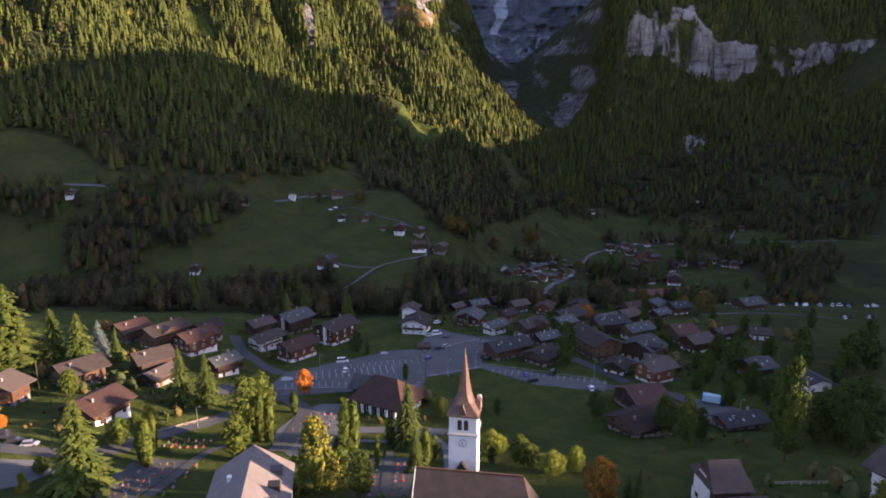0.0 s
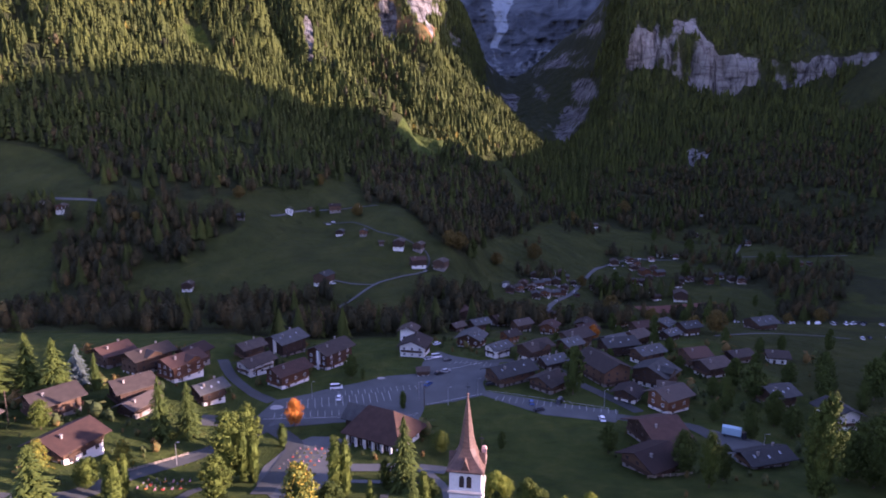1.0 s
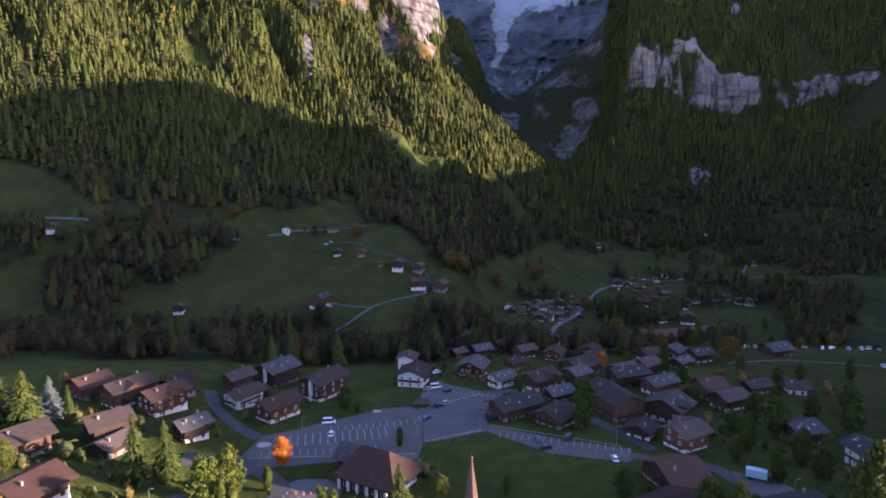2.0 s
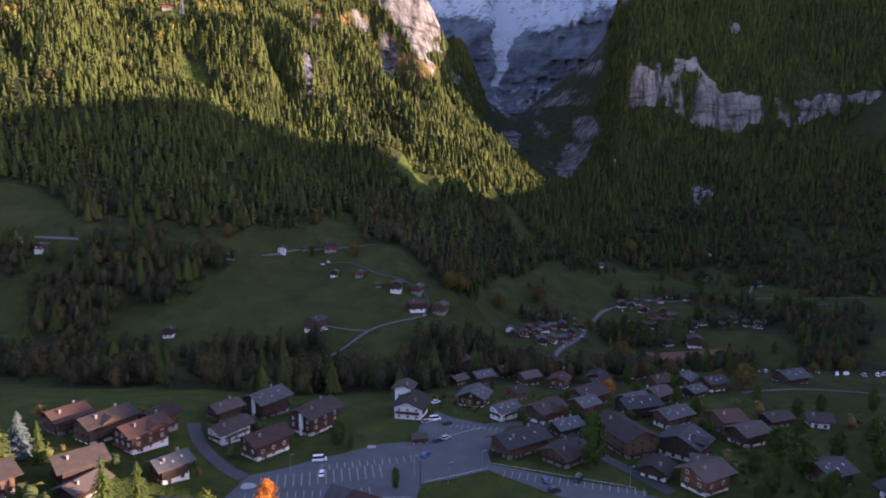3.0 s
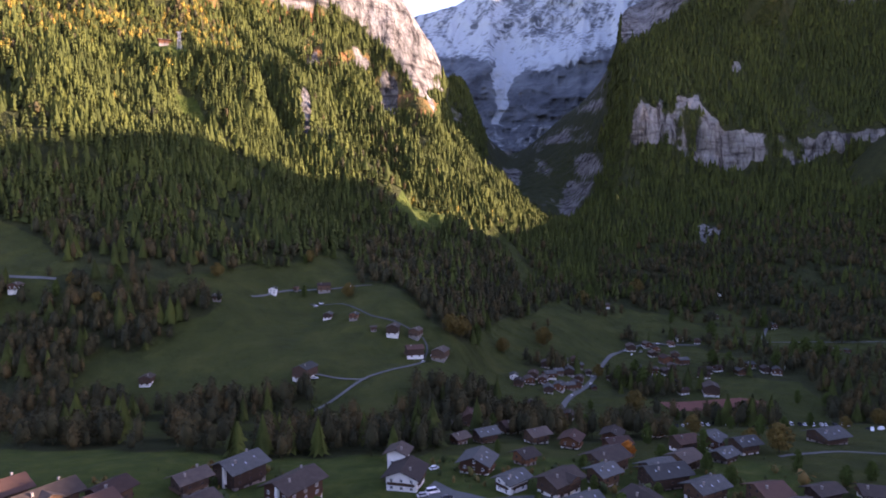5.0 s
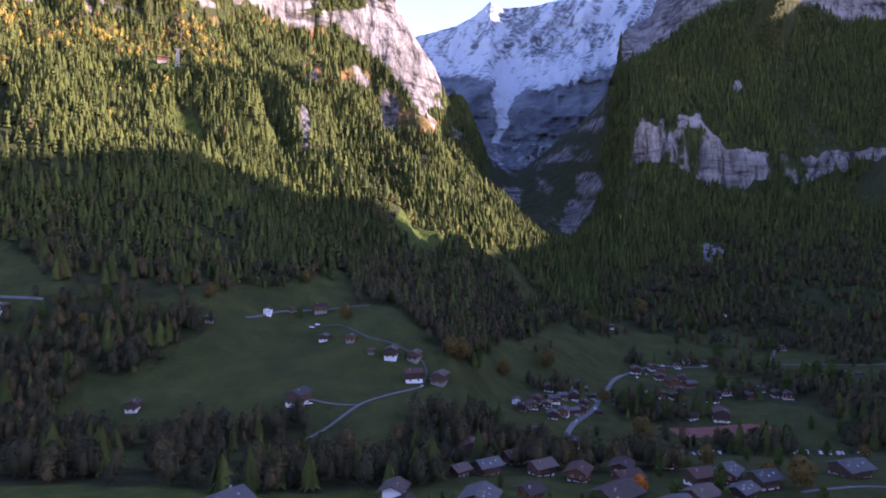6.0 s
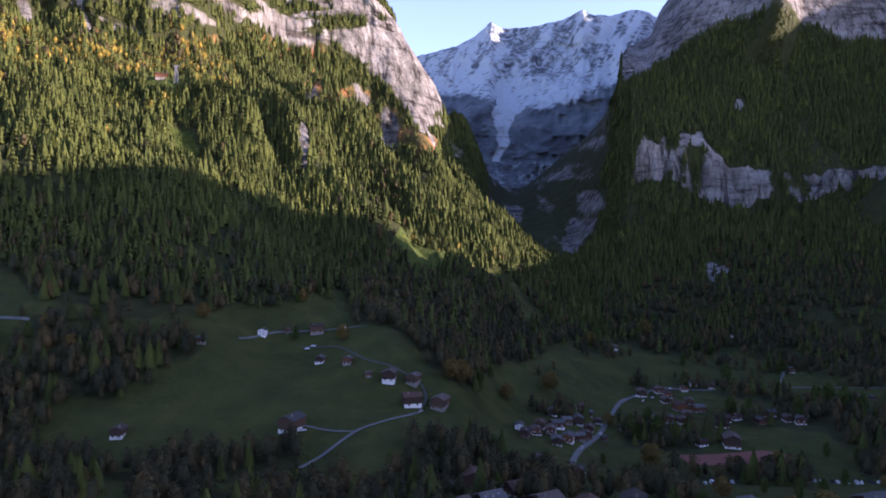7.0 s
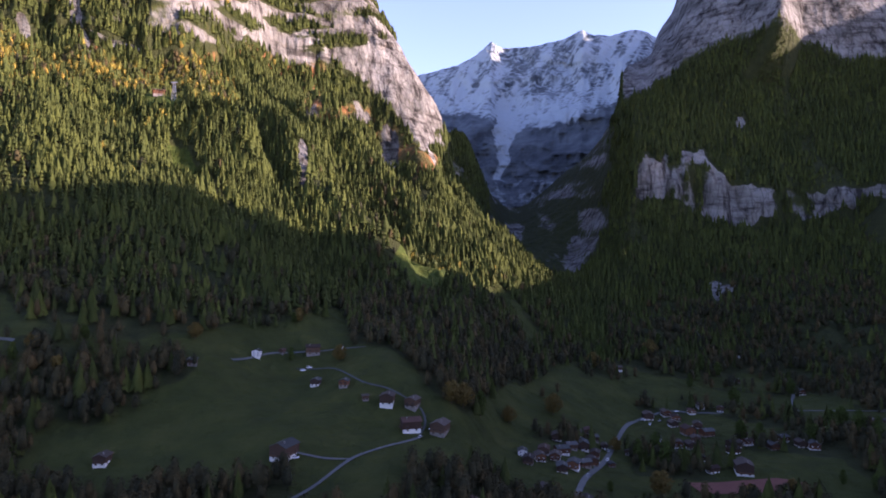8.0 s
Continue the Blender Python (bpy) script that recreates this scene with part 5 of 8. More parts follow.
patch_on_land("pavement", [(94.5, 218.3), (106.0, 208.6), (110.0, 198.6), (104.3, 189.3), (87.2, 193.2)], ASPHALT, "grey asphalt yard between houses", "pavement", lift=0.24)
ribbon("road", [(154.0, 351.0), (169.0, 357.0), (197.0, 366.0), (217.0, 365.0), (236.0, 358.0)], 2.6, GRAVEL, "pale road along the edge of the terrace")
ribbon("road", [(-79.9, 450.0), (-67.8, 462.9), (-52.8, 490.9), (-38.5, 507.9), (-16.8, 531.3)], 2.3, GRAVEL, "pale farm road climbing the meadow", lift=0.5)
ribbon("road", [(-16.8, 531.3), (-12.2, 550.5), (-15.8, 563.8), (-39.8, 577.4), (-59.5, 584.2), (-94.7, 623.0), (-120.0, 626.1)], 1.4, ROADWAY, "narrow dull lane between the farmhouses", lift=0.45)
ribbon("road", [(-52.5, 488.9), (-71.9, 487.3), (-89.5, 489.4)], 1.8, GRAVEL, "pale track to a farmhouse", lift=0.5)
ribbon("road", [(84.4, 515.7), (98.6, 556.3), (129.3, 620.5), (159.3, 689.3), (190.9, 752.1), (213.2, 774.0), (244.3, 789.0), (294.4, 780.7)], 4.0, GRAVEL, "grey road climbing out of the hamlet", lift=0.5)
ribbon("road", [(347.8, 755.7), (379.4, 799.2), (398.2, 829.7)], 3.2, GRAVEL, "pale track between fields", lift=0.5)
ribbon("road", [(355.8, 771.9), (397.7, 765.5), (490.1, 750.4)], 2.8, GRAVEL, "pale valley road", lift=0.5)
ribbon("road", [(-350.7, 565.2), (-331.9, 564.6), (-308.8, 564.3)], 2.4, GRAVEL, "pale lane on the hillside", lift=0.5)
ribbon("road", [(-1.1, 431.8), (19.9, 441.3), (49.0, 481.0)], 6.0, GRAVEL, "grey road beside the river", lift=0.5)
ribbon("road", [(-166.5, 606.6), (-140.5, 643.0), (-89.3, 655.6), (-67.7, 655.9)], 2.2, GRAVEL, "narrow lane on the upper meadow", lift=0.5)
patch_on_land("tennis_court", [(180.5, 581.7), (250.8, 588.6), (268.8, 581.0), (263.8, 571.1), (183.4, 563.0)], CLAY, "reddish clay sports court in the valley", "sports court", lift=0.6)
patch_on_land("pavement", [(-53.2, 175.2), (-54.4, 187.9), (-50.9, 204.7), (-45.0, 211.7), (-37.0, 211.7), (-30.3, 206.7), (-31.4, 187.9), (-31.8, 175.2), (-35.4, 165.5), (-43.7, 160.9)], GRAVEL, "grey paved terrace of the churchyard", "pavement", lift=0.1)
ribbon("road", [(-4.2, 182.8), (1.0, 167.9), (1.6, 150.7)], 2.4, GRAVEL, "pale churchyard path along the tower")
ribbon("road", [(-31.0, 176.0), (-14.4, 174.7), (0.0, 173.0)], 2.6, GRAVEL, "grey churchyard path below the hall", lift=0.22)

# dark sheets over the churchyard ground: the shade there is put into their colour
patch_on_land("pavement", [(-84.5, 126.5), (-72.0, 126.5), (-71.6, 150.0), (-71.0, 158.0), (-84.5, 158.5)], ROADWAY, "ground between the graves, coloured dark for shade", "pavement", lift=0.05)
patch_on_land("pavement", [(-21.5, 131.0), (-8.0, 131.0), (-8.0, 160.0), (-21.5, 160.0)], ROADWAY, "churchyard ground coloured dark for shade", "pavement", lift=0.05)

# ---- the village houses ----
house("chalet", "reddish brown timber chalet with brown gable roof", -150.7, 196.4, 85, 11.4, 18.6, 10.0, BROWN_TILES, TIMBER, chimneys=1, base_height=1.9, base_wall=MASONRY)
house("chalet", "dark weathered timber chalet with brown gable roof", -135.7, 216.4, 55, 17.0, 16.2, 9.5, BROWN_TILES, DARK_TIMBER, chimneys=1, base_height=1.9, base_wall=MASONRY)
house("chalet", "dark timber chalet with white base and a broad red-brown roof", -111.0, 184.0, 70, 17.0, 17.0, 8.5, RED_TILES, DARK_TIMBER, chimneys=1, base_height=2.6)
house("chalet", "dark weathered timber chalet with brown gable roof", -115.0, 230.1, 46, 15.3, 15.1, 9.5, BROWN_TILES, DARK_TIMBER, chimneys=1, base_height=1.9, base_wall=MASONRY)
house("chalet", "dark weathered timber chalet with brown gable roof", -108.3, 221.0, 70, 13.9, 10.4, 6.0, BROWN_TILES, DARK_TIMBER, chimneys=1, base_height=1.9, base_wall=MASONRY)
house("chalet", "dark weathered timber chalet with red-brown tiled roof", -143.7, 270.8, 58, 15.1, 15.1, 9.0, RED_TILES, DARK_TIMBER, chimneys=2, base_height=1.9, base_wall=MASONRY)
house("chalet", "dark weathered timber chalet with white base and brown gable roof", -125.2, 264.1, 59, 19.9, 13.9, 10.0, BROWN_TILES, DARK_TIMBER, chimneys=2, base_height=1.9, cross=-0.05)
house("chalet", "reddish brown timber chalet with white base and red-brown tiled roof", -109.2, 259.1, 59, 17.9, 13.9, 10.0, RED_TILES, TIMBER, chimneys=1, base_height=1.9, cross=0.1)
house("chalet", "dark weathered timber chalet with red-brown tiled roof", -109.9, 273.8, 69, 13.8, 12.8, 9.0, RED_TILES, DARK_TIMBER, chimneys=1, base_height=1.9, base_wall=MASONRY)
house("chalet", "dark weathered timber chalet with white base and grey slab roof", -90.6, 240.0, 50, 12.9, 11.6, 8.0, GREY_TILES, DARK_TIMBER, chimneys=2, base_height=1.9)
house("chalet", "white plastered chalet with a brown gable roof", -83.5, 276.4, 57, 16.9, 11.6, 7.5, BROWN_TILES, PLASTER, chimneys=1)
house("chalet", "dark weathered timber chalet with grey slab roof", -78.7, 309.7, 56, 18.5, 16.2, 11.0, GREY_TILES, DARK_TIMBER, chimneys=2, base_height=1.9, base_wall=MASONRY, pier=True)
house("chalet", "reddish brown timber chalet with white base and red-brown tiled roof", -66.3, 265.5, 52, 18.1, 13.3, 9.0, RED_TILES, TIMBER, chimneys=1, base_height=1.9)
house("chalet", "reddish brown timber chalet with white base and brown gable roof", -52.9, 290.7, 57, 20.4, 15.1, 11.0, BROWN_TILES, TIMBER, chimneys=2, base_height=1.9, pier=True)
house("chalet", "dark weathered timber chalet with brown gable roof", -91.8, 294.5, 52, 13.7, 11.6, 8.0, BROWN_TILES, DARK_TIMBER, chimneys=2, base_height=1.9, base_wall=MASONRY)
house("chalet", "reddish brown timber chalet with white base and grey slab roof", 15.0, 328.3, 70, 14.8, 15.1, 8.5, GREY_TILES, TIMBER, chimneys=1, base_height=1.9)
house("chalet", "white plastered chalet with a grey slab roof", 26.7, 303.9, 41, 13.6, 10.4, 7.0, GREY_TILES, PLASTER, chimneys=1)
house("chalet", "dark weathered timber chalet with grey slab roof", 29.0, 268.2, 32, 21.9, 13.9, 8.0, GREY_TILES, DARK_TIMBER, chimneys=2, base_height=1.9, base_wall=MASONRY)
house("chalet", "dark weathered timber chalet with white base and brown gable roof", 44.3, 302.1, 40, 17.5, 12.8, 8.5, BROWN_TILES, DARK_TIMBER, chimneys=1, base_height=2.4, cross=0.1)
house("chalet", "dark weathered timber chalet with grey slab roof", 50.1, 286.5, 30, 13.8, 10.4, 6.0, GREY_TILES, DARK_TIMBER, chimneys=2, base_height=1.9, base_wall=MASONRY)
house("chalet", "dark weathered timber chalet with grey slab roof", 64.0, 314.4, 34, 12.6, 11.6, 8.0, GREY_TILES, DARK_TIMBER, chimneys=2, base_height=1.9, base_wall=MASONRY)
house("chalet", "dark weathered timber chalet with brown gable roof", 70.3, 272.9, -69, 24.0, 16.0, 11.0, BROWN_TILES, DARK_TIMBER, chimneys=1, base_height=1.9, base_wall=MASONRY)
house("chalet", "dark weathered timber chalet with brown gable roof", 43.9, 258.9, 44, 14.5, 13.9, 7.0, BROWN_TILES, DARK_TIMBER, chimneys=2, base_height=1.9, base_wall=MASONRY)
house("chalet", "dark weathered timber chalet with grey slab roof", 87.9, 313.8, 18, 19.5, 13.9, 9.0, GREY_TILES, DARK_TIMBER, chimneys=1, base_height=1.9, base_wall=MASONRY)
house("chalet", "dark weathered timber chalet with white base and grey slab roof", 98.3, 299.4, 28, 16.8, 11.6, 8.0, GREY_TILES, DARK_TIMBER, chimneys=2, base_height=2.4)
house("chalet", "dark timber chalet with white base and grey slab roof", 91.1, 267.2, 48, 15.9, 17.4, 10.0, GREY_TILES, DARK_TIMBER, chimneys=1, base_height=2.4, cross=-0.1)
house("chalet", "dark weathered timber chalet with white base and brown gable roof", 74.1, 248.3, 54, 11.4, 11.6, 6.0, BROWN_TILES, DARK_TIMBER, chimneys=1, base_height=1.9)
house("chalet", "reddish brown timber chalet with white base and brown gable roof", 87.1, 239.2, 29, 15.5, 12.8, 9.0, BROWN_TILES, TIMBER, chimneys=1, base_height=1.9)
house("chalet", "dark weathered timber chalet with red-brown tiled roof", 71.8, 208.0, 16, 15.0, 20.9, 9.0, RED_TILES, DARK_TIMBER, chimneys=1, base_height=1.9, base_wall=MASONRY)
house("chalet", "dark weathered timber chalet with red-brown tiled roof", 62.7, 186.7, 31, 15.6, 15.1, 7.0, RED_TILES, DARK_TIMBER, chimneys=1, base_height=1.9, base_wall=MASONRY)
house("chalet", "dark weathered timber chalet with red-brown tiled roof", 118.9, 294.4, 15, 13.1, 13.9, 9.0, RED_TILES, DARK_TIMBER, chimneys=1, base_height=1.9, base_wall=MASONRY)
house("chalet", "dark timber chalet with white base and brown gable roof", 162.4, 302.2, -13, 11.1, 11.6, 6.0, BROWN_TILES, DARK_TIMBER, chimneys=1, base_height=2.4)
house("chalet", "white plastered chalet with a grey slab roof", 141.8, 223.1, -84, 13.2, 12.8, 9.0, GREY_TILES, PLASTER, chimneys=1)
house("chalet", "dark weathered timber chalet with grey slab roof", 98.4, 190.6, 16, 17.3, 10.4, 5.0, GREY_TILES, DARK_TIMBER, chimneys=2, base_height=1.9, base_wall=MASONRY)
house("chalet", "white plastered chalet with a brown roof above the car park", -13.8, 307.3, 78, 16.5, 15.1, 9.0, BROWN_TILES, PLASTER, base_height=3.2)
house("chalet", "tall white gabled house with a dark roof behind another", -17.5, 319.0, 78, 10.6, 10.4, 13.0, BROWN_TILES, PLASTER, base_height=3.2, balcony=False)
house("garage", "low dark timber garage at the car park's edge", -9.0, 276.2, 7, 6.4, 6.0, 3.5, BROWN_TILES, DARK_TIMBER, base_height=0.5, rows=0, chimneys=0, balcony=False, overhang=0.5)
low_house = house("chalet", "dark timber house with white gable and brown half-hipped roofs", 62.8, 126.5, 4, 9.6, 11.5, 11.2, BROWN_TILES, DARK_TIMBER, base_height=2.0, pitch=0.8, hip=1.3, chimneys=0, overhang=0.8, balcony=False)
part("white_gable", Form().loft([[(x, -3.6, 2.0), (x, 3.6, 2.0), (x, 3.6, 6.0), (x, 1.6, 8.2), (x, -1.6, 8.2), (x, -3.6, 6.0)] for x in (-4.42, -4.28)]).mesh("white_gable", PLASTER), low_house, label="white plastered gable end")
low_wing = part("wing", Form().box(-7.4, 7.4, -6.0, 4.5, -3.0, 3.6).mesh("wing", DARK_TIMBER), low_house, pose(0.5, -8.5, 0), "dark timber front wing")
part("wing_roof", roof_form(16.6, 13.0, 3.0, 7.4, hip=3.2).mesh("wing_roof", BROWN_TILES), low_wing, label="broad brown hipped roof")
house("chalet", "large house with a white timbered facade and dark roof", 107.0, 127.0, 108, 16.0, 13.0, 10.4, BROWN_TILES, PLASTER, base_height=3.0, pitch=0.6, rows=3)

house("chalet", "dark weathered timber chalet with a grey slab roof", 22.7, 394.6, 30, 13.6, 12.1, 8.0, GREY_TILES, DARK_TIMBER, base_height=1.9, base_wall=MASONRY)
house("chalet", "reddish brown timber chalet with a brown gable roof", 36.7, 342.1, 37, 10.3, 11.0, 7.0, BROWN_TILES, TIMBER, base_height=1.9, base_wall=MASONRY)
house("chalet", "dark weathered timber chalet with a brown gable roof", 71.7, 340.3, 37, 20.0, 15.4, 9.0, BROWN_TILES, DARK_TIMBER, base_height=1.9, base_wall=MASONRY)
house("chalet", "reddish brown timber chalet with a red-brown tiled roof", 86.0, 373.7, 22, 13.9, 12.1, 8.0, RED_TILES, TIMBER, base_height=1.9, base_wall=MASONRY)
house("chalet", "dark weathered timber chalet with a grey slab roof", 88.2, 320.6, 29, 14.6, 14.3, 9.0, GREY_TILES, DARK_TIMBER, base_height=1.9, base_wall=MASONRY)
house("chalet", "dark weathered timber chalet with a brown gable roof", 105.1, 337.3, 35, 13.4, 12.1, 8.0, BROWN_TILES, DARK_TIMBER, base_height=1.9, base_wall=MASONRY)
house("chalet", "dark timber chalet with white base and brown gable roof", 121.4, 280.6, 25, 15.4, 12.1, 8.0, BROWN_TILES, DARK_TIMBER, base_height=1.9)
house("chalet", "dark weathered timber chalet with a brown gable roof", 143.4, 301.5, 20, 13.8, 9.9, 6.0, BROWN_TILES, DARK_TIMBER, base_height=1.9, base_wall=MASONRY)
house("chalet", "dark weathered timber chalet with a grey slab roof", 131.7, 245.5, 19, 13.7, 13.2, 8.0, GREY_TILES, DARK_TIMBER, base_height=1.9, base_wall=MASONRY)
house("chalet", "dark weathered timber chalet with a grey slab roof", 126.6, 346.3, 35, 12.5, 9.9, 6.0, GREY_TILES, DARK_TIMBER, base_height=1.9, base_wall=MASONRY)
house("chalet", "dark weathered timber chalet with a grey slab roof", 200.0, 390.0, 20, 17.9, 15.4, 8.0, GREY_TILES, DARK_TIMBER, base_height=1.9, base_wall=MASONRY)
house("chalet", "dark weathered timber chalet with a brown gable roof", 89.1, 245.5, -18, 9.3, 14.3, 9.0, BROWN_TILES, DARK_TIMBER, base_height=1.9, base_wall=MASONRY)
house("chalet", "reddish brown timber chalet with a brown gable roof", 8.7, 389.2, 40, 10.1, 9.9, 6.0, BROWN_TILES, TIMBER, base_height=1.9, base_wall=MASONRY)

house("chalet", "dark timber chalet with brown roof at the village edge", 91.4, 400.3, 65, 13.5, 12.0, 8.0, BROWN_TILES, TIMBER, base_height=2.0)
house("chalet", "dark timber chalet with red-brown roof at the village edge", 118.1, 371.2, 20, 13.5, 12.0, 8.0, RED_TILES, DARK_TIMBER, base_height=2.0)
house("chalet", "dark timber chalet with grey roof at the village edge", 132.6, 373.4, 50, 13.5, 12.0, 8.0, GREY_TILES, TIMBER, base_height=2.0)
house("chalet", "dark timber chalet with brown roof at the village edge", 49.9, 396.0, 30, 13.5, 12.0, 8.0, BROWN_TILES, DARK_TIMBER, base_height=2.0)
house("chalet", "dark timber chalet with red-brown roof at the village edge", 66.4, 385.9, 65, 13.5, 12.0, 8.0, RED_TILES, TIMBER, base_height=2.0)
house("chalet", "dark timber chalet with grey roof at the village edge", 142.0, 360.0, 20, 13.5, 12.0, 8.0, GREY_TILES, DARK_TIMBER, base_height=2.0)
house("chalet", "dark timber chalet with brown roof at the village edge", 118.2, 411.3, 50, 13.5, 12.0, 8.0, BROWN_TILES, TIMBER, base_height=2.0)
house("chalet", "dark timber chalet with red-brown roof at the village edge", 39.3, 426.1, 30, 13.5, 12.0, 8.0, RED_TILES, DARK_TIMBER, base_height=2.0)

# ---- farmhouses across the valley ----
house("farmhouse", "dark timber farmhouse with a grey slab roof", -98, 596, 85, 9.2, 7.6, 5.8, GREY_TILES, DARK_TIMBER, base_height=1.3, rows=1, chimneys=1, balcony=False, far=True, overhang=0.8, group="farmhouses across the valley")
house("farmhouse", "brown timber farmhouse with a grey slab roof", -74, 583, 85, 9.2, 7.6, 5.8, GREY_TILES, TIMBER, base_height=1.3, rows=1, chimneys=1, balcony=False, far=True, overhang=0.8, group="farmhouses across the valley", base_wall=MASONRY)
house("farmhouse", "dark timber farmhouse with a brown gable roof", -40, 565, 85, 12.6, 10.4, 7.9, BROWN_TILES, DARK_TIMBER, base_height=1.3, rows=1, chimneys=1, balcony=True, far=True, overhang=0.8, group="farmhouses across the valley")
house("farmhouse", "dark timber farmhouse with a brown gable roof", -22, 566, 70, 11.5, 9.5, 7.2, BROWN_TILES, DARK_TIMBER, base_height=1.3, rows=1, chimneys=1, balcony=True, far=True, overhang=0.8, group="farmhouses across the valley", base_wall=MASONRY)
house("farmhouse", "dark timber farmhouse with a red-brown tiled roof", -22, 542, 15, 13.8, 11.4, 8.6, RED_TILES, DARK_TIMBER, base_height=1.3, rows=1, chimneys=1, balcony=True, far=True, overhang=0.8, group="farmhouses across the valley")
house("farmhouse", "dark timber farmhouse with a brown gable roof", -2, 543, 70, 13.8, 11.4, 8.6, BROWN_TILES, DARK_TIMBER, base_height=1.3, rows=1, chimneys=1, balcony=True, far=True, overhang=0.8, group="farmhouses across the valley", base_wall=MASONRY)
house("farmhouse", "dark timber farmhouse with a grey slab roof", -93, 486, 70, 14.9, 12.3, 9.4, GREY_TILES, DARK_TIMBER, base_height=1.3, rows=1, chimneys=1, balcony=True, far=True, overhang=0.8, group="farmhouses across the valley")
house("farmhouse", "white plastered farmhouse with a grey slab roof", -154, 630, 95, 9.2, 7.6, 5.8, GREY_TILES, PLASTER, base_height=1.3, rows=1, chimneys=1, balcony=False, far=True, overhang=0.8, group="farmhouses across the valley")
house("barn", "small dark timber hay barn with a red-brown tiled roof", -137, 645, 70, 5.5, 5.0, 4.2, RED_TILES, DARK_TIMBER, base_height=1.2, rows=1, chimneys=0, balcony=False, far=True, overhang=0.8, group="farmhouses across the valley", base_wall=MASONRY)
house("farmhouse", "dark timber farmhouse with a red-brown tiled roof", -112, 650, 15, 12.6, 10.4, 7.9, RED_TILES, DARK_TIMBER, base_height=1.3, rows=1, chimneys=1, balcony=True, far=True, overhang=0.8, group="farmhouses across the valley", base_wall=MASONRY)
house("barn", "small white plastered hay barn with a red-brown tiled roof", -89, 654, 85, 5.8, 5.0, 4.2, RED_TILES, PLASTER, base_height=1.2, rows=1, chimneys=0, balcony=False, far=True, overhang=0.8, group="farmhouses across the valley")
house("barn", "small dark timber hay barn with a brown gable roof", -56, 566, 15, 5.8, 5.0, 4.2, BROWN_TILES, DARK_TIMBER, base_height=1.2, rows=1, chimneys=0, balcony=False, far=True, overhang=0.8, group="farmhouses across the valley", base_wall=MASONRY)
house("farmhouse", "dark timber farmhouse with a brown gable roof", -199, 484, 95, 10.3, 8.5, 6.5, BROWN_TILES, DARK_TIMBER, base_height=1.3, rows=1, chimneys=1, balcony=True, far=True, overhang=0.8, group="farmhouses across the valley")
house("farmhouse", "brown timber farmhouse with a brown gable roof", -334, 554, 95, 10.3, 8.5, 6.5, BROWN_TILES, TIMBER, base_height=1.3, rows=1, chimneys=1, balcony=True, far=True, overhang=0.8, group="farmhouses across the valley")
house("farmhouse", "dark timber farmhouse with a grey slab roof", -186, 579, 15, 8.0, 6.6, 5.0, GREY_TILES, DARK_TIMBER, base_height=1.3, rows=1, chimneys=1, balcony=False, far=True, overhang=0.8, group="farmhouses across the valley", base_wall=MASONRY)
house("farmhouse", "white plastered farmhouse with a brown gable roof", -354, 558, 95, 9.2, 7.6, 5.8, BROWN_TILES, PLASTER, base_height=1.3, rows=1, chimneys=1, balcony=False, far=True, overhang=0.8, group="farmhouses across the valley")
house("farmhouse", "dark timber farmhouse with a brown gable roof", 62, 572, 75, 10.3, 8.5, 6.5, BROWN_TILES, DARK_TIMBER, base_height=1.3, rows=1, chimneys=1, balcony=True, far=True, overhang=0.8, group="farmhouses across the valley", base_wall=MASONRY)
house("farmhouse", "brown timber farmhouse with a brown gable roof", 72, 583, 95, 10.3, 8.5, 6.5, BROWN_TILES, TIMBER, base_height=1.3, rows=1, chimneys=1, balcony=True, far=True, overhang=0.8, group="farmhouses across the valley")
house("farmhouse", "brown timber farmhouse with a grey slab roof", 93, 609, 15, 11.5, 9.5, 7.2, GREY_TILES, TIMBER, base_height=1.3, rows=1, chimneys=1, balcony=True, far=True, overhang=0.8, group="farmhouses across the valley")
house("farmhouse", "dark timber farmhouse with a grey slab roof", 116, 639, 85, 12.6, 10.4, 7.9, GREY_TILES, DARK_TIMBER, base_height=1.3, rows=1, chimneys=1, balcony=True, far=True, overhang=0.8, group="farmhouses across the valley")
house("farmhouse", "brown timber farmhouse with a grey slab roof", 96, 578, 70, 11.5, 9.5, 7.2, GREY_TILES, TIMBER, base_height=1.3, rows=1, chimneys=1, balcony=True, far=True, overhang=0.8, group="farmhouses across the valley")
house("farmhouse", "brown timber farmhouse with a brown gable roof", 116, 605, 95, 10.3, 8.5, 6.5, BROWN_TILES, TIMBER, base_height=1.3, rows=1, chimneys=1, balcony=True, far=True, overhang=0.8, group="farmhouses across the valley", base_wall=MASONRY)
house("farmhouse", "dark timber farmhouse with a brown gable roof", 139, 658, 85, 8.0, 6.6, 5.0, BROWN_TILES, DARK_TIMBER, base_height=1.3, rows=1, chimneys=1, balcony=False, far=True, overhang=0.8, group="farmhouses across the valley")
house("farmhouse", "brown timber farmhouse with a brown gable roof", 85, 591, 75, 10.3, 8.5, 6.5, BROWN_TILES, TIMBER, base_height=1.3, rows=1, chimneys=1, balcony=True, far=True, overhang=0.8, group="farmhouses across the valley")
house("farmhouse", "brown timber farmhouse with a brown gable roof", 90, 510, 75, 10.3, 8.5, 6.5, BROWN_TILES, TIMBER, base_height=1.3, rows=1, chimneys=1, balcony=True, far=True, overhang=0.8, group="farmhouses across the valley")
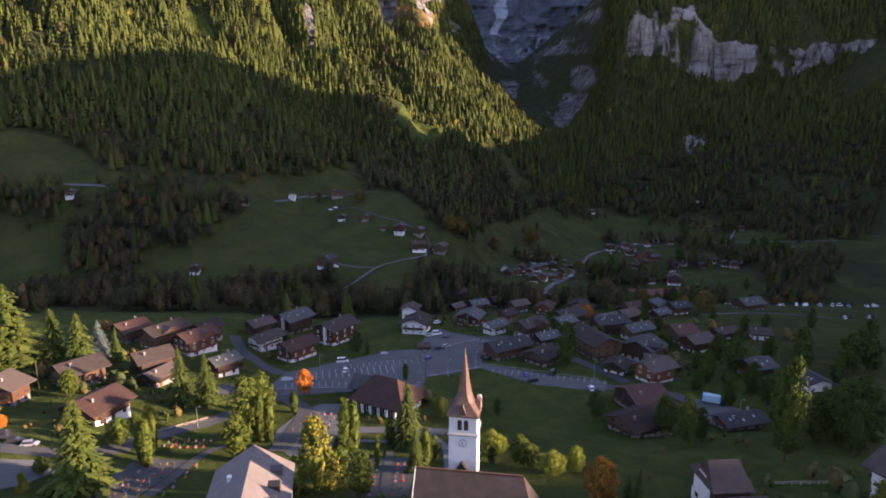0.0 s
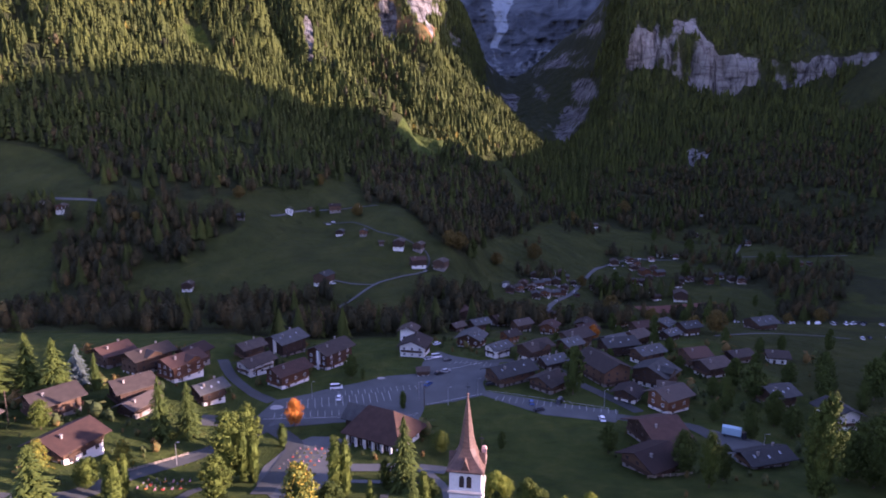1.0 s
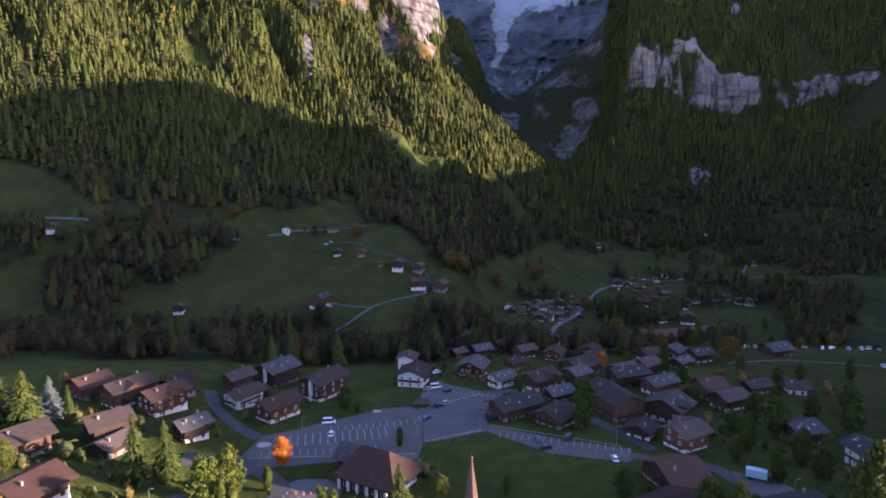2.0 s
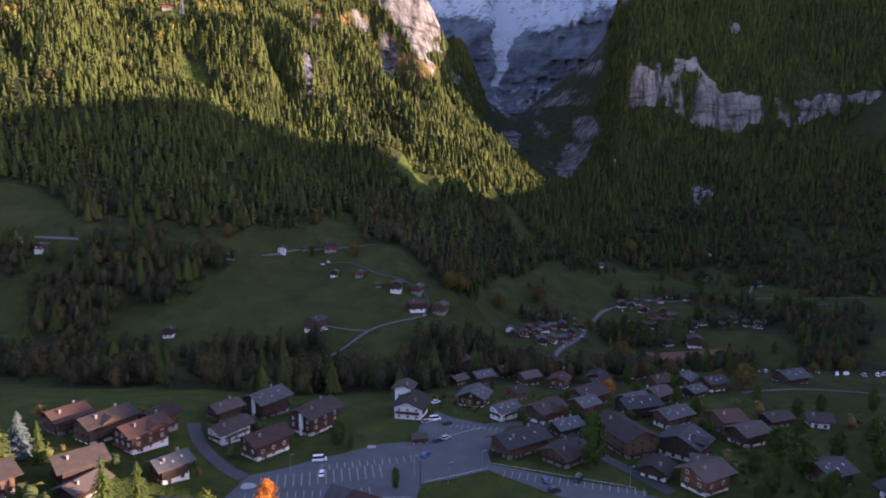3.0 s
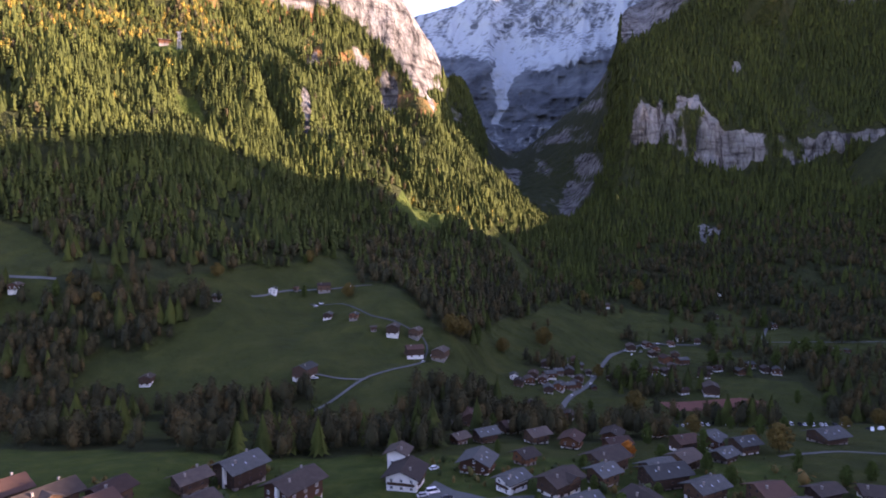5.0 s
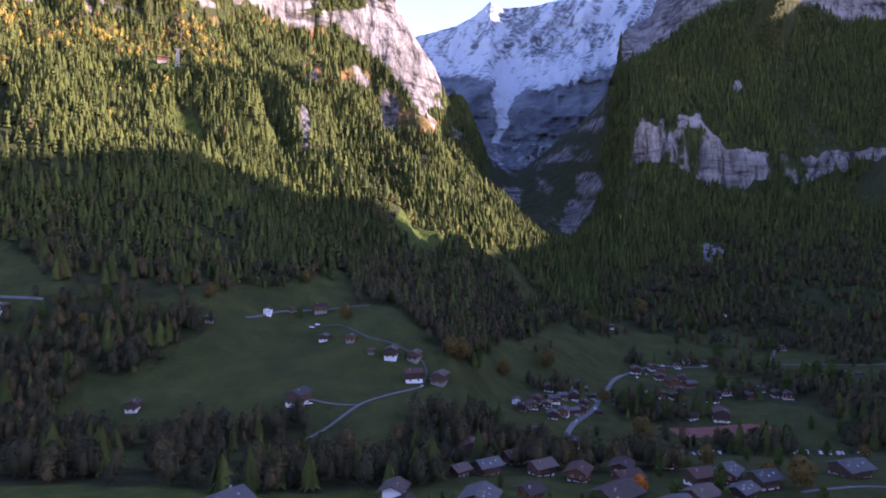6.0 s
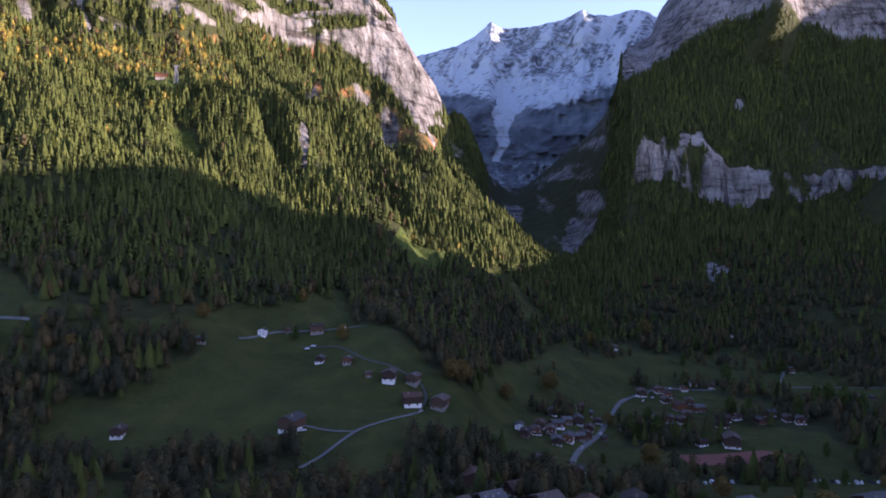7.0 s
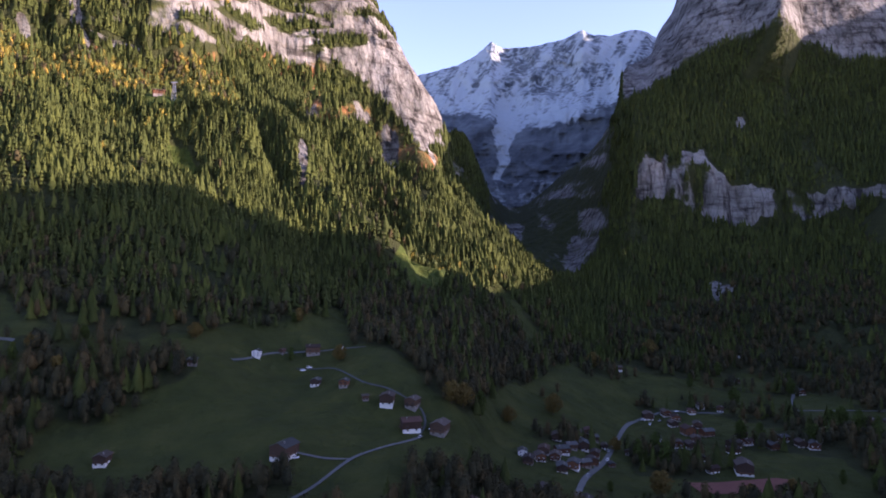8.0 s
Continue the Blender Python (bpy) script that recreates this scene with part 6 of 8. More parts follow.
house("farmhouse", "dark timber farmhouse with a brown gable roof", 64, 508, 95, 13.8, 11.4, 8.6, BROWN_TILES, DARK_TIMBER, base_height=1.3, rows=1, chimneys=1, balcony=True, far=True, overhang=0.8, group="farmhouses across the valley", base_wall=MASONRY)
house("farmhouse", "dark timber farmhouse with a grey slab roof", 85, 565, 85, 10.3, 8.5, 6.5, GREY_TILES, DARK_TIMBER, base_height=1.3, rows=1, chimneys=1, balcony=True, far=True, overhang=0.8, group="farmhouses across the valley")
house("farmhouse", "dark timber farmhouse with a brown gable roof", 218, 901, 15, 10.3, 8.5, 6.5, BROWN_TILES, DARK_TIMBER, base_height=1.3, rows=1, chimneys=1, balcony=True, far=True, overhang=0.8, group="farmhouses across the valley")
house("farmhouse", "dark timber farmhouse with a brown gable roof", 212, 767, 85, 12.6, 10.4, 7.9, BROWN_TILES, DARK_TIMBER, base_height=1.3, rows=1, chimneys=1, balcony=True, far=True, overhang=0.8, group="farmhouses across the valley")
house("farmhouse", "brown timber farmhouse with a brown gable roof", 234, 777, 95, 11.5, 9.5, 7.2, BROWN_TILES, TIMBER, base_height=1.3, rows=1, chimneys=1, balcony=True, far=True, overhang=0.8, group="farmhouses across the valley")
house("farmhouse", "dark timber farmhouse with a brown gable roof", 228, 740, 95, 10.3, 8.5, 6.5, BROWN_TILES, DARK_TIMBER, base_height=1.3, rows=1, chimneys=1, balcony=True, far=True, overhang=0.8, group="farmhouses across the valley")
house("farmhouse", "brown timber farmhouse with a red-brown tiled roof", 231, 709, 95, 13.8, 11.4, 8.6, RED_TILES, TIMBER, base_height=1.3, rows=1, chimneys=1, balcony=True, far=True, overhang=0.8, group="farmhouses across the valley", base_wall=MASONRY)
house("farmhouse", "brown timber farmhouse with a red-brown tiled roof", 264, 784, 95, 9.2, 7.6, 5.8, RED_TILES, TIMBER, base_height=1.3, rows=1, chimneys=1, balcony=False, far=True, overhang=0.8, group="farmhouses across the valley")
house("farmhouse", "dark timber farmhouse with a red-brown tiled roof", 297, 790, 70, 9.2, 7.6, 5.8, RED_TILES, DARK_TIMBER, base_height=1.3, rows=1, chimneys=1, balcony=False, far=True, overhang=0.8, group="farmhouses across the valley")
house("barn", "small brown timber hay barn with a grey slab roof", 133, 612, 95, 6.9, 5.7, 4.3, GREY_TILES, TIMBER, base_height=1.2, rows=1, chimneys=0, balcony=False, far=True, overhang=0.8, group="farmhouses across the valley", base_wall=MASONRY)
house("farmhouse", "brown timber farmhouse with a brown gable roof", 158, 650, 70, 9.2, 7.6, 5.8, BROWN_TILES, TIMBER, base_height=1.3, rows=1, chimneys=1, balcony=False, far=True, overhang=0.8, group="farmhouses across the valley")
house("farmhouse", "dark timber farmhouse with a grey slab roof", 196, 622, 70, 10.3, 8.5, 6.5, GREY_TILES, DARK_TIMBER, base_height=1.3, rows=1, chimneys=1, balcony=True, far=True, overhang=0.8, group="farmhouses across the valley", base_wall=MASONRY)
house("farmhouse", "dark timber farmhouse with a brown gable roof", 217, 668, 95, 10.3, 8.5, 6.5, BROWN_TILES, DARK_TIMBER, base_height=1.3, rows=1, chimneys=1, balcony=True, far=True, overhang=0.8, group="farmhouses across the valley")
house("farmhouse", "dark timber farmhouse with a brown gable roof", 251, 659, 15, 11.5, 9.5, 7.2, BROWN_TILES, DARK_TIMBER, base_height=1.3, rows=1, chimneys=1, balcony=True, far=True, overhang=0.8, group="farmhouses across the valley")
house("farmhouse", "brown timber farmhouse with a red-brown tiled roof", 265, 664, 15, 9.2, 7.6, 5.8, RED_TILES, TIMBER, base_height=1.3, rows=1, chimneys=1, balcony=False, far=True, overhang=0.8, group="farmhouses across the valley")
house("farmhouse", "brown timber farmhouse with a grey slab roof", 280, 651, 95, 10.3, 8.5, 6.5, GREY_TILES, TIMBER, base_height=1.3, rows=1, chimneys=1, balcony=True, far=True, overhang=0.8, group="farmhouses across the valley", base_wall=MASONRY)
house("farmhouse", "dark timber farmhouse with a brown gable roof", 307, 656, 85, 10.3, 8.5, 6.5, BROWN_TILES, DARK_TIMBER, base_height=1.3, rows=1, chimneys=1, balcony=True, far=True, overhang=0.8, group="farmhouses across the valley")
house("farmhouse", "brown timber farmhouse with a grey slab roof", 314, 649, 70, 11.5, 9.5, 7.2, GREY_TILES, TIMBER, base_height=1.3, rows=1, chimneys=1, balcony=True, far=True, overhang=0.8, group="farmhouses across the valley")
house("farmhouse", "brown timber farmhouse with a grey slab roof", 406, 829, 85, 10.3, 8.5, 6.5, GREY_TILES, TIMBER, base_height=1.3, rows=1, chimneys=1, balcony=True, far=True, overhang=0.8, group="farmhouses across the valley")
house("barn", "small dark timber hay barn with a grey slab roof", 475, 860, 75, 6.9, 5.7, 4.3, GREY_TILES, DARK_TIMBER, base_height=1.2, rows=1, chimneys=0, balcony=False, far=True, overhang=0.8, group="farmhouses across the valley")
house("farmhouse", "brown timber farmhouse with a brown gable roof", 410, 716, 15, 10.3, 8.5, 6.5, BROWN_TILES, TIMBER, base_height=1.3, rows=1, chimneys=1, balcony=True, far=True, overhang=0.8, group="farmhouses across the valley", base_wall=MASONRY)
house("barn", "small dark timber hay barn with a grey slab roof", 426, 719, 95, 6.9, 5.7, 4.3, GREY_TILES, DARK_TIMBER, base_height=1.2, rows=1, chimneys=0, balcony=False, far=True, overhang=0.8, group="farmhouses across the valley", base_wall=MASONRY)
house("farmhouse", "dark timber farmhouse with a red-brown tiled roof", 209, 604, 15, 9.2, 7.6, 5.8, RED_TILES, DARK_TIMBER, base_height=1.3, rows=1, chimneys=1, balcony=False, far=True, overhang=0.8, group="farmhouses across the valley")
house("farmhouse", "dark timber farmhouse with a brown gable roof", 231, 600, 75, 16.1, 13.3, 10.1, BROWN_TILES, DARK_TIMBER, base_height=1.3, rows=1, chimneys=1, balcony=True, far=True, overhang=0.8, group="farmhouses across the valley")
house("farmhouse", "white plastered farmhouse with a red-brown tiled roof", 398, 962, 85, 9.2, 7.6, 5.8, RED_TILES, PLASTER, base_height=1.3, rows=1, chimneys=1, balcony=False, far=True, overhang=0.8, group="farmhouses across the valley")
house("farmhouse", "brown timber farmhouse with a brown gable roof", 364, 894, 85, 8.0, 6.6, 5.0, BROWN_TILES, TIMBER, base_height=1.3, rows=1, chimneys=1, balcony=False, far=True, overhang=0.8, group="farmhouses across the valley", base_wall=MASONRY)
house("farmhouse", "brown timber farmhouse with a brown gable roof", 209, 674, 75, 10.3, 8.5, 6.5, BROWN_TILES, TIMBER, base_height=1.3, rows=1, chimneys=1, balcony=True, far=True, overhang=0.8, group="farmhouses across the valley")
house("farmhouse", "dark timber farmhouse with a grey slab roof", 211, 632, 75, 9.2, 7.6, 5.8, GREY_TILES, DARK_TIMBER, base_height=1.3, rows=1, chimneys=1, balcony=False, far=True, overhang=0.8, group="farmhouses across the valley")
house("farmhouse", "brown timber farmhouse with a grey slab roof", 132, 670, 15, 9.2, 7.6, 5.8, GREY_TILES, TIMBER, base_height=1.3, rows=1, chimneys=1, balcony=False, far=True, overhang=0.8, group="farmhouses across the valley", base_wall=MASONRY)
house("farmhouse", "dark timber farmhouse with a red-brown tiled roof", 16, 441, 95, 13.8, 11.4, 8.6, RED_TILES, DARK_TIMBER, base_height=1.3, rows=1, chimneys=1, balcony=True, far=True, overhang=0.8, group="farmhouses across the valley", base_wall=MASONRY)
house("farmhouse", "dark timber farmhouse with a red-brown tiled roof", 27, 465, 85, 10.3, 8.5, 6.5, RED_TILES, DARK_TIMBER, base_height=1.3, rows=1, chimneys=1, balcony=True, far=True, overhang=0.8, group="farmhouses across the valley")
house("farmhouse", "dark timber farmhouse with a red-brown tiled roof", 177, 680, 15, 9.2, 7.6, 5.8, RED_TILES, DARK_TIMBER, base_height=1.3, rows=1, chimneys=1, balcony=False, far=True, overhang=0.8, group="farmhouses across the valley", base_wall=MASONRY)
house("farmhouse", "dark timber farmhouse with a brown gable roof in the hamlet", 96, 647, 80, 11, 9.2, 6.8, BROWN_TILES, DARK_TIMBER, base_height=1.3, rows=1, chimneys=1, balcony=True, far=True, overhang=0.8, group="farmhouses across the valley")
house("farmhouse", "dark timber farmhouse with a grey slab roof in the hamlet", 104, 628, 15, 10, 8.4, 6.2, GREY_TILES, DARK_TIMBER, base_height=1.3, rows=1, chimneys=1, balcony=True, far=True, overhang=0.8, group="farmhouses across the valley", base_wall=MASONRY)
house("farmhouse", "brown timber farmhouse with a brown gable roof in the hamlet", 117, 667, 75, 11, 9.2, 6.8, BROWN_TILES, TIMBER, base_height=1.3, rows=1, chimneys=1, balcony=True, far=True, overhang=0.8, group="farmhouses across the valley")
house("farmhouse", "dark timber farmhouse with a red-brown tiled roof in the hamlet", 131, 683, 85, 10, 8.4, 6.2, RED_TILES, DARK_TIMBER, base_height=1.3, rows=1, chimneys=1, balcony=True, far=True, overhang=0.8, group="farmhouses across the valley")
house("farmhouse", "brown timber farmhouse with a brown gable roof in the hamlet", 124, 629, 70, 10, 8.4, 6.2, BROWN_TILES, TIMBER, base_height=1.3, rows=1, chimneys=1, balcony=True, far=True, overhang=0.8, group="farmhouses across the valley", base_wall=MASONRY)
house("farmhouse", "dark timber farmhouse with a red-brown tiled roof in the hamlet", 78, 602, 75, 11, 9.2, 6.8, RED_TILES, DARK_TIMBER, base_height=1.3, rows=1, chimneys=1, balcony=True, far=True, overhang=0.8, group="farmhouses across the valley")
house("farmhouse", "brown timber farmhouse with a grey slab roof in the hamlet", 107, 592, 20, 10, 8.4, 6.2, GREY_TILES, TIMBER, base_height=1.3, rows=1, chimneys=1, balcony=True, far=True, overhang=0.8, group="farmhouses across the valley", base_wall=MASONRY)
house("farmhouse", "brown timber farmhouse with a red-brown tiled roof in the hamlet", 238, 760, 85, 11, 9.2, 6.8, RED_TILES, TIMBER, base_height=1.3, rows=1, chimneys=1, balcony=True, far=True, overhang=0.8, group="farmhouses across the valley")
house("farmhouse", "dark timber farmhouse with a brown gable roof in the hamlet", 248, 729, 75, 11, 9.2, 6.8, BROWN_TILES, DARK_TIMBER, base_height=1.3, rows=1, chimneys=1, balcony=True, far=True, overhang=0.8, group="farmhouses across the valley")
house("farmhouse", "brown timber farmhouse with a grey slab roof in the hamlet", 244, 698, 15, 12, 10.1, 7.4, GREY_TILES, TIMBER, base_height=1.3, rows=1, chimneys=1, balcony=True, far=True, overhang=0.8, group="farmhouses across the valley", base_wall=MASONRY)
house("farmhouse", "dark timber farmhouse with a brown gable roof in the hamlet", 228, 684, 80, 10, 8.4, 6.2, BROWN_TILES, DARK_TIMBER, base_height=1.3, rows=1, chimneys=1, balcony=True, far=True, overhang=0.8, group="farmhouses across the valley", base_wall=MASONRY)
house("farmhouse", "white plastered farmhouse with a grey slab roof in the hamlet", 196, 690, 70, 9, 7.6, 5.6, GREY_TILES, PLASTER, base_height=1.3, rows=1, chimneys=1, balcony=False, far=True, overhang=0.8, group="farmhouses across the valley")
house("farmhouse", "brown timber farmhouse with a brown gable roof in the hamlet", 192, 645, 20, 11, 9.2, 6.8, BROWN_TILES, TIMBER, base_height=1.3, rows=1, chimneys=1, balcony=True, far=True, overhang=0.8, group="farmhouses across the valley", base_wall=MASONRY)
house("farmhouse", "white plastered farmhouse with a brown gable roof in the hamlet", 280, 800, 85, 10, 8.4, 6.2, BROWN_TILES, PLASTER, base_height=1.3, rows=1, chimneys=1, balcony=False, far=True, overhang=0.8, group="farmhouses across the valley")
house("farmhouse", "dark timber farmhouse with a red-brown tiled roof in the hamlet", 271, 687, 75, 11, 9.2, 6.8, RED_TILES, DARK_TIMBER, base_height=1.3, rows=1, chimneys=1, balcony=True, far=True, overhang=0.8, group="farmhouses across the valley")
house("farmhouse", "brown timber farmhouse with a grey slab roof in the hamlet", 299, 672, 20, 11, 9.2, 6.8, GREY_TILES, TIMBER, base_height=1.3, rows=1, chimneys=1, balcony=True, far=True, overhang=0.8, group="farmhouses across the valley")
house("farmhouse", "white plastered farmhouse with a brown gable roof in the hamlet", 328, 668, 80, 9, 7.6, 5.6, BROWN_TILES, PLASTER, base_height=1.3, rows=1, chimneys=1, balcony=False, far=True, overhang=0.8, group="farmhouses across the valley")
house("farmhouse", "dark timber farmhouse with a red-brown tiled roof in the hamlet", 244, 645, 10, 10, 8.4, 6.2, RED_TILES, DARK_TIMBER, base_height=1.3, rows=1, chimneys=1, balcony=True, far=True, overhang=0.8, group="farmhouses across the valley")
house("farmhouse", "white plastered farmhouse with a grey slab roof in the hamlet", 60, 590, 85, 9, 7.6, 5.6, GREY_TILES, PLASTER, base_height=1.3, rows=1, chimneys=1, balcony=False, far=True, overhang=0.8, group="farmhouses across the valley")

house("cable_car_station", "small cable car station with a red-brown roof on a grassy shelf", -396, 962, 20, 18.0, 10.0, 8.5, RED_TILES, TIMBER, rows=1, base_wall=MASONRY, base_height=1.5, far=True)


def cable_pylon(x, y, high):
    """A lattice mast with four leaning legs, braces and a crossarm."""
    thing = tagged(new("cable_car_pylon"), "grey steel lattice pylon beside the cable car station", "pylon")
    thing.matrix_basis = pose(x, y, ground(x, y) - 0.5)

    def bar(a, b, t):
        a, b = Vector(a), Vector(b)
        way = (b - a).normalized()
        u = way.orthogonal().normalized() * t
        v = way.cross(u)
        return Form().loft([[tuple(p + u), tuple(p + v), tuple(p - u), tuple(p - v)] for p in (a, b)])

    corners = ((-1, -1), (1, -1), (1, 1), (-1, 1))
    at = lambda c, f: (c[0] * (2.4 - 1.5 * f), c[1] * (2.4 - 1.5 * f), high * f)
    for c in corners:
        part("leg", bar(at(c, 0), at(c, 1), 0.22).mesh("leg", ZINC), thing)
    for k in range(5):
        for j in range(4):
            a, b = corners[j], corners[(j + 1) % 4]
            part("brace", bar(at(a, k / 5), at(b, (k + 1) / 5), 0.12).mesh("brace", ZINC), thing)
    part("crossarm", Form().box(-4.5, 4.5, -0.5, 0.5, high - 0.5, high + 0.4).mesh("crossarm", ZINC), thing)
    return thing


cable_pylon(-373, 957, 25)

# ---- church, parish hall, near house ----
def square(half, z, cx=0.0, cy=0.0):
    return [(cx - half, cy - half, z), (cx + half, cy - half, z), (cx + half, cy + half, z), (cx - half, cy + half, z)]


def church():
    thing = tagged(new("church"), "white village church with a clock tower and copper spire", "church")
    base = 22.0
    thing.matrix_basis = pose(4.2, 111.5, base, 0, 0, -9)
    # tower
    tower = part("tower", Form().loft([square(2.75, -3), square(2.72, 22.2)]).loft([square(2.66, 22.2), square(2.66, 26.2)]).mesh("tower", PLASTER), thing, label="white plastered tower")
    part("cornice", Form().loft([square(2.74, 21.95), square(2.98, 22.1), square(2.98, 22.35), square(2.7, 22.6)]).mesh("cornice", STONE), tower, label="grey stone cornice")
    part("plinth", Form().loft([square(2.9, -3), square(2.9, 1.2), square(2.76, 1.4)]).mesh("plinth", STONE), tower)
    for k in range(4):
        turn = pose(0, 0, 0, 0, 0, 90 * k)
        for s in (-0.62, 0.62):
            arch = Form()
            ring = [(-0.42, 23.2), (0.42, 23.2), (0.42, 24.9)] + [(0.42 * math.cos(w), 24.9 + 0.42 * math.sin(w)) for w in (0.5, 1.05, 1.57, 2.1, 2.64)] + [(-0.42, 24.9)]
            arch.loft([[(s + x, -2.69, z) for x, z in ring], [(s + x, -2.60, z) for x, z in ring]])
            louvre = part("belfry_window", arch.mesh("belfry_window", IRON), tower, turn, "dark arched belfry opening")
            slats = Form()
            for j in range(6):
                slats.box(s - 0.38, s + 0.38, -2.74, -2.69, 23.3 + 0.28 * j, 23.42 + 0.28 * j)
            part("slats", slats.mesh("slats", DARK_TIMBER), louvre)
        ticks = Form()
        for j in range(12):
            w = j * math.pi / 6
            x, z = 0.72 * math.sin(w), 20.55 + 0.72 * math.cos(w)
            ticks.box(x - 0.09, x + 0.09, -2.80, -2.755, z - 0.09, z + 0.09)
        dial = part("clock_dial", ticks.mesh("clock_dial", IRON), tower, turn, "ring of dark hour marks")
        part("clock_pointer", Form().box(-0.05, 0.05, -2.84, -2.80, 19.95, 20.6).mesh("clock_pointer", IRON), dial)
        part("clock_pointer", Form().box(-0.06, 0.06, -2.83, -2.79, 20.5, 21.0).mesh("clock_pointer", IRON), dial, pose(0, 0, 20.55) @ pose(0, 0, 0, 0, -25, 0) @ pose(0, 0, -20.55))
    # spire: flared square skirt that turns into an eight-sided needle
    def ring(half, z, corner):
        pts = []
        for k in range(4):
            w = k * math.pi / 2 - math.pi / 2
            for side in (-1, 1):
                x, y = half, side * half * corner
                pts.append((x * math.cos(w) - y * math.sin(w), x * math.sin(w) + y * math.cos(w), z))
        return pts
    needle = Form().loft([ring(3.15, 26.00, 0.97), ring(3.15, 26.25, 0.97), ring(2.45, 27.14, 0.88), ring(1.78, 28.33, 0.65), ring(1.4, 29.44, 0.47), ring(1.05, 31.31, 0.41), ring(0.74, 33.60, 0.41), ring(0.38, 36.24, 0.41), ring(0.08, 38.45, 0.41)])
    spire = part("spire", needle.mesh("spire", COPPER), thing, label="slender weathered copper spire")
    part("ball", Form().loft([ring(0.06, 38.3, 0.41), ring(0.2, 38.45, 0.41), ring(0.2, 38.6, 0.41), ring(0.05, 38.8, 0.41)]).mesh("ball", COPPER), spire)
    part("finial", Form().rod((0, 0, 38.7), (0, 0, 40.6), 0.045, 0.02, 5).box(-0.35, 0.35, -0.03, 0.03, 39.8, 39.9).mesh("finial", IRON), spire)
    for k in range(4):
        gable = Form()
        for s in (-1, 1):
            gable.add([(0, -3.05, 28.3), (s * 0.75, -3.05, 26.3), (s * 0.6, -3.05, 26.3), (0, -3.05, 27.9), (0, -1.9, 28.3), (s * 0.75, -2.6, 26.3)], [(0, 1, 5, 4), (0, 3, 2, 1)])
        gable.add([(-0.65, -3.0, 26.3), (0.65, -3.0, 26.3), (0, -3.0, 28.1)], [(0, 1, 2)])
        part("gablet", gable.mesh("gablet", COPPER), spire, pose(0, 0, 0, 0, 0, 90 * k))
    stair = part("corner_pinnacle", Form().loft([square(0.36, 25.6, 2.75, 1.2), square(0.36, 28.2, 2.75, 1.2), square(0.44, 28.25, 2.75, 1.2), square(0.44, 28.55, 2.75, 1.2), square(0.25, 28.9, 2.75, 1.2)]).mesh("corner_pinnacle", PINK), tower, label="narrow rosy chimney at the tower's corner")
    part("cross", Form().rod((2.3, 1.2, 27.5), (2.3, 1.2, 31.2), 0.06, 0.05, 5).box(1.8, 2.8, 1.15, 1.25, 30.2, 30.35).mesh("cross", IRON), stair)
    # nave, in front of the tower
    nx0, nx1, ny, half = -8.0, 15.0, -8.5, 6.6
    nave = part("nave", Form().box(nx0 + 0.4, nx1 - 0.4, ny - half + 0.7, ny + half - 0.7, -3, 9.5).mesh("nave", PLASTER), thing, label="white plastered nave")
    ridge, eave, thick = 18.2, 9.8, 0.35
    f = Form()
    for s in (-1, 1):
        top = [(nx0, ny, ridge), (nx1 - 3.2, ny, ridge), (nx1, ny + s * half, eave), (nx0, ny + s * half, eave)]
        f.add(top + [(x, y, z - thick) for x, y, z in top], [(0, 1, 2, 3) if s < 0 else (3, 2, 1, 0), (2, 3, 7, 6), (0, 4, 7, 3), (4, 5, 6, 7)])
    f.add([(nx1 - 3.2, ny, ridge), (nx1, ny - half, eave), (nx1, ny + half, eave), (nx1, ny - half, eave - thick), (nx1, ny + half, eave - thick)], [(0, 1, 2), (1, 3, 4, 2)])
    roof = part("roof", f.mesh("roof", BROWN_TILES), thing, label="dark brown tiled hipped roof")
    part("ridge_cap", Form().box(nx0, nx1 - 3.2, ny - 0.18, ny + 0.18, ridge - 0.1, ridge + 0.12).mesh("ridge_cap", DARK_TIMBER), roof)
    part("verge_board", Form().add([(nx0 - 0.12, ny, ridge + 0.15), (nx0 - 0.12, ny - half, eave + 0.15), (nx0 - 0.12, ny - half, eave - 0.45), (nx0 - 0.12, ny, ridge - 0.45), (nx0, ny, ridge + 0.15), (nx0, ny - half, eave + 0.15), (nx0, ny - half, eave - 0.45), (nx0, ny, ridge - 0.45)], [(0, 1, 2, 3), (4, 7, 6, 5), (0, 4, 5, 1), (3, 2, 6, 7)]).mesh("verge_board", WHITE_WOOD), roof)
    gable_wall = Form().add([(nx0 + 0.4, ny - half + 0.7, 9.4), (nx0 + 0.4, ny + half - 0.7, 9.4), (nx0 + 0.4, ny, 17.4), (nx0 + 0.9, ny - half + 0.7, 9.4), (nx0 + 0.9, ny + half - 0.7, 9.4), (nx0 + 0.9, ny, 17.4)], [(0, 2, 1), (3, 4, 5), (0, 3, 5, 2), (1, 2, 5, 4)])
    part("gable_wall", gable_wall.mesh("gable_wall", PLASTER), nave)
    dormer = Form().add([(-1.3, -3.9, 15.2), (1.3, -3.9, 15.2), (0, -3.9, 17.0), (-1.3, -2.7, 15.2), (1.3, -2.7, 15.2), (0, -2.7, 17.0)], [(0, 1, 2), (0, 2, 5, 3), (1, 4, 5, 2)])
    part("roof_gablet", dormer.mesh("roof_gablet", IRON), roof)
    for k in range(4):
        for s in (-1, 1):
            window(nave, pose(nx0 + 4 + 5.0 * k, ny + s * (half - 0.65), 5.0, 0, 0, 0 if s < 0 else 180), 1.3, 3.6)
    return thing


church()


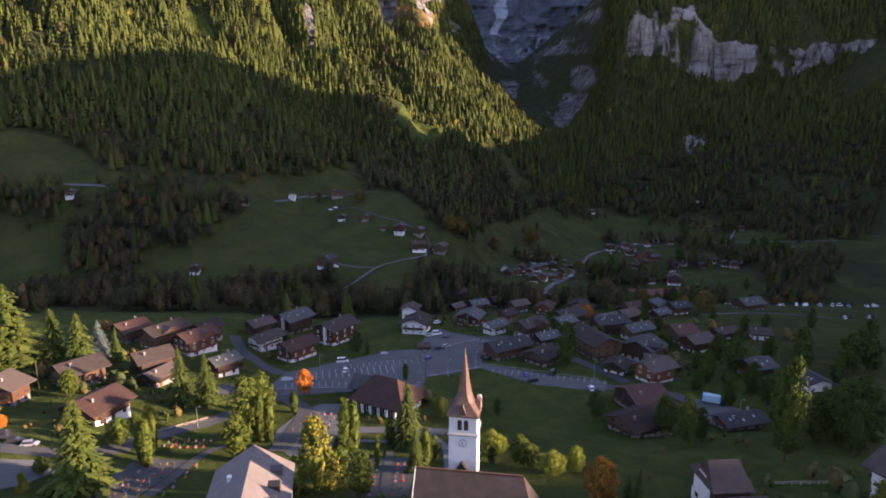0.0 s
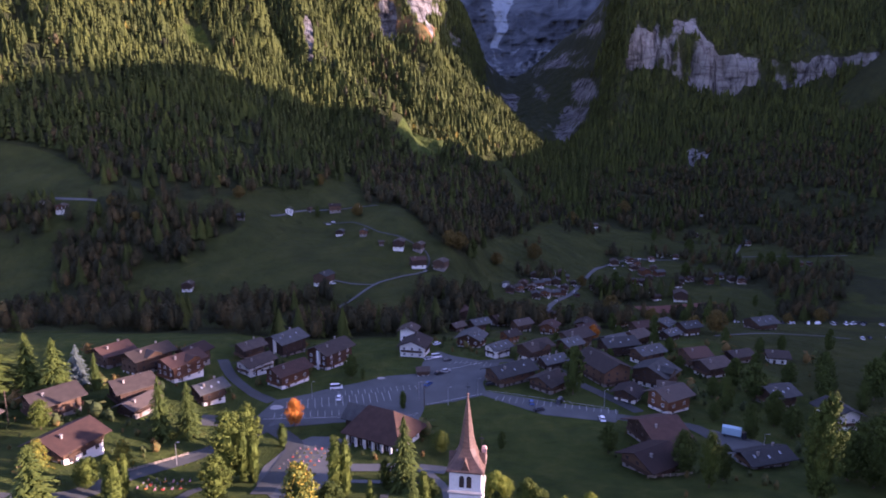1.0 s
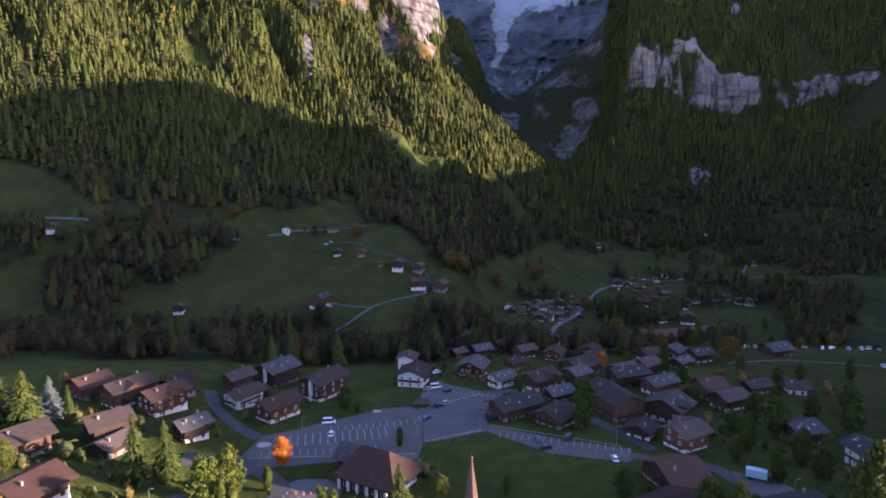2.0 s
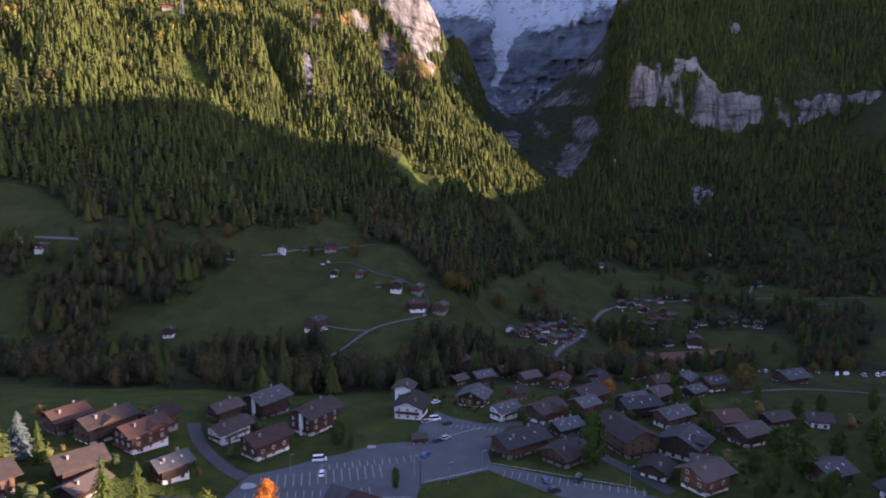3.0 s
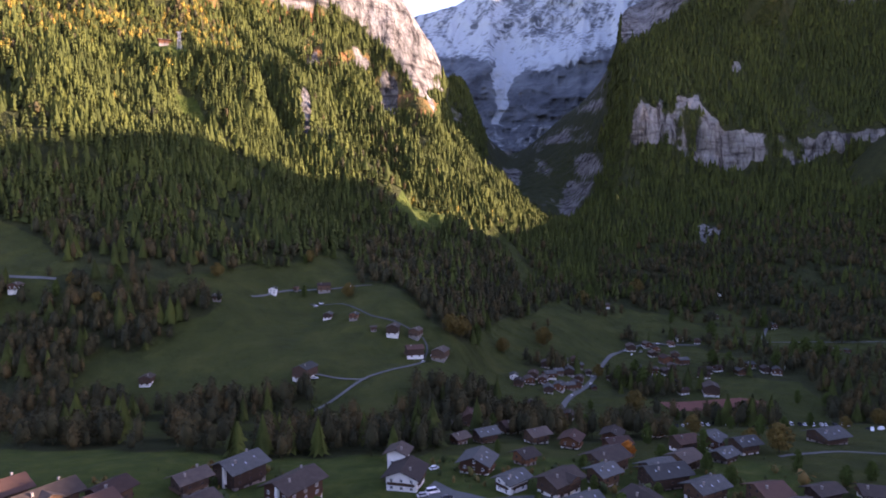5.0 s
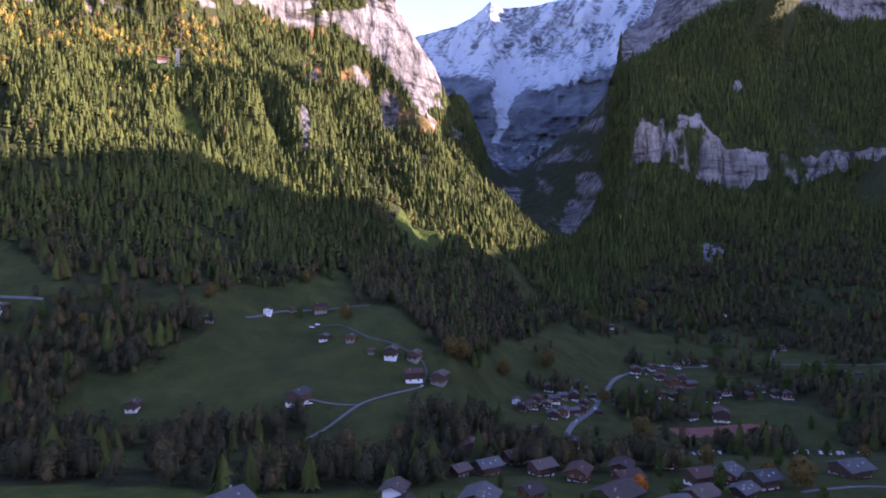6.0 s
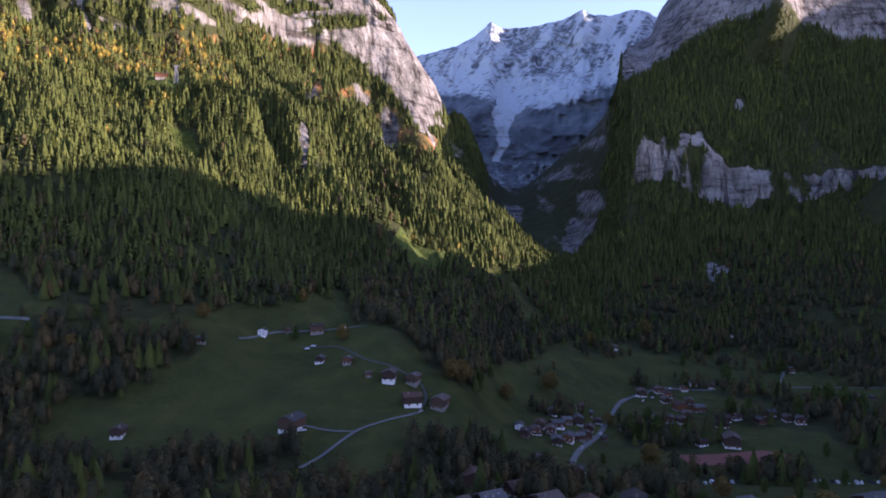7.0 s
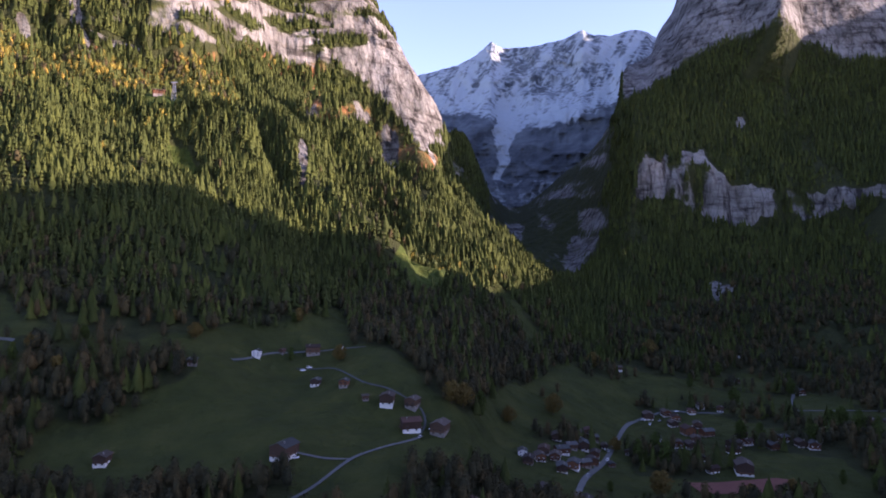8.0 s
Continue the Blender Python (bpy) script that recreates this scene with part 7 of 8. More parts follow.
def parish_hall():
    thing = tagged(new("parish_hall"), "low parish hall with a big brown hipped roof and white pillars", "hall")
    thing.matrix_basis = pose(-19.5, 209.0, ground(-19.5, 209), 0, 0, -28)
    part("wall", Form().box(-10, 9, -7.5, 7, -4, 4.2).mesh("wall", DARK_TIMBER), thing)
    part("end_wall", Form().box(9.0, 9.25, -7.3, 6.8, -4, 4.2).mesh("end_wall", PLASTER), thing, label="white plastered end wall")
    L, W, eave, ridge = 23.0, 19.0, 4.4, 11.4
    f = Form()
    for s in (-1, 1):
        f.add([(-L / 2 + 5, 0, ridge), (L / 2 - 8, 0, ridge), (L / 2, s * W / 2, eave), (-L / 2, s * W / 2, eave), (L / 2, s * W / 2, eave - 0.4), (-L / 2, s * W / 2, eave - 0.4)], [(0, 1, 2, 3) if s < 0 else (3, 2, 1, 0), (2, 4, 5, 3)])
    for s, r in ((1, L / 2 - 8), (-1, -L / 2 + 5)):
        f.add([(r, 0, ridge), (s * L / 2, -W / 2, eave), (s * L / 2, W / 2, eave), (s * L / 2, -W / 2, eave - 0.4), (s * L / 2, W / 2, eave - 0.4)], [(0, 1, 2), (1, 3, 4, 2)])
    f.add([(-L / 2, -W / 2, eave - 0.4), (L / 2, -W / 2, eave - 0.4), (L / 2, W / 2, eave - 0.4), (-L / 2, W / 2, eave - 0.4)], [(3, 2, 1, 0)])
    part("roof", f.mesh("roof", RED_TILES), thing, label="brown tiled hipped roof")
    for k in range(6):
        part("pillar", Form().box(-0.35, 0.35, -0.35, 0.35, -4, 3.8).mesh("pillar", PLASTER), thing, pose(-9 + 3.4 * k, -8.8, 0), "white pillar")
    for k in range(5):
        window(thing, pose(-7.3 + 3.4 * k, -7.55, 2.0), 1.8, 2.4)
    wing = part("wing", Form().box(-17, -8.5, 1.0, 8.5, -4, 4.0).mesh("wing", DARK_TIMBER), thing, label="rear wing under a grey roof")
    g = roof_form(11, 10, 4.0, 8.0)
    part("wing_roof", g.mesh("wing_roof", GREY_TILES), wing, pose(-13, 4.8, 0))
    return thing


parish_hall()


def near_house():
    """The plastered house by the churchyard, grey-brown roof with three shed dormers."""
    thing = tagged(new("house"), "plastered house with a grey-brown tiled roof and three dormers", "house")
    thing.matrix_basis = pose(-38.6, 110.5, ground(-38.6, 110.5), 0, 0, -80)
    L, W, ridge, pitch = 23.0, 16.6, 13.4, 0.64
    eave = ridge - W / 2 * pitch
    part("wall", Form().box(-L / 2 + 0.6, L / 2 - 0.6, -W / 2 + 0.8, W / 2 - 0.8, -4, eave + 0.3).mesh("wall", PINK), thing, label="pale pink plastered wall")
    gab = Form()
    for s in (-1, 1):
        x = s * (L / 2 - 0.7)
        gab.loft([[(x - 0.1, -W / 2 + 0.9, eave + 0.2), (x - 0.1, W / 2 - 0.9, eave + 0.2), (x - 0.1, 0, ridge - 0.6)], [(x + 0.1, -W / 2 + 0.9, eave + 0.2), (x + 0.1, W / 2 - 0.9, eave + 0.2), (x + 0.1, 0, ridge - 0.6)]])
    part("gable", gab.mesh("gable", PINK), thing)
    roof = part("roof", roof_form(L, W, eave, ridge, 0.3).mesh("roof", PALE_ROOF), thing, label="pale grey-brown tiled roof")
    for k, x in enumerate((-5.6, 0.2, 6.0)):
        z0 = ridge - 4.2 * pitch
        f = Form()
        f.loft([[(x - 1.1, 6.2, z0 - 1.75), (x + 1.1, 6.2, z0 - 1.75), (x + 1.1, 6.2, z0 + 0.2), (x - 1.1, 6.2, z0 + 0.2)], [(x - 1.1, 3.8, z0 - 0.2), (x + 1.1, 3.8, z0 - 0.2), (x + 1.1, 3.8, z0 + 0.25), (x - 1.1, 3.8, z0 + 0.25)]])
        part("dormer", f.mesh("dormer", GREY_TILES), roof, label="grey shed dormer")
    chim = Form().box(-2.6, -1.6, -4.2, -3.4, ridge - 4, ridge - 1.4)
    part("chimney", chim.mesh("chimney", PLASTER), roof)
    for s in (-1, 1):
        for k in range(5):
            for z in (-0.8, 2.2):
                window(thing, pose(-8.4 + 4.2 * k, s * (W / 2 - 0.72), z + 0.9, 0, 0, 0 if s < 0 else 180), 1.2, 1.5)
    return thing


near_house()


# ---- cars ----
def car_form(van):
    L, W = (5.2, 1.95) if van else (4.4, 1.8)
    shoulder, top = (1.15, 2.1) if van else (0.88, 1.45)
    body = Form()
    rows = [(-L / 2, 0.35, 0.75), (-L / 2 + 0.15, 0.28, shoulder - 0.05), (L / 2 - 0.9, 0.28, shoulder), (L / 2 - 0.1, 0.28, shoulder - 0.22), (L / 2, 0.4, 0.65)]
    body.loft([[(x, -W / 2, lo), (x, W / 2, lo), (x, W / 2 - 0.05, hi), (x, -W / 2 + 0.05, hi)] for x, lo, hi in rows])
    back, front = (-L / 2 + 0.1, L / 2 - 1.0) if van else (-L / 2 + 0.5, L / 2 - 1.3)
    roof = Form().loft([[(back, -W / 2 + 0.08, shoulder), (front + 0.35, -W / 2 + 0.08, shoulder), (front + 0.35, W / 2 - 0.08, shoulder), (back, W / 2 - 0.08, shoulder)],
                        [(back + 0.25, -W / 2 + 0.25, top), (front - 0.35, -W / 2 + 0.25, top), (front - 0.35, W / 2 - 0.25, top), (back + 0.25, W / 2 - 0.25, top)]])
    lid = Form().box(back + 0.2, front - 0.3, -W / 2 + 0.22, W / 2 - 0.22, top, top + 0.05)
    wheel = Form().rod((0, -0.11, 0), (0, 0.11, 0), 0.32, sides=12)
    return body, roof, lid, wheel, L, W


PAINTS = {"white": stuff("white_car_paint", [(0.72, 0.72, 0.72), (0.8, 0.8, 0.8)], 2, 0.25, 0, specular=0.5), "silver": stuff("silver_car_paint", [(0.4, 0.41, 0.42), (0.5, 0.5, 0.51)], 2, 0.3, 0, metal=0.4),
          "blue": stuff("blue_car_paint", [(0.03, 0.07, 0.2), (0.05, 0.1, 0.26)], 2, 0.25, 0, specular=0.5), "dark": stuff("dark_car_paint", [(0.02, 0.02, 0.024), (0.035, 0.035, 0.04)], 2, 0.25, 0, specular=0.5), "red": stuff("red_car_paint", [(0.25, 0.03, 0.025), (0.32, 0.04, 0.03)], 2, 0.25, 0, specular=0.5)}
TYRE = stuff("tyre_rubber", [(0.015, 0.015, 0.015), (0.03, 0.03, 0.03)], 4, 0.8, 0.1)


@functools.lru_cache(None)
def car_meshes(paint, van):
    body, roof, lid, wheel, L, W = car_form(van)
    return body.mesh("body", PAINTS[paint]), roof.mesh("cabin_glass", PAINTS[paint] if van == 2 else GLASS), lid.mesh("roof_panel", PAINTS[paint]), wheel.mesh("wheel", TYRE), L, W


def car(x, y, yaw, paint="white", van=0, where="in the car park"):
    body, glass, lid, wheel, L, W = car_meshes(paint, van)
    thing = tagged(new("van" if van else "car"), f"parked {paint} {'van' if van else 'car'} {where}", "van" if van else "car", "parked vehicles")
    thing.matrix_basis = pose(x, y, ground(x, y) + 0.2, 0, 0, yaw)
    part("body", body, thing)
    part("cabin_glass", glass, thing)
    part("roof_panel", lid, thing)
    for sx in (-1, 1):
        for sy in (-1, 1):
            part("wheel", wheel, thing, pose(sx * L * 0.31, sy * (W / 2 - 0.1), 0.32))
    return thing


car(-44.4, 257.6, 10, "white", 1)
car(-41.4, 246.4, 95, "white")
car(-6.3, 262.0, 60, "blue")
car(-6.8, 296.3, 20, "silver")
car(-3.3, 299.4, 20, "white", 1)
car(2.0, 294.3, 15, "dark")
car(-1.9, 275.3, 35, "dark")
car(1.2, 278.0, 35, "silver")
car(19.8, 262.0, 20, "dark")
car(58.2, 226.3, 90, "white")
car(36.4, 234.6, 20, "dark")
car(45.9, 242.8, 60, "dark", 1)
car(34.6, 241.7, 90, "blue")
car(-3.2, 330.2, 30, "white")
for x, y, yaw, paint in ((-124.2, 160.7, 20, "dark"), (-121.5, 157.3, 20, "dark"), (-111.9, 153.5, 10, "silver"), (-116.7, 154.6, 15, "dark")):
    car(x, y, yaw, paint, where="by the village road")
for k in range(16):
    car(228 + 4.6 * k, 536 - 1.2 * k + 2.0 * math.sin(k * 2.2), 80 + 8 * math.sin(k), ("white", "silver", "white", "dark", "white")[k % 5], (0, 1, 2)[k % 3], where="in the valley car park")
for k in range(12):
    car(164 + 5.2 * k, 512 + 1.6 * k + 1.5 * math.sin(k * 3.1), 85, ("white", "dark", "silver")[k % 3], (0, 1)[k % 2], where="in the valley car park")
for k in range(14):
    car(277 + 5.0 * k, 466 + 0.5 * k + 14 * math.sin(k * 2.4), 60 + 50 * math.sin(k * 1.3), ("white", "dark", "silver", "white", "dark")[k % 5], (2, 0, 1)[k % 3], where="in the valley car park")
for x, y, yaw, paint in ((243, 358, 70, "white"), (249, 361, 75, "dark"), (262, 364, 60, "silver"), (268, 367, 65, "dark")):
    car(x, y, yaw, paint, where="in the valley car park")
for x, y, yaw in ((206, 764, 30), (219, 772, 25), (240, 786, 10), (250, 788, 5), (122, 612, 60), (134, 628, 60), (-110, 627, 10), (-114, 623, 10), (-15, 533, 70), (-8, 545, 70), (-86, 484, 20), (208, 748, 60), (221, 758, 40), (293, 801, 10), (301, 796, 15), (141, 652, 60), (310, 667, 20), (261, 675, 80), (262, 662, 20), (148, 664, 60), (105, 571, 60)):
    car(x, y, yaw, ("white", "silver")[int(x) % 2], where="beside the farmhouses")


def lorry():
    thing = tagged(new("truck"), "pale blue box truck standing in a yard", "truck")
    thing.matrix_basis = pose(99.5, 212.0, ground(99.5, 212.0) + 0.25, 0, 0, -28)
    part("box", Form().loft([[(-3.6, -1.2, 0.9), (2.4, -1.2, 0.9), (2.4, 1.2, 0.9), (-3.6, 1.2, 0.9)], [(-3.6, -1.2, 3.3), (2.4, -1.2, 3.3), (2.4, 1.2, 3.3), (-3.6, 1.2, 3.3)], [(-3.5, -1.0, 3.5), (2.3, -1.0, 3.5), (2.3, 1.0, 3.5), (-3.5, 1.0, 3.5)]]).mesh("box", stuff("pale_blue_truck_paint", [(0.3, 0.46, 0.5), (0.38, 0.55, 0.6)], 2, 0.35, 0, specular=0.4)), thing)
    part("cab", Form().loft([[(2.5, -1.1, 0.5), (4.2, -1.1, 0.5), (4.2, 1.1, 0.5), (2.5, 1.1, 0.5)], [(2.5, -1.1, 2.4), (3.9, -1.05, 2.4), (3.9, 1.05, 2.4), (2.5, 1.1, 2.4)]]).mesh("cab", PAINTS["dark"]), thing)
    for x in (-2.6, 3.3):
        for s in (-1, 1):
            part("wheel", Form().rod((0, -0.15, 0), (0, 0.15, 0), 0.48, sides=12).mesh("wheel", TYRE), thing, pose(x, s * 1.05, 0.48))


lorry()


# ---- churchyard ----
GRANITE = stuff("dark_granite", [(0.09, 0.088, 0.086), (0.17, 0.165, 0.16)], 1.5, 0.6, 0.2)
GRAVES = [Form().loft([[(-0.35, -0.1, -0.3), (0.35, -0.1, -0.3), (0.35, 0.1, -0.3), (-0.35, 0.1, -0.3)], [(-0.33, -0.08, 0.75), (0.33, -0.08, 0.75), (0.33, 0.08, 0.75), (-0.33, 0.08, 0.75)], [(-0.16, -0.07, 1.0), (0.16, -0.07, 1.0), (0.16, 0.07, 1.0), (-0.16, 0.07, 1.0)]]).mesh("gravestone", GRANITE),
          Form().box(-0.07, 0.07, -0.06, 0.06, -0.3, 1.25).box(-0.32, 0.32, -0.05, 0.05, 0.75, 0.9).mesh("gravestone", GRANITE),
          Form().loft([[(-0.28, -0.2, -0.3), (0.28, -0.2, -0.3), (0.28, 0.2, -0.3), (-0.28, 0.2, -0.3)], [(-0.22, -0.13, 0.6), (0.22, -0.13, 0.6), (0.22, 0.13, 0.6), (-0.22, 0.13, 0.6)]]).mesh("gravestone", MASONRY)]
BEDS = [Form().box(-0.4, 0.4, -1.6, -0.1, -0.3, 0.12).mesh("border", GRANITE)]


def flower_mesh(seed, material):
    rng = np.random.RandomState(seed)
    f = Form()
    for k in range(20):
        x, y, z, s = rng.uniform(-0.45, 0.45), rng.uniform(-1.6, -0.2), rng.uniform(0.1, 0.4), rng.uniform(0.1, 0.2)
        f.add([(x - s, y, z), (x, y - s, z), (x + s, y, z), (x, y + s, z), (x, y, z + s), (x, y, z - s)], [(0, 1, 4), (1, 2, 4), (2, 3, 4), (3, 0, 4), (1, 0, 5), (2, 1, 5), (3, 2, 5), (0, 3, 5)])
    return f.mesh("flower_clump", material)


FLOWERS = [flower_mesh(1, ORANGE_LEAVES), flower_mesh(2, FRESH_LEAVES), flower_mesh(3, PINK_PETALS), flower_mesh(4, DARK_NEEDLES), flower_mesh(5, RED_PETALS)]


def grave(x, y, yaw, k):
    thing = tagged(new("grave"), ("grey stone grave with a planted bed", "stone cross grave with a planted bed", "small brown grave with flowers")[k % 3], "grave", "graves of the churchyard")
    thing.matrix_basis = pose(x, y, ground(x, y) + 0.05, 0, 0, yaw) @ Matrix.Diagonal((0.8, 0.8, 0.75 + 0.2 * math.sin(k), 1))
    part("gravestone", GRAVES[k % 3], thing)
    part("border", BEDS[0], thing)
    part("flower_clump", FLOWERS[(k * 7 + k // 3) % 5], thing)


count = 0
for row in range(9):
    for col in range(7):
        x, y = -80.0 + 2.1 * col + 0.6 * (row % 2) + 0.5 * math.sin(row * 3.1 + col * 1.7), 129.0 + 3.2 * row + 0.6 * math.sin(col * 2.3 + row)
        if abs(x + 69.7) > 2.0 and x < -66 + 0.1 * (y - 130):
            count += 1
            grave(x, y, 4 * math.sin(count), count)
for row in range(3):
    for col in range(6):
        count += 1
        grave(-83.0 + 2.2 * col, 168.8 + 3.0 * row + 0.35 * col, 6, count)
for row in range(8):
    for x in (-19.5, -17.6, -12.2, -10.3):
        count += 1
        grave(x + 0.2 * math.sin(count), 133.0 + 3.1 * row, 3 * math.sin(count), count)
for row in range(6):
    for col in range(5):
        count += 1
        grave(-49.0 + 2.3 * col + 0.5 * row + 0.2 * math.sin(count), 186.0 + 3.2 * row, 5 + 3 * math.sin(count), count)


# ---- street furniture ----
def street_lamp(x, y, high=7.5):
    thing = tagged(new("street_lamp"), "slim grey metal street lamp by the road", "street lamp", "street lamps")
    thing.matrix_basis = pose(x, y, ground(x, y))
    part("pole", Form().rod((0, 0, -0.3), (0, 0, high), 0.11, 0.06, 8).rod((0, 0, high - 0.05), (0.9, -0.2, high + 0.25), 0.045, 0.04, 6).mesh("pole", ZINC), thing)
    part("lamp_head", Form().box(0.7, 1.35, -0.4, 0.0, high + 0.18, high + 0.3).mesh("lamp_head", ZINC), thing)


for x, y in ((-80.6, 187.5), (-52.0, 246.0), (-9.5, 245.5), (2.0, 240.0), (-10.0, 214.0), (14.0, 250.0), (62.0, 238.0), (101.5, 196.0), (-95.5, 163.0)):
    street_lamp(x, y)


def utility_pole(x, y, high):
    thing = tagged(new("utility_pole"), "tall bare wooden utility pole beside a chalet", "pole")
    thing.matrix_basis = pose(x, y, ground(x, y))
    part("pole", Form().rod((0, 0, -0.5), (0, 0, high), 0.17, 0.11, 8).mesh("pole", BARK), thing)
    part("crossbar", Form().box(-0.9, 0.9, -0.06, 0.06, high - 0.7, high - 0.55).mesh("crossbar", BARK), thing)


utility_pole(-144.0, 206.0, 12.0)
utility_pole(-7.2, 238.0, 9.0)


def rail_fence(label, a, b, n):
    """A wooden rail fence in bays."""
    thing = tagged(new("fence"), label, "fence")
    for k in range(n):
        p, q = (np.array(a) + (np.array(b) - np.array(a)) * s / n for s in (k, k + 1))
        zp, zq = ground(round(p[0], 2), round(p[1], 2)), ground(round(q[0], 2), round(q[1], 2))
        part("post", Form().box(p[0] - 0.07, p[0] + 0.07, p[1] - 0.07, p[1] + 0.07, zp - 0.3, zp + 1.1).mesh("post", PALE_WOOD), thing)
        for h in (0.5, 0.95):
            part("rail", Form().rod((*p, zp + h), (*q, zq + h), 0.07, sides=5).mesh("rail", PALE_WOOD), thing)


rail_fence("pale wooden rail fence along the village road", (-93.0, 172.5), (-80.5, 196.0), 9)
rail_fence("pale wooden rail fence beside the meadow", (80.0, 139.0), (96.0, 139.5), 7)
rail_fence("grey wooden fence below the chalet", (59.0, 178.0), (73.0, 181.0), 6)


# ---- markings on the car park ----
def stall_lines():
    f = Form()

    def line(x0, y0, x1, y1, wide=0.16):
        d = Vector((x1 - x0, y1 - y0)).normalized() * wide / 2
        f.add([(x, y, ground(round(x, 2), round(y, 2)) + 0.22) for x, y in ((x0 - d.y, y0 + d.x), (x0 + d.y, y0 - d.x), (x1 + d.y, y1 - d.x), (x1 - d.y, y1 + d.x))], [(0, 1, 2, 3)])
    for k in range(16):
        line(-62 + 2.6 * k, 227.0 + 0.35 * k, -63 + 2.6 * k, 232.0 + 0.35 * k)
        line(-59.5 + 2.6 * k, 234.5 + 0.68 * k, -61.5 + 2.6 * k, 244.0 + 0.72 * k, 0.2)
    for k in range(14):
        line(-42 + 2.6 * k, 249.5 + 0.62 * k, -43 + 2.6 * k, 254.5 + 0.62 * k)
    for k in range(18):
        line(22 + 2.6 * k, 249.6 - 0.75 * k, 20.7 + 2.6 * k, 244.8 - 0.75 * k)
    for k in range(9):
        line(3 + 2.3 * k, 290.5 - 0.5 * k, 4.5 + 2.3 * k, 295.5 - 0.5 * k)
    for a, b in (((-66, 226.5), (-10, 230.5)), ((-6, 241), (16, 252)), ((-2, 279), (17, 291)), ((18, 256), (64, 238))):
        line(*a, *b, 0.3)
    return tagged(new("parking_lines", f.mesh("parking_lines", LINE_PAINT)), "worn white parking lines painted on the asphalt", "road marking", kind="structure")


stall_lines()


def traffic_island(x, y, r):
    f = Form()
    ring = [(math.cos(w) * r * (1 + 0.3 * math.cos(w)), math.sin(w) * r * 0.8) for w in np.linspace(0, 6.283, 13)[:-1]]
    z = ground(x, y)
    f.loft([[(x + a, y + b, z - 0.1) for a, b in ring], [(x + a * 0.97, y + b * 0.97, z + 0.34) for a, b in ring]])
    tagged(new("traffic_island", f.mesh("traffic_island", STONE)), "raised pale kerbed island in the car park", "kerb", kind="structure")


traffic_island(-64.5, 237.5, 2.6)
traffic_island(-27.5, 270.0, 1.8)

# ---- garden and churchyard trees ----
grow("larch", -166.7, 225.8, 36.2)
grow("larch", -154.5, 232.7, 24.7)
grow("larch", -142.7, 229.8, 24.0)
grow("blue", -142.8, 243.5, 17.2)
grow("spruce", -134.1, 240.3, 15.1)
grow("spruce", -93.1, 205.0, 22.1)
grow("spruce", -86.1, 210.1, 19.6)
grow("pine", -85.6, 132.4, 23.4)
grow("column", -82.0, 153.7, 13.6)
grow("column", -79.7, 152.0, 14.2)
grow("column", -83.1, 163.0, 11.9)
grow("green", -93.1, 163.1, 8.8)
grow("yellow", -92.8, 180.3, 8.6)
grow("column", -85.2, 158.7, 12.6)
grow("lime", -60.4, 176.4, 20.9)
grow("lime", -62.6, 198.6, 16.7)
grow("column", -53.1, 175.2, 15.7)
grow("column", -55.9, 175.2, 17.0)
grow("lime", -58.5, 160.4, 13.3)
grow("yellow", -31.0, 136.5, 19.7)
grow("dark", -25.0, 140.6, 13.2)
grow("column", -28.4, 165.5, 17.2)
grow("column", -25.8, 165.5, 16.3)
grow("dark", -19.1, 130.3, 11.9)
grow("spruce", -10.6, 170.8, 21.4)
grow("column", -17.7, 151.9, 9.6)
grow("spruce", -7.3, 148.9, 13.0)
grow("column", -4.6, 151.1, 12.3)
grow("orange", -52.7, 220.2, 10.3)
grow("cypress", -15.3, 237.2, 7.3)
grow("cypress", -52.8, 203.8, 8.2)
grow("green", -130.6, 202.1, 9.9)
grow("orange", -129.4, 167.1, 4.5)
grow("green", -98.4, 137.7, 4.6)
grow("yellow", -96.1, 127.5, 5.0)
grow("fresh", 13.7, 162.9, 7.6)
grow("fresh", 15.6, 162.9, 6.5)
grow("green", 20.9, 153.3, 8.9)
grow("green", 23.1, 151.9, 7.2)
grow("fresh", 28.3, 144.7, 7.2)
grow("fresh", 34.8, 147.7, 7.5)
grow("rust", 35.6, 125.7, 11.4)
grow("spruce", 43.8, 124.0, 10.0)
grow("spruce", 42.5, 127.4, 7.1)
grow("poplar", 95.5, 157.9, 30.1)
grow("poplar", 73.3, 170.8, 16.8)
grow("dark", 53.0, 252.6, 20.5)
grow("dark", 123.9, 263.2, 13.4)
grow("dark", 124.6, 248.3, 15.2)
grow("dark", 118.7, 221.8, 13.8)
grow("dark", 174.1, 250.1, 17.9)
grow("dark", 184.3, 250.6, 15.4)
grow("dark", 118.6, 170.8, 18.2)
grow("dark", 127.1, 170.8, 20.0)
grow("dark", 115.2, 176.4, 15.0)
grow("dark", 106.5, 234.1, 14.5)
grow("dark", 70.7, 182.0, 13.6)
grow("dark", 53.1, 198.6, 10.5)
grow("dark", 104.4, 209.7, 13.2)
grow("green", -0.8, 198.6, 7.4)
grow("dark", -3.0, 157.9, 7.7)
grow("dark", 19.1, 201.2, 6.4)
grow("yellow", 98.1, 124.0, 7.0)
grow("yellow", -110.7, 170.7, 8.7)
grow("dark", -16.0, 170.8, 8.3)
grow("dark", 96.6, 341.4, 10.2)
grow("orange", 86.6, 357.0, 8.9)
grow("dark", 26.1, 360.0, 7.1)
grow("dark", -58.5, 270.5, 4.1)
grow("dark", -40.2, 270.5, 11.0)
grow("dark", -34.7, 268.1, 5.5)
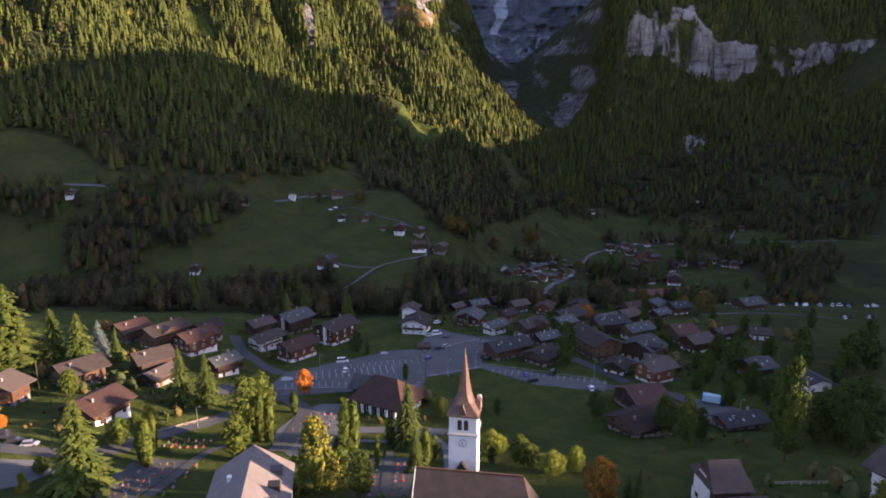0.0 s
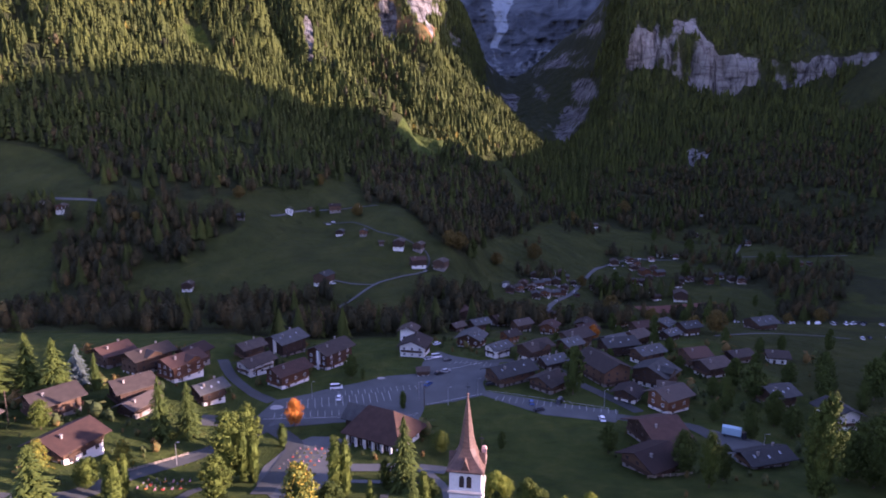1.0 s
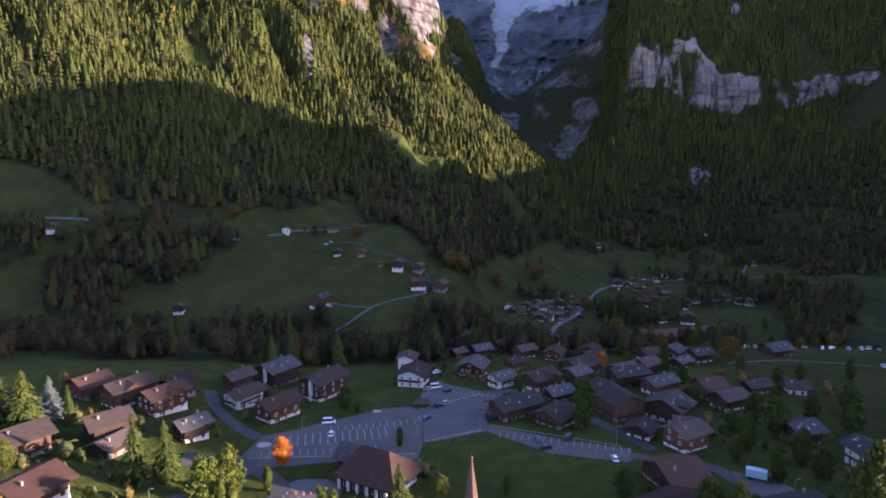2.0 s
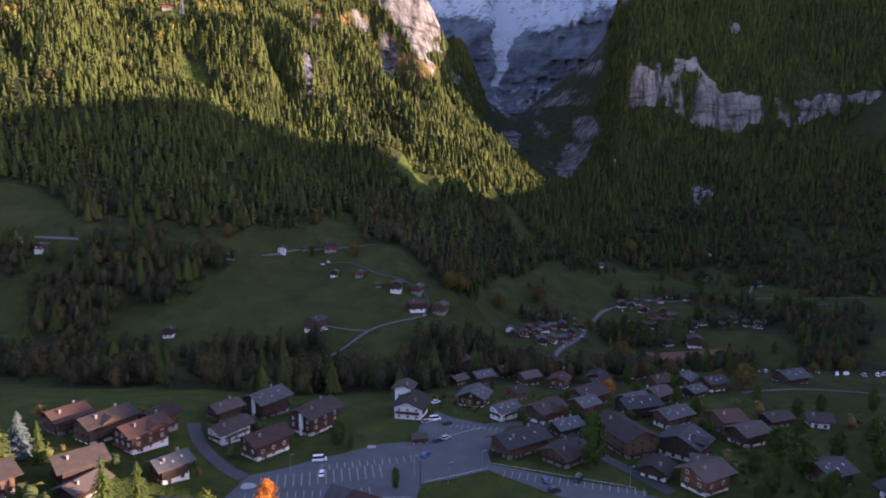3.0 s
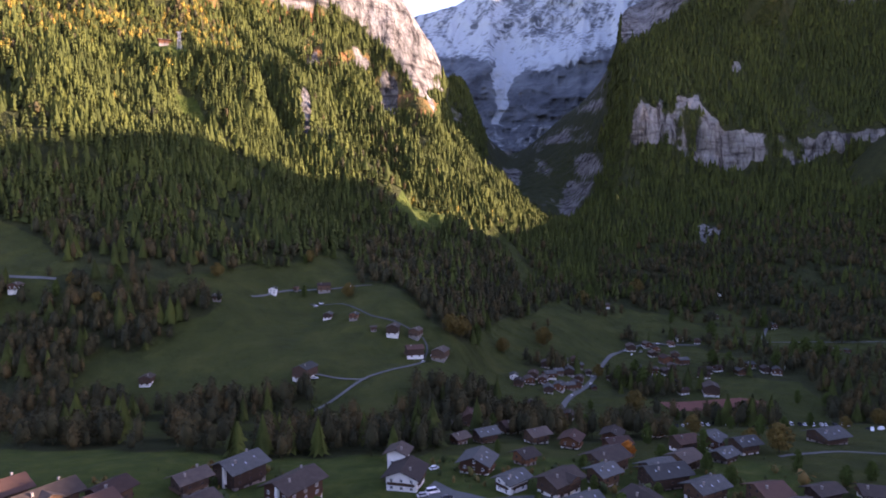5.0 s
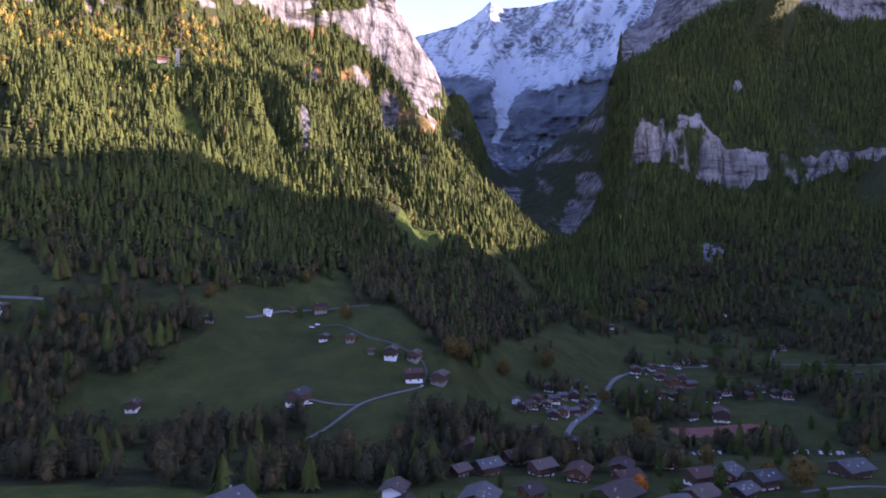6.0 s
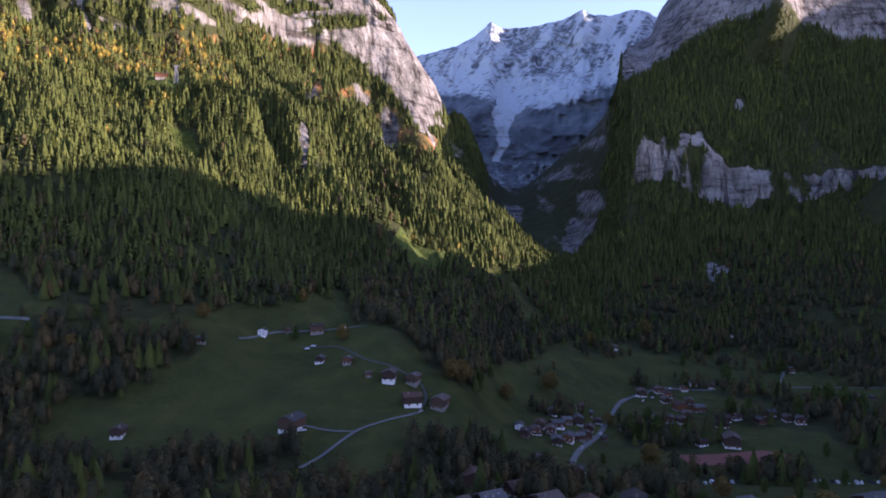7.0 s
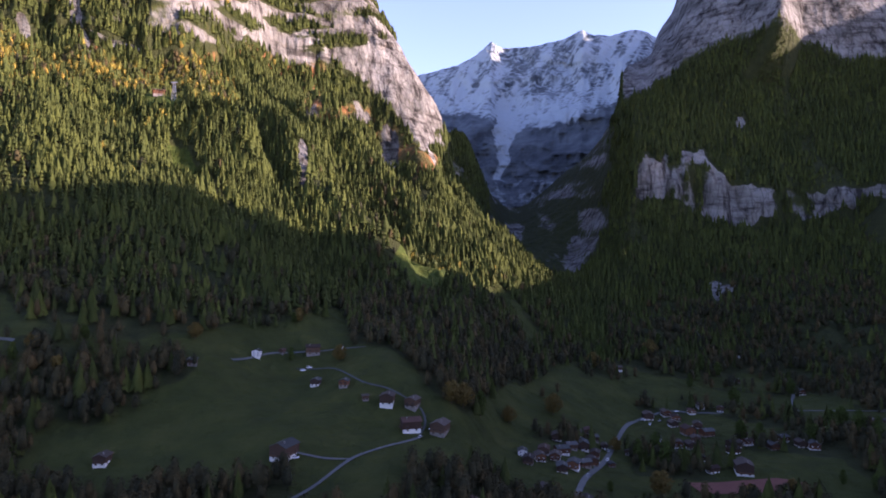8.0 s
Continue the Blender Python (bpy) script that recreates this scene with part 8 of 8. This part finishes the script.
grow("dark", 13.4, 155.6, 5.1)
grow("dark", 122.8, 264, 11.0)
grow("dark", 136.7, 272, 13.0)
grow("dark", 109.2, 251, 9.0)
grow("dark", 168, 273, 14.0)
grow("dark", 194, 272, 15.0)
grow("dark", 132, 188, 17.0)
grow("dark", 122.6, 183, 16.0)
grow("dark", 118.3, 163, 17.0)
grow("dark", 120, 225, 11.0)
grow("dark", 119, 211, 12.0)
grow("dark", 79.9, 176.7, 11.0)
grow("dark", 113.8, 312, 9.0)
grow("dark", 161, 315, 9.0)
grow("dark", 204, 327, 12.0)
grow("dark", 146, 262, 12.0)
grow("dark", 154, 250, 14.0)
grow("dark", 160, 236, 12.0)
grow("dark", 146, 236, 10.0)
grow("dark", 99, 226, 8.0)
grow("dark", 57, 300, 8.0)
grow("dark", 80, 297, 7.0)
grow("dark", 108, 283, 8.0)
grow("dark", 34, 285, 7.0)
grow("dark", 60, 330, 8.0)
grow("dark", 112, 330, 9.0)
grow("dark", 150, 330, 10.0)
grow("dark", 176, 322, 9.0)
grow("dark", 218, 300, 13.0)
grow("dark", 206, 262, 14.0)
grow("dark", 150, 205, 14.0)
grow("dark", 140, 200, 12.0)


# ---- hedges and garden shrubs ----
def garden_bushes():
    """Shrubs that fill the gardens between the houses, clear of roads and yards."""
    rng = np.random.RandomState(8)
    keep_off = [(o.matrix_basis.translation.x, o.matrix_basis.translation.y, 9.0) for o in scene.objects if o.parent is None and o.name.startswith(("chalet", "house", "parish", "church", "garage"))]
    paved = [(v.co.x, v.co.y, 3.6) for o in scene.objects if o.name.startswith(("road", "car_park", "pavement")) for v in o.data.vertices if v.co.y < 360]
    off = np.array(keep_off + paved)
    spots, high = [], []
    while len(spots) < 480:
        x, y = rng.uniform(-190, 210), rng.uniform(125, 350)
        if -5 < x < 62 and 150 < y < 230 and rng.rand() < 0.96:
            continue
        if -66 < x < 66 and 215 < y < 262 or -44 < x < -6 and 255 < y < 345:
            continue
        near = np.hypot(off[:, 0] - x, off[:, 1] - y)
        if (near < off[:, 2]).any() or near[:len(keep_off)].min() > 24:
            continue
        spots.append((x, y, ground(round(x, 1), round(y, 1)) - 0.2))
        high.append(rng.choice((1.6, 2.2, 3.0, 4.5, 7.0), p=(0.3, 0.3, 0.2, 0.14, 0.06)))
    spots, high = np.array(spots), np.array(high)
    wide = high * (0.8 + 0.5 * rng.rand(len(high)))
    grown("garden_shrubs", spots, high, wide, clump_shape(20, 9, 0.1), GARDEN, "mixed green and rusty garden shrubs between the chalets", "shrubs")


garden_bushes()

# ---- single trees on the meadows ----
grow("autumn", -134, 691, 13.6, "trees of the valley")
grow("dark", -138, 689, 10.4, "trees of the valley")
grow("autumn", -197, 610, 13.5, "trees of the valley")
grow("autumn", -221, 625, 11.1, "trees of the valley")
grow("dark", -265, 576, 12.5, "trees of the valley")
grow("autumn", -291, 559, 13.6, "trees of the valley")
grow("dark", -300, 550, 13.4, "trees of the valley")
grow("autumn", -267, 547, 11.7, "trees of the valley")
grow("autumn", 103, 704, 20.3, "trees of the valley")
grow("dark", 194, 897, 28.4, "trees of the valley")
grow("autumn", 182, 878, 20.8, "trees of the valley")
grow("autumn", 276, 954, 22.9, "trees of the valley")
grow("dark", 294, 974, 21.9, "trees of the valley")
grow("dark", 262, 936, 19.4, "trees of the valley")
grow("autumn", -86, 631, 14.0, "trees of the valley")
grow("dark", -127, 636, 12.3, "trees of the valley")
grow("autumn", 6, 579, 16.8, "trees of the valley")
grow("autumn", 15, 586, 18.8, "trees of the valley")
grow("dark", 29, 607, 20.5, "trees of the valley")
grow("autumn", 56, 651, 14.6, "trees of the valley")
grow("dark", 319, 804, 21.3, "trees of the valley")
grow("dark", 275, 662, 19.8, "trees of the valley")
grow("dark", 265, 676, 18.3, "trees of the valley")
grow("dark", 177, 614, 22.6, "trees of the valley")
grow("dark", 159, 628, 20.5, "trees of the valley")
grow("autumn", 150, 549, 18.1, "trees of the valley")
grow("dark", 185, 663, 17.9, "trees of the valley")
grow("dark", 331, 922, 22.0, "trees of the valley")
grow("dark", 348, 912, 18.8, "trees of the valley")
grow("autumn", 147, 653, 12.7, "trees of the valley")
grow("dark", 351, 685, 22.8, "trees of the valley")
grow("dark", 371, 701, 21.3, "trees of the valley")
grow("dark", 375, 683, 22.7, "trees of the valley")
grow("dark", 382, 669, 20.1, "trees of the valley")
grow("dark", 318, 656, 19.6, "trees of the valley")
grow("dark", 393, 826, 19.4, "trees of the valley")
grow("dark", 290, 855, 17.5, "trees of the valley")
grow("autumn", 20.3, 450.0, 8.0, "trees of the valley")
grow("dark", 30.0, 437.1, 10.0, "trees of the valley")
grow("autumn", 45.5, 484.7, 12.0, "trees of the valley")
grow("dark", 66.6, 470.2, 9.0, "trees of the valley")
grow("autumn", 67.5, 424.0, 11.0, "trees of the valley")
grow("dark", 83.8, 429.7, 13.0, "trees of the valley")
grow("autumn", 106.0, 476.5, 8.0, "trees of the valley")
grow("dark", 129.2, 490.1, 10.0, "trees of the valley")
grow("dark", 105.6, 387.2, 12.0, "trees of the valley")
grow("dark", 120.4, 390.8, 9.0, "trees of the valley")
grow("autumn", 138.2, 409.1, 11.0, "trees of the valley")
grow("dark", 120.6, 354.4, 13.0, "trees of the valley")
grow("dark", 162.0, 415.7, 8.0, "trees of the valley")
grow("autumn", 149.1, 367.8, 10.0, "trees of the valley")
grow("dark", 169.7, 398.7, 12.0, "trees of the valley")
grow("autumn", 157.7, 357.6, 14.0, "trees of the valley")
grow("dark", 194.0, 419.4, 9.0, "trees of the valley")
grow("dark", 262.9, 509.0, 11.0, "trees of the valley")
grow("dark", 114.5, 545.8, 8.0, "trees of the valley")
grow("autumn", 251.0, 568.8, 10.0, "trees of the valley")
grow("dark", 294.1, 579.2, 12.0, "trees of the valley")
grow("dark", 311.9, 569.0, 14.0, "trees of the valley")
grow("autumn", 270.1, 481.9, 9.0, "trees of the valley")
grow("dark", 319.9, 545.3, 11.0, "trees of the valley")
grow("autumn", 317.8, 516.8, 13.0, "trees of the valley")
grow("dark", 131.9, 527.6, 8.0, "trees of the valley")
grow("dark", 179.1, 538.8, 10.0, "trees of the valley")
grow("autumn", 213.9, 553.0, 12.0, "trees of the valley")
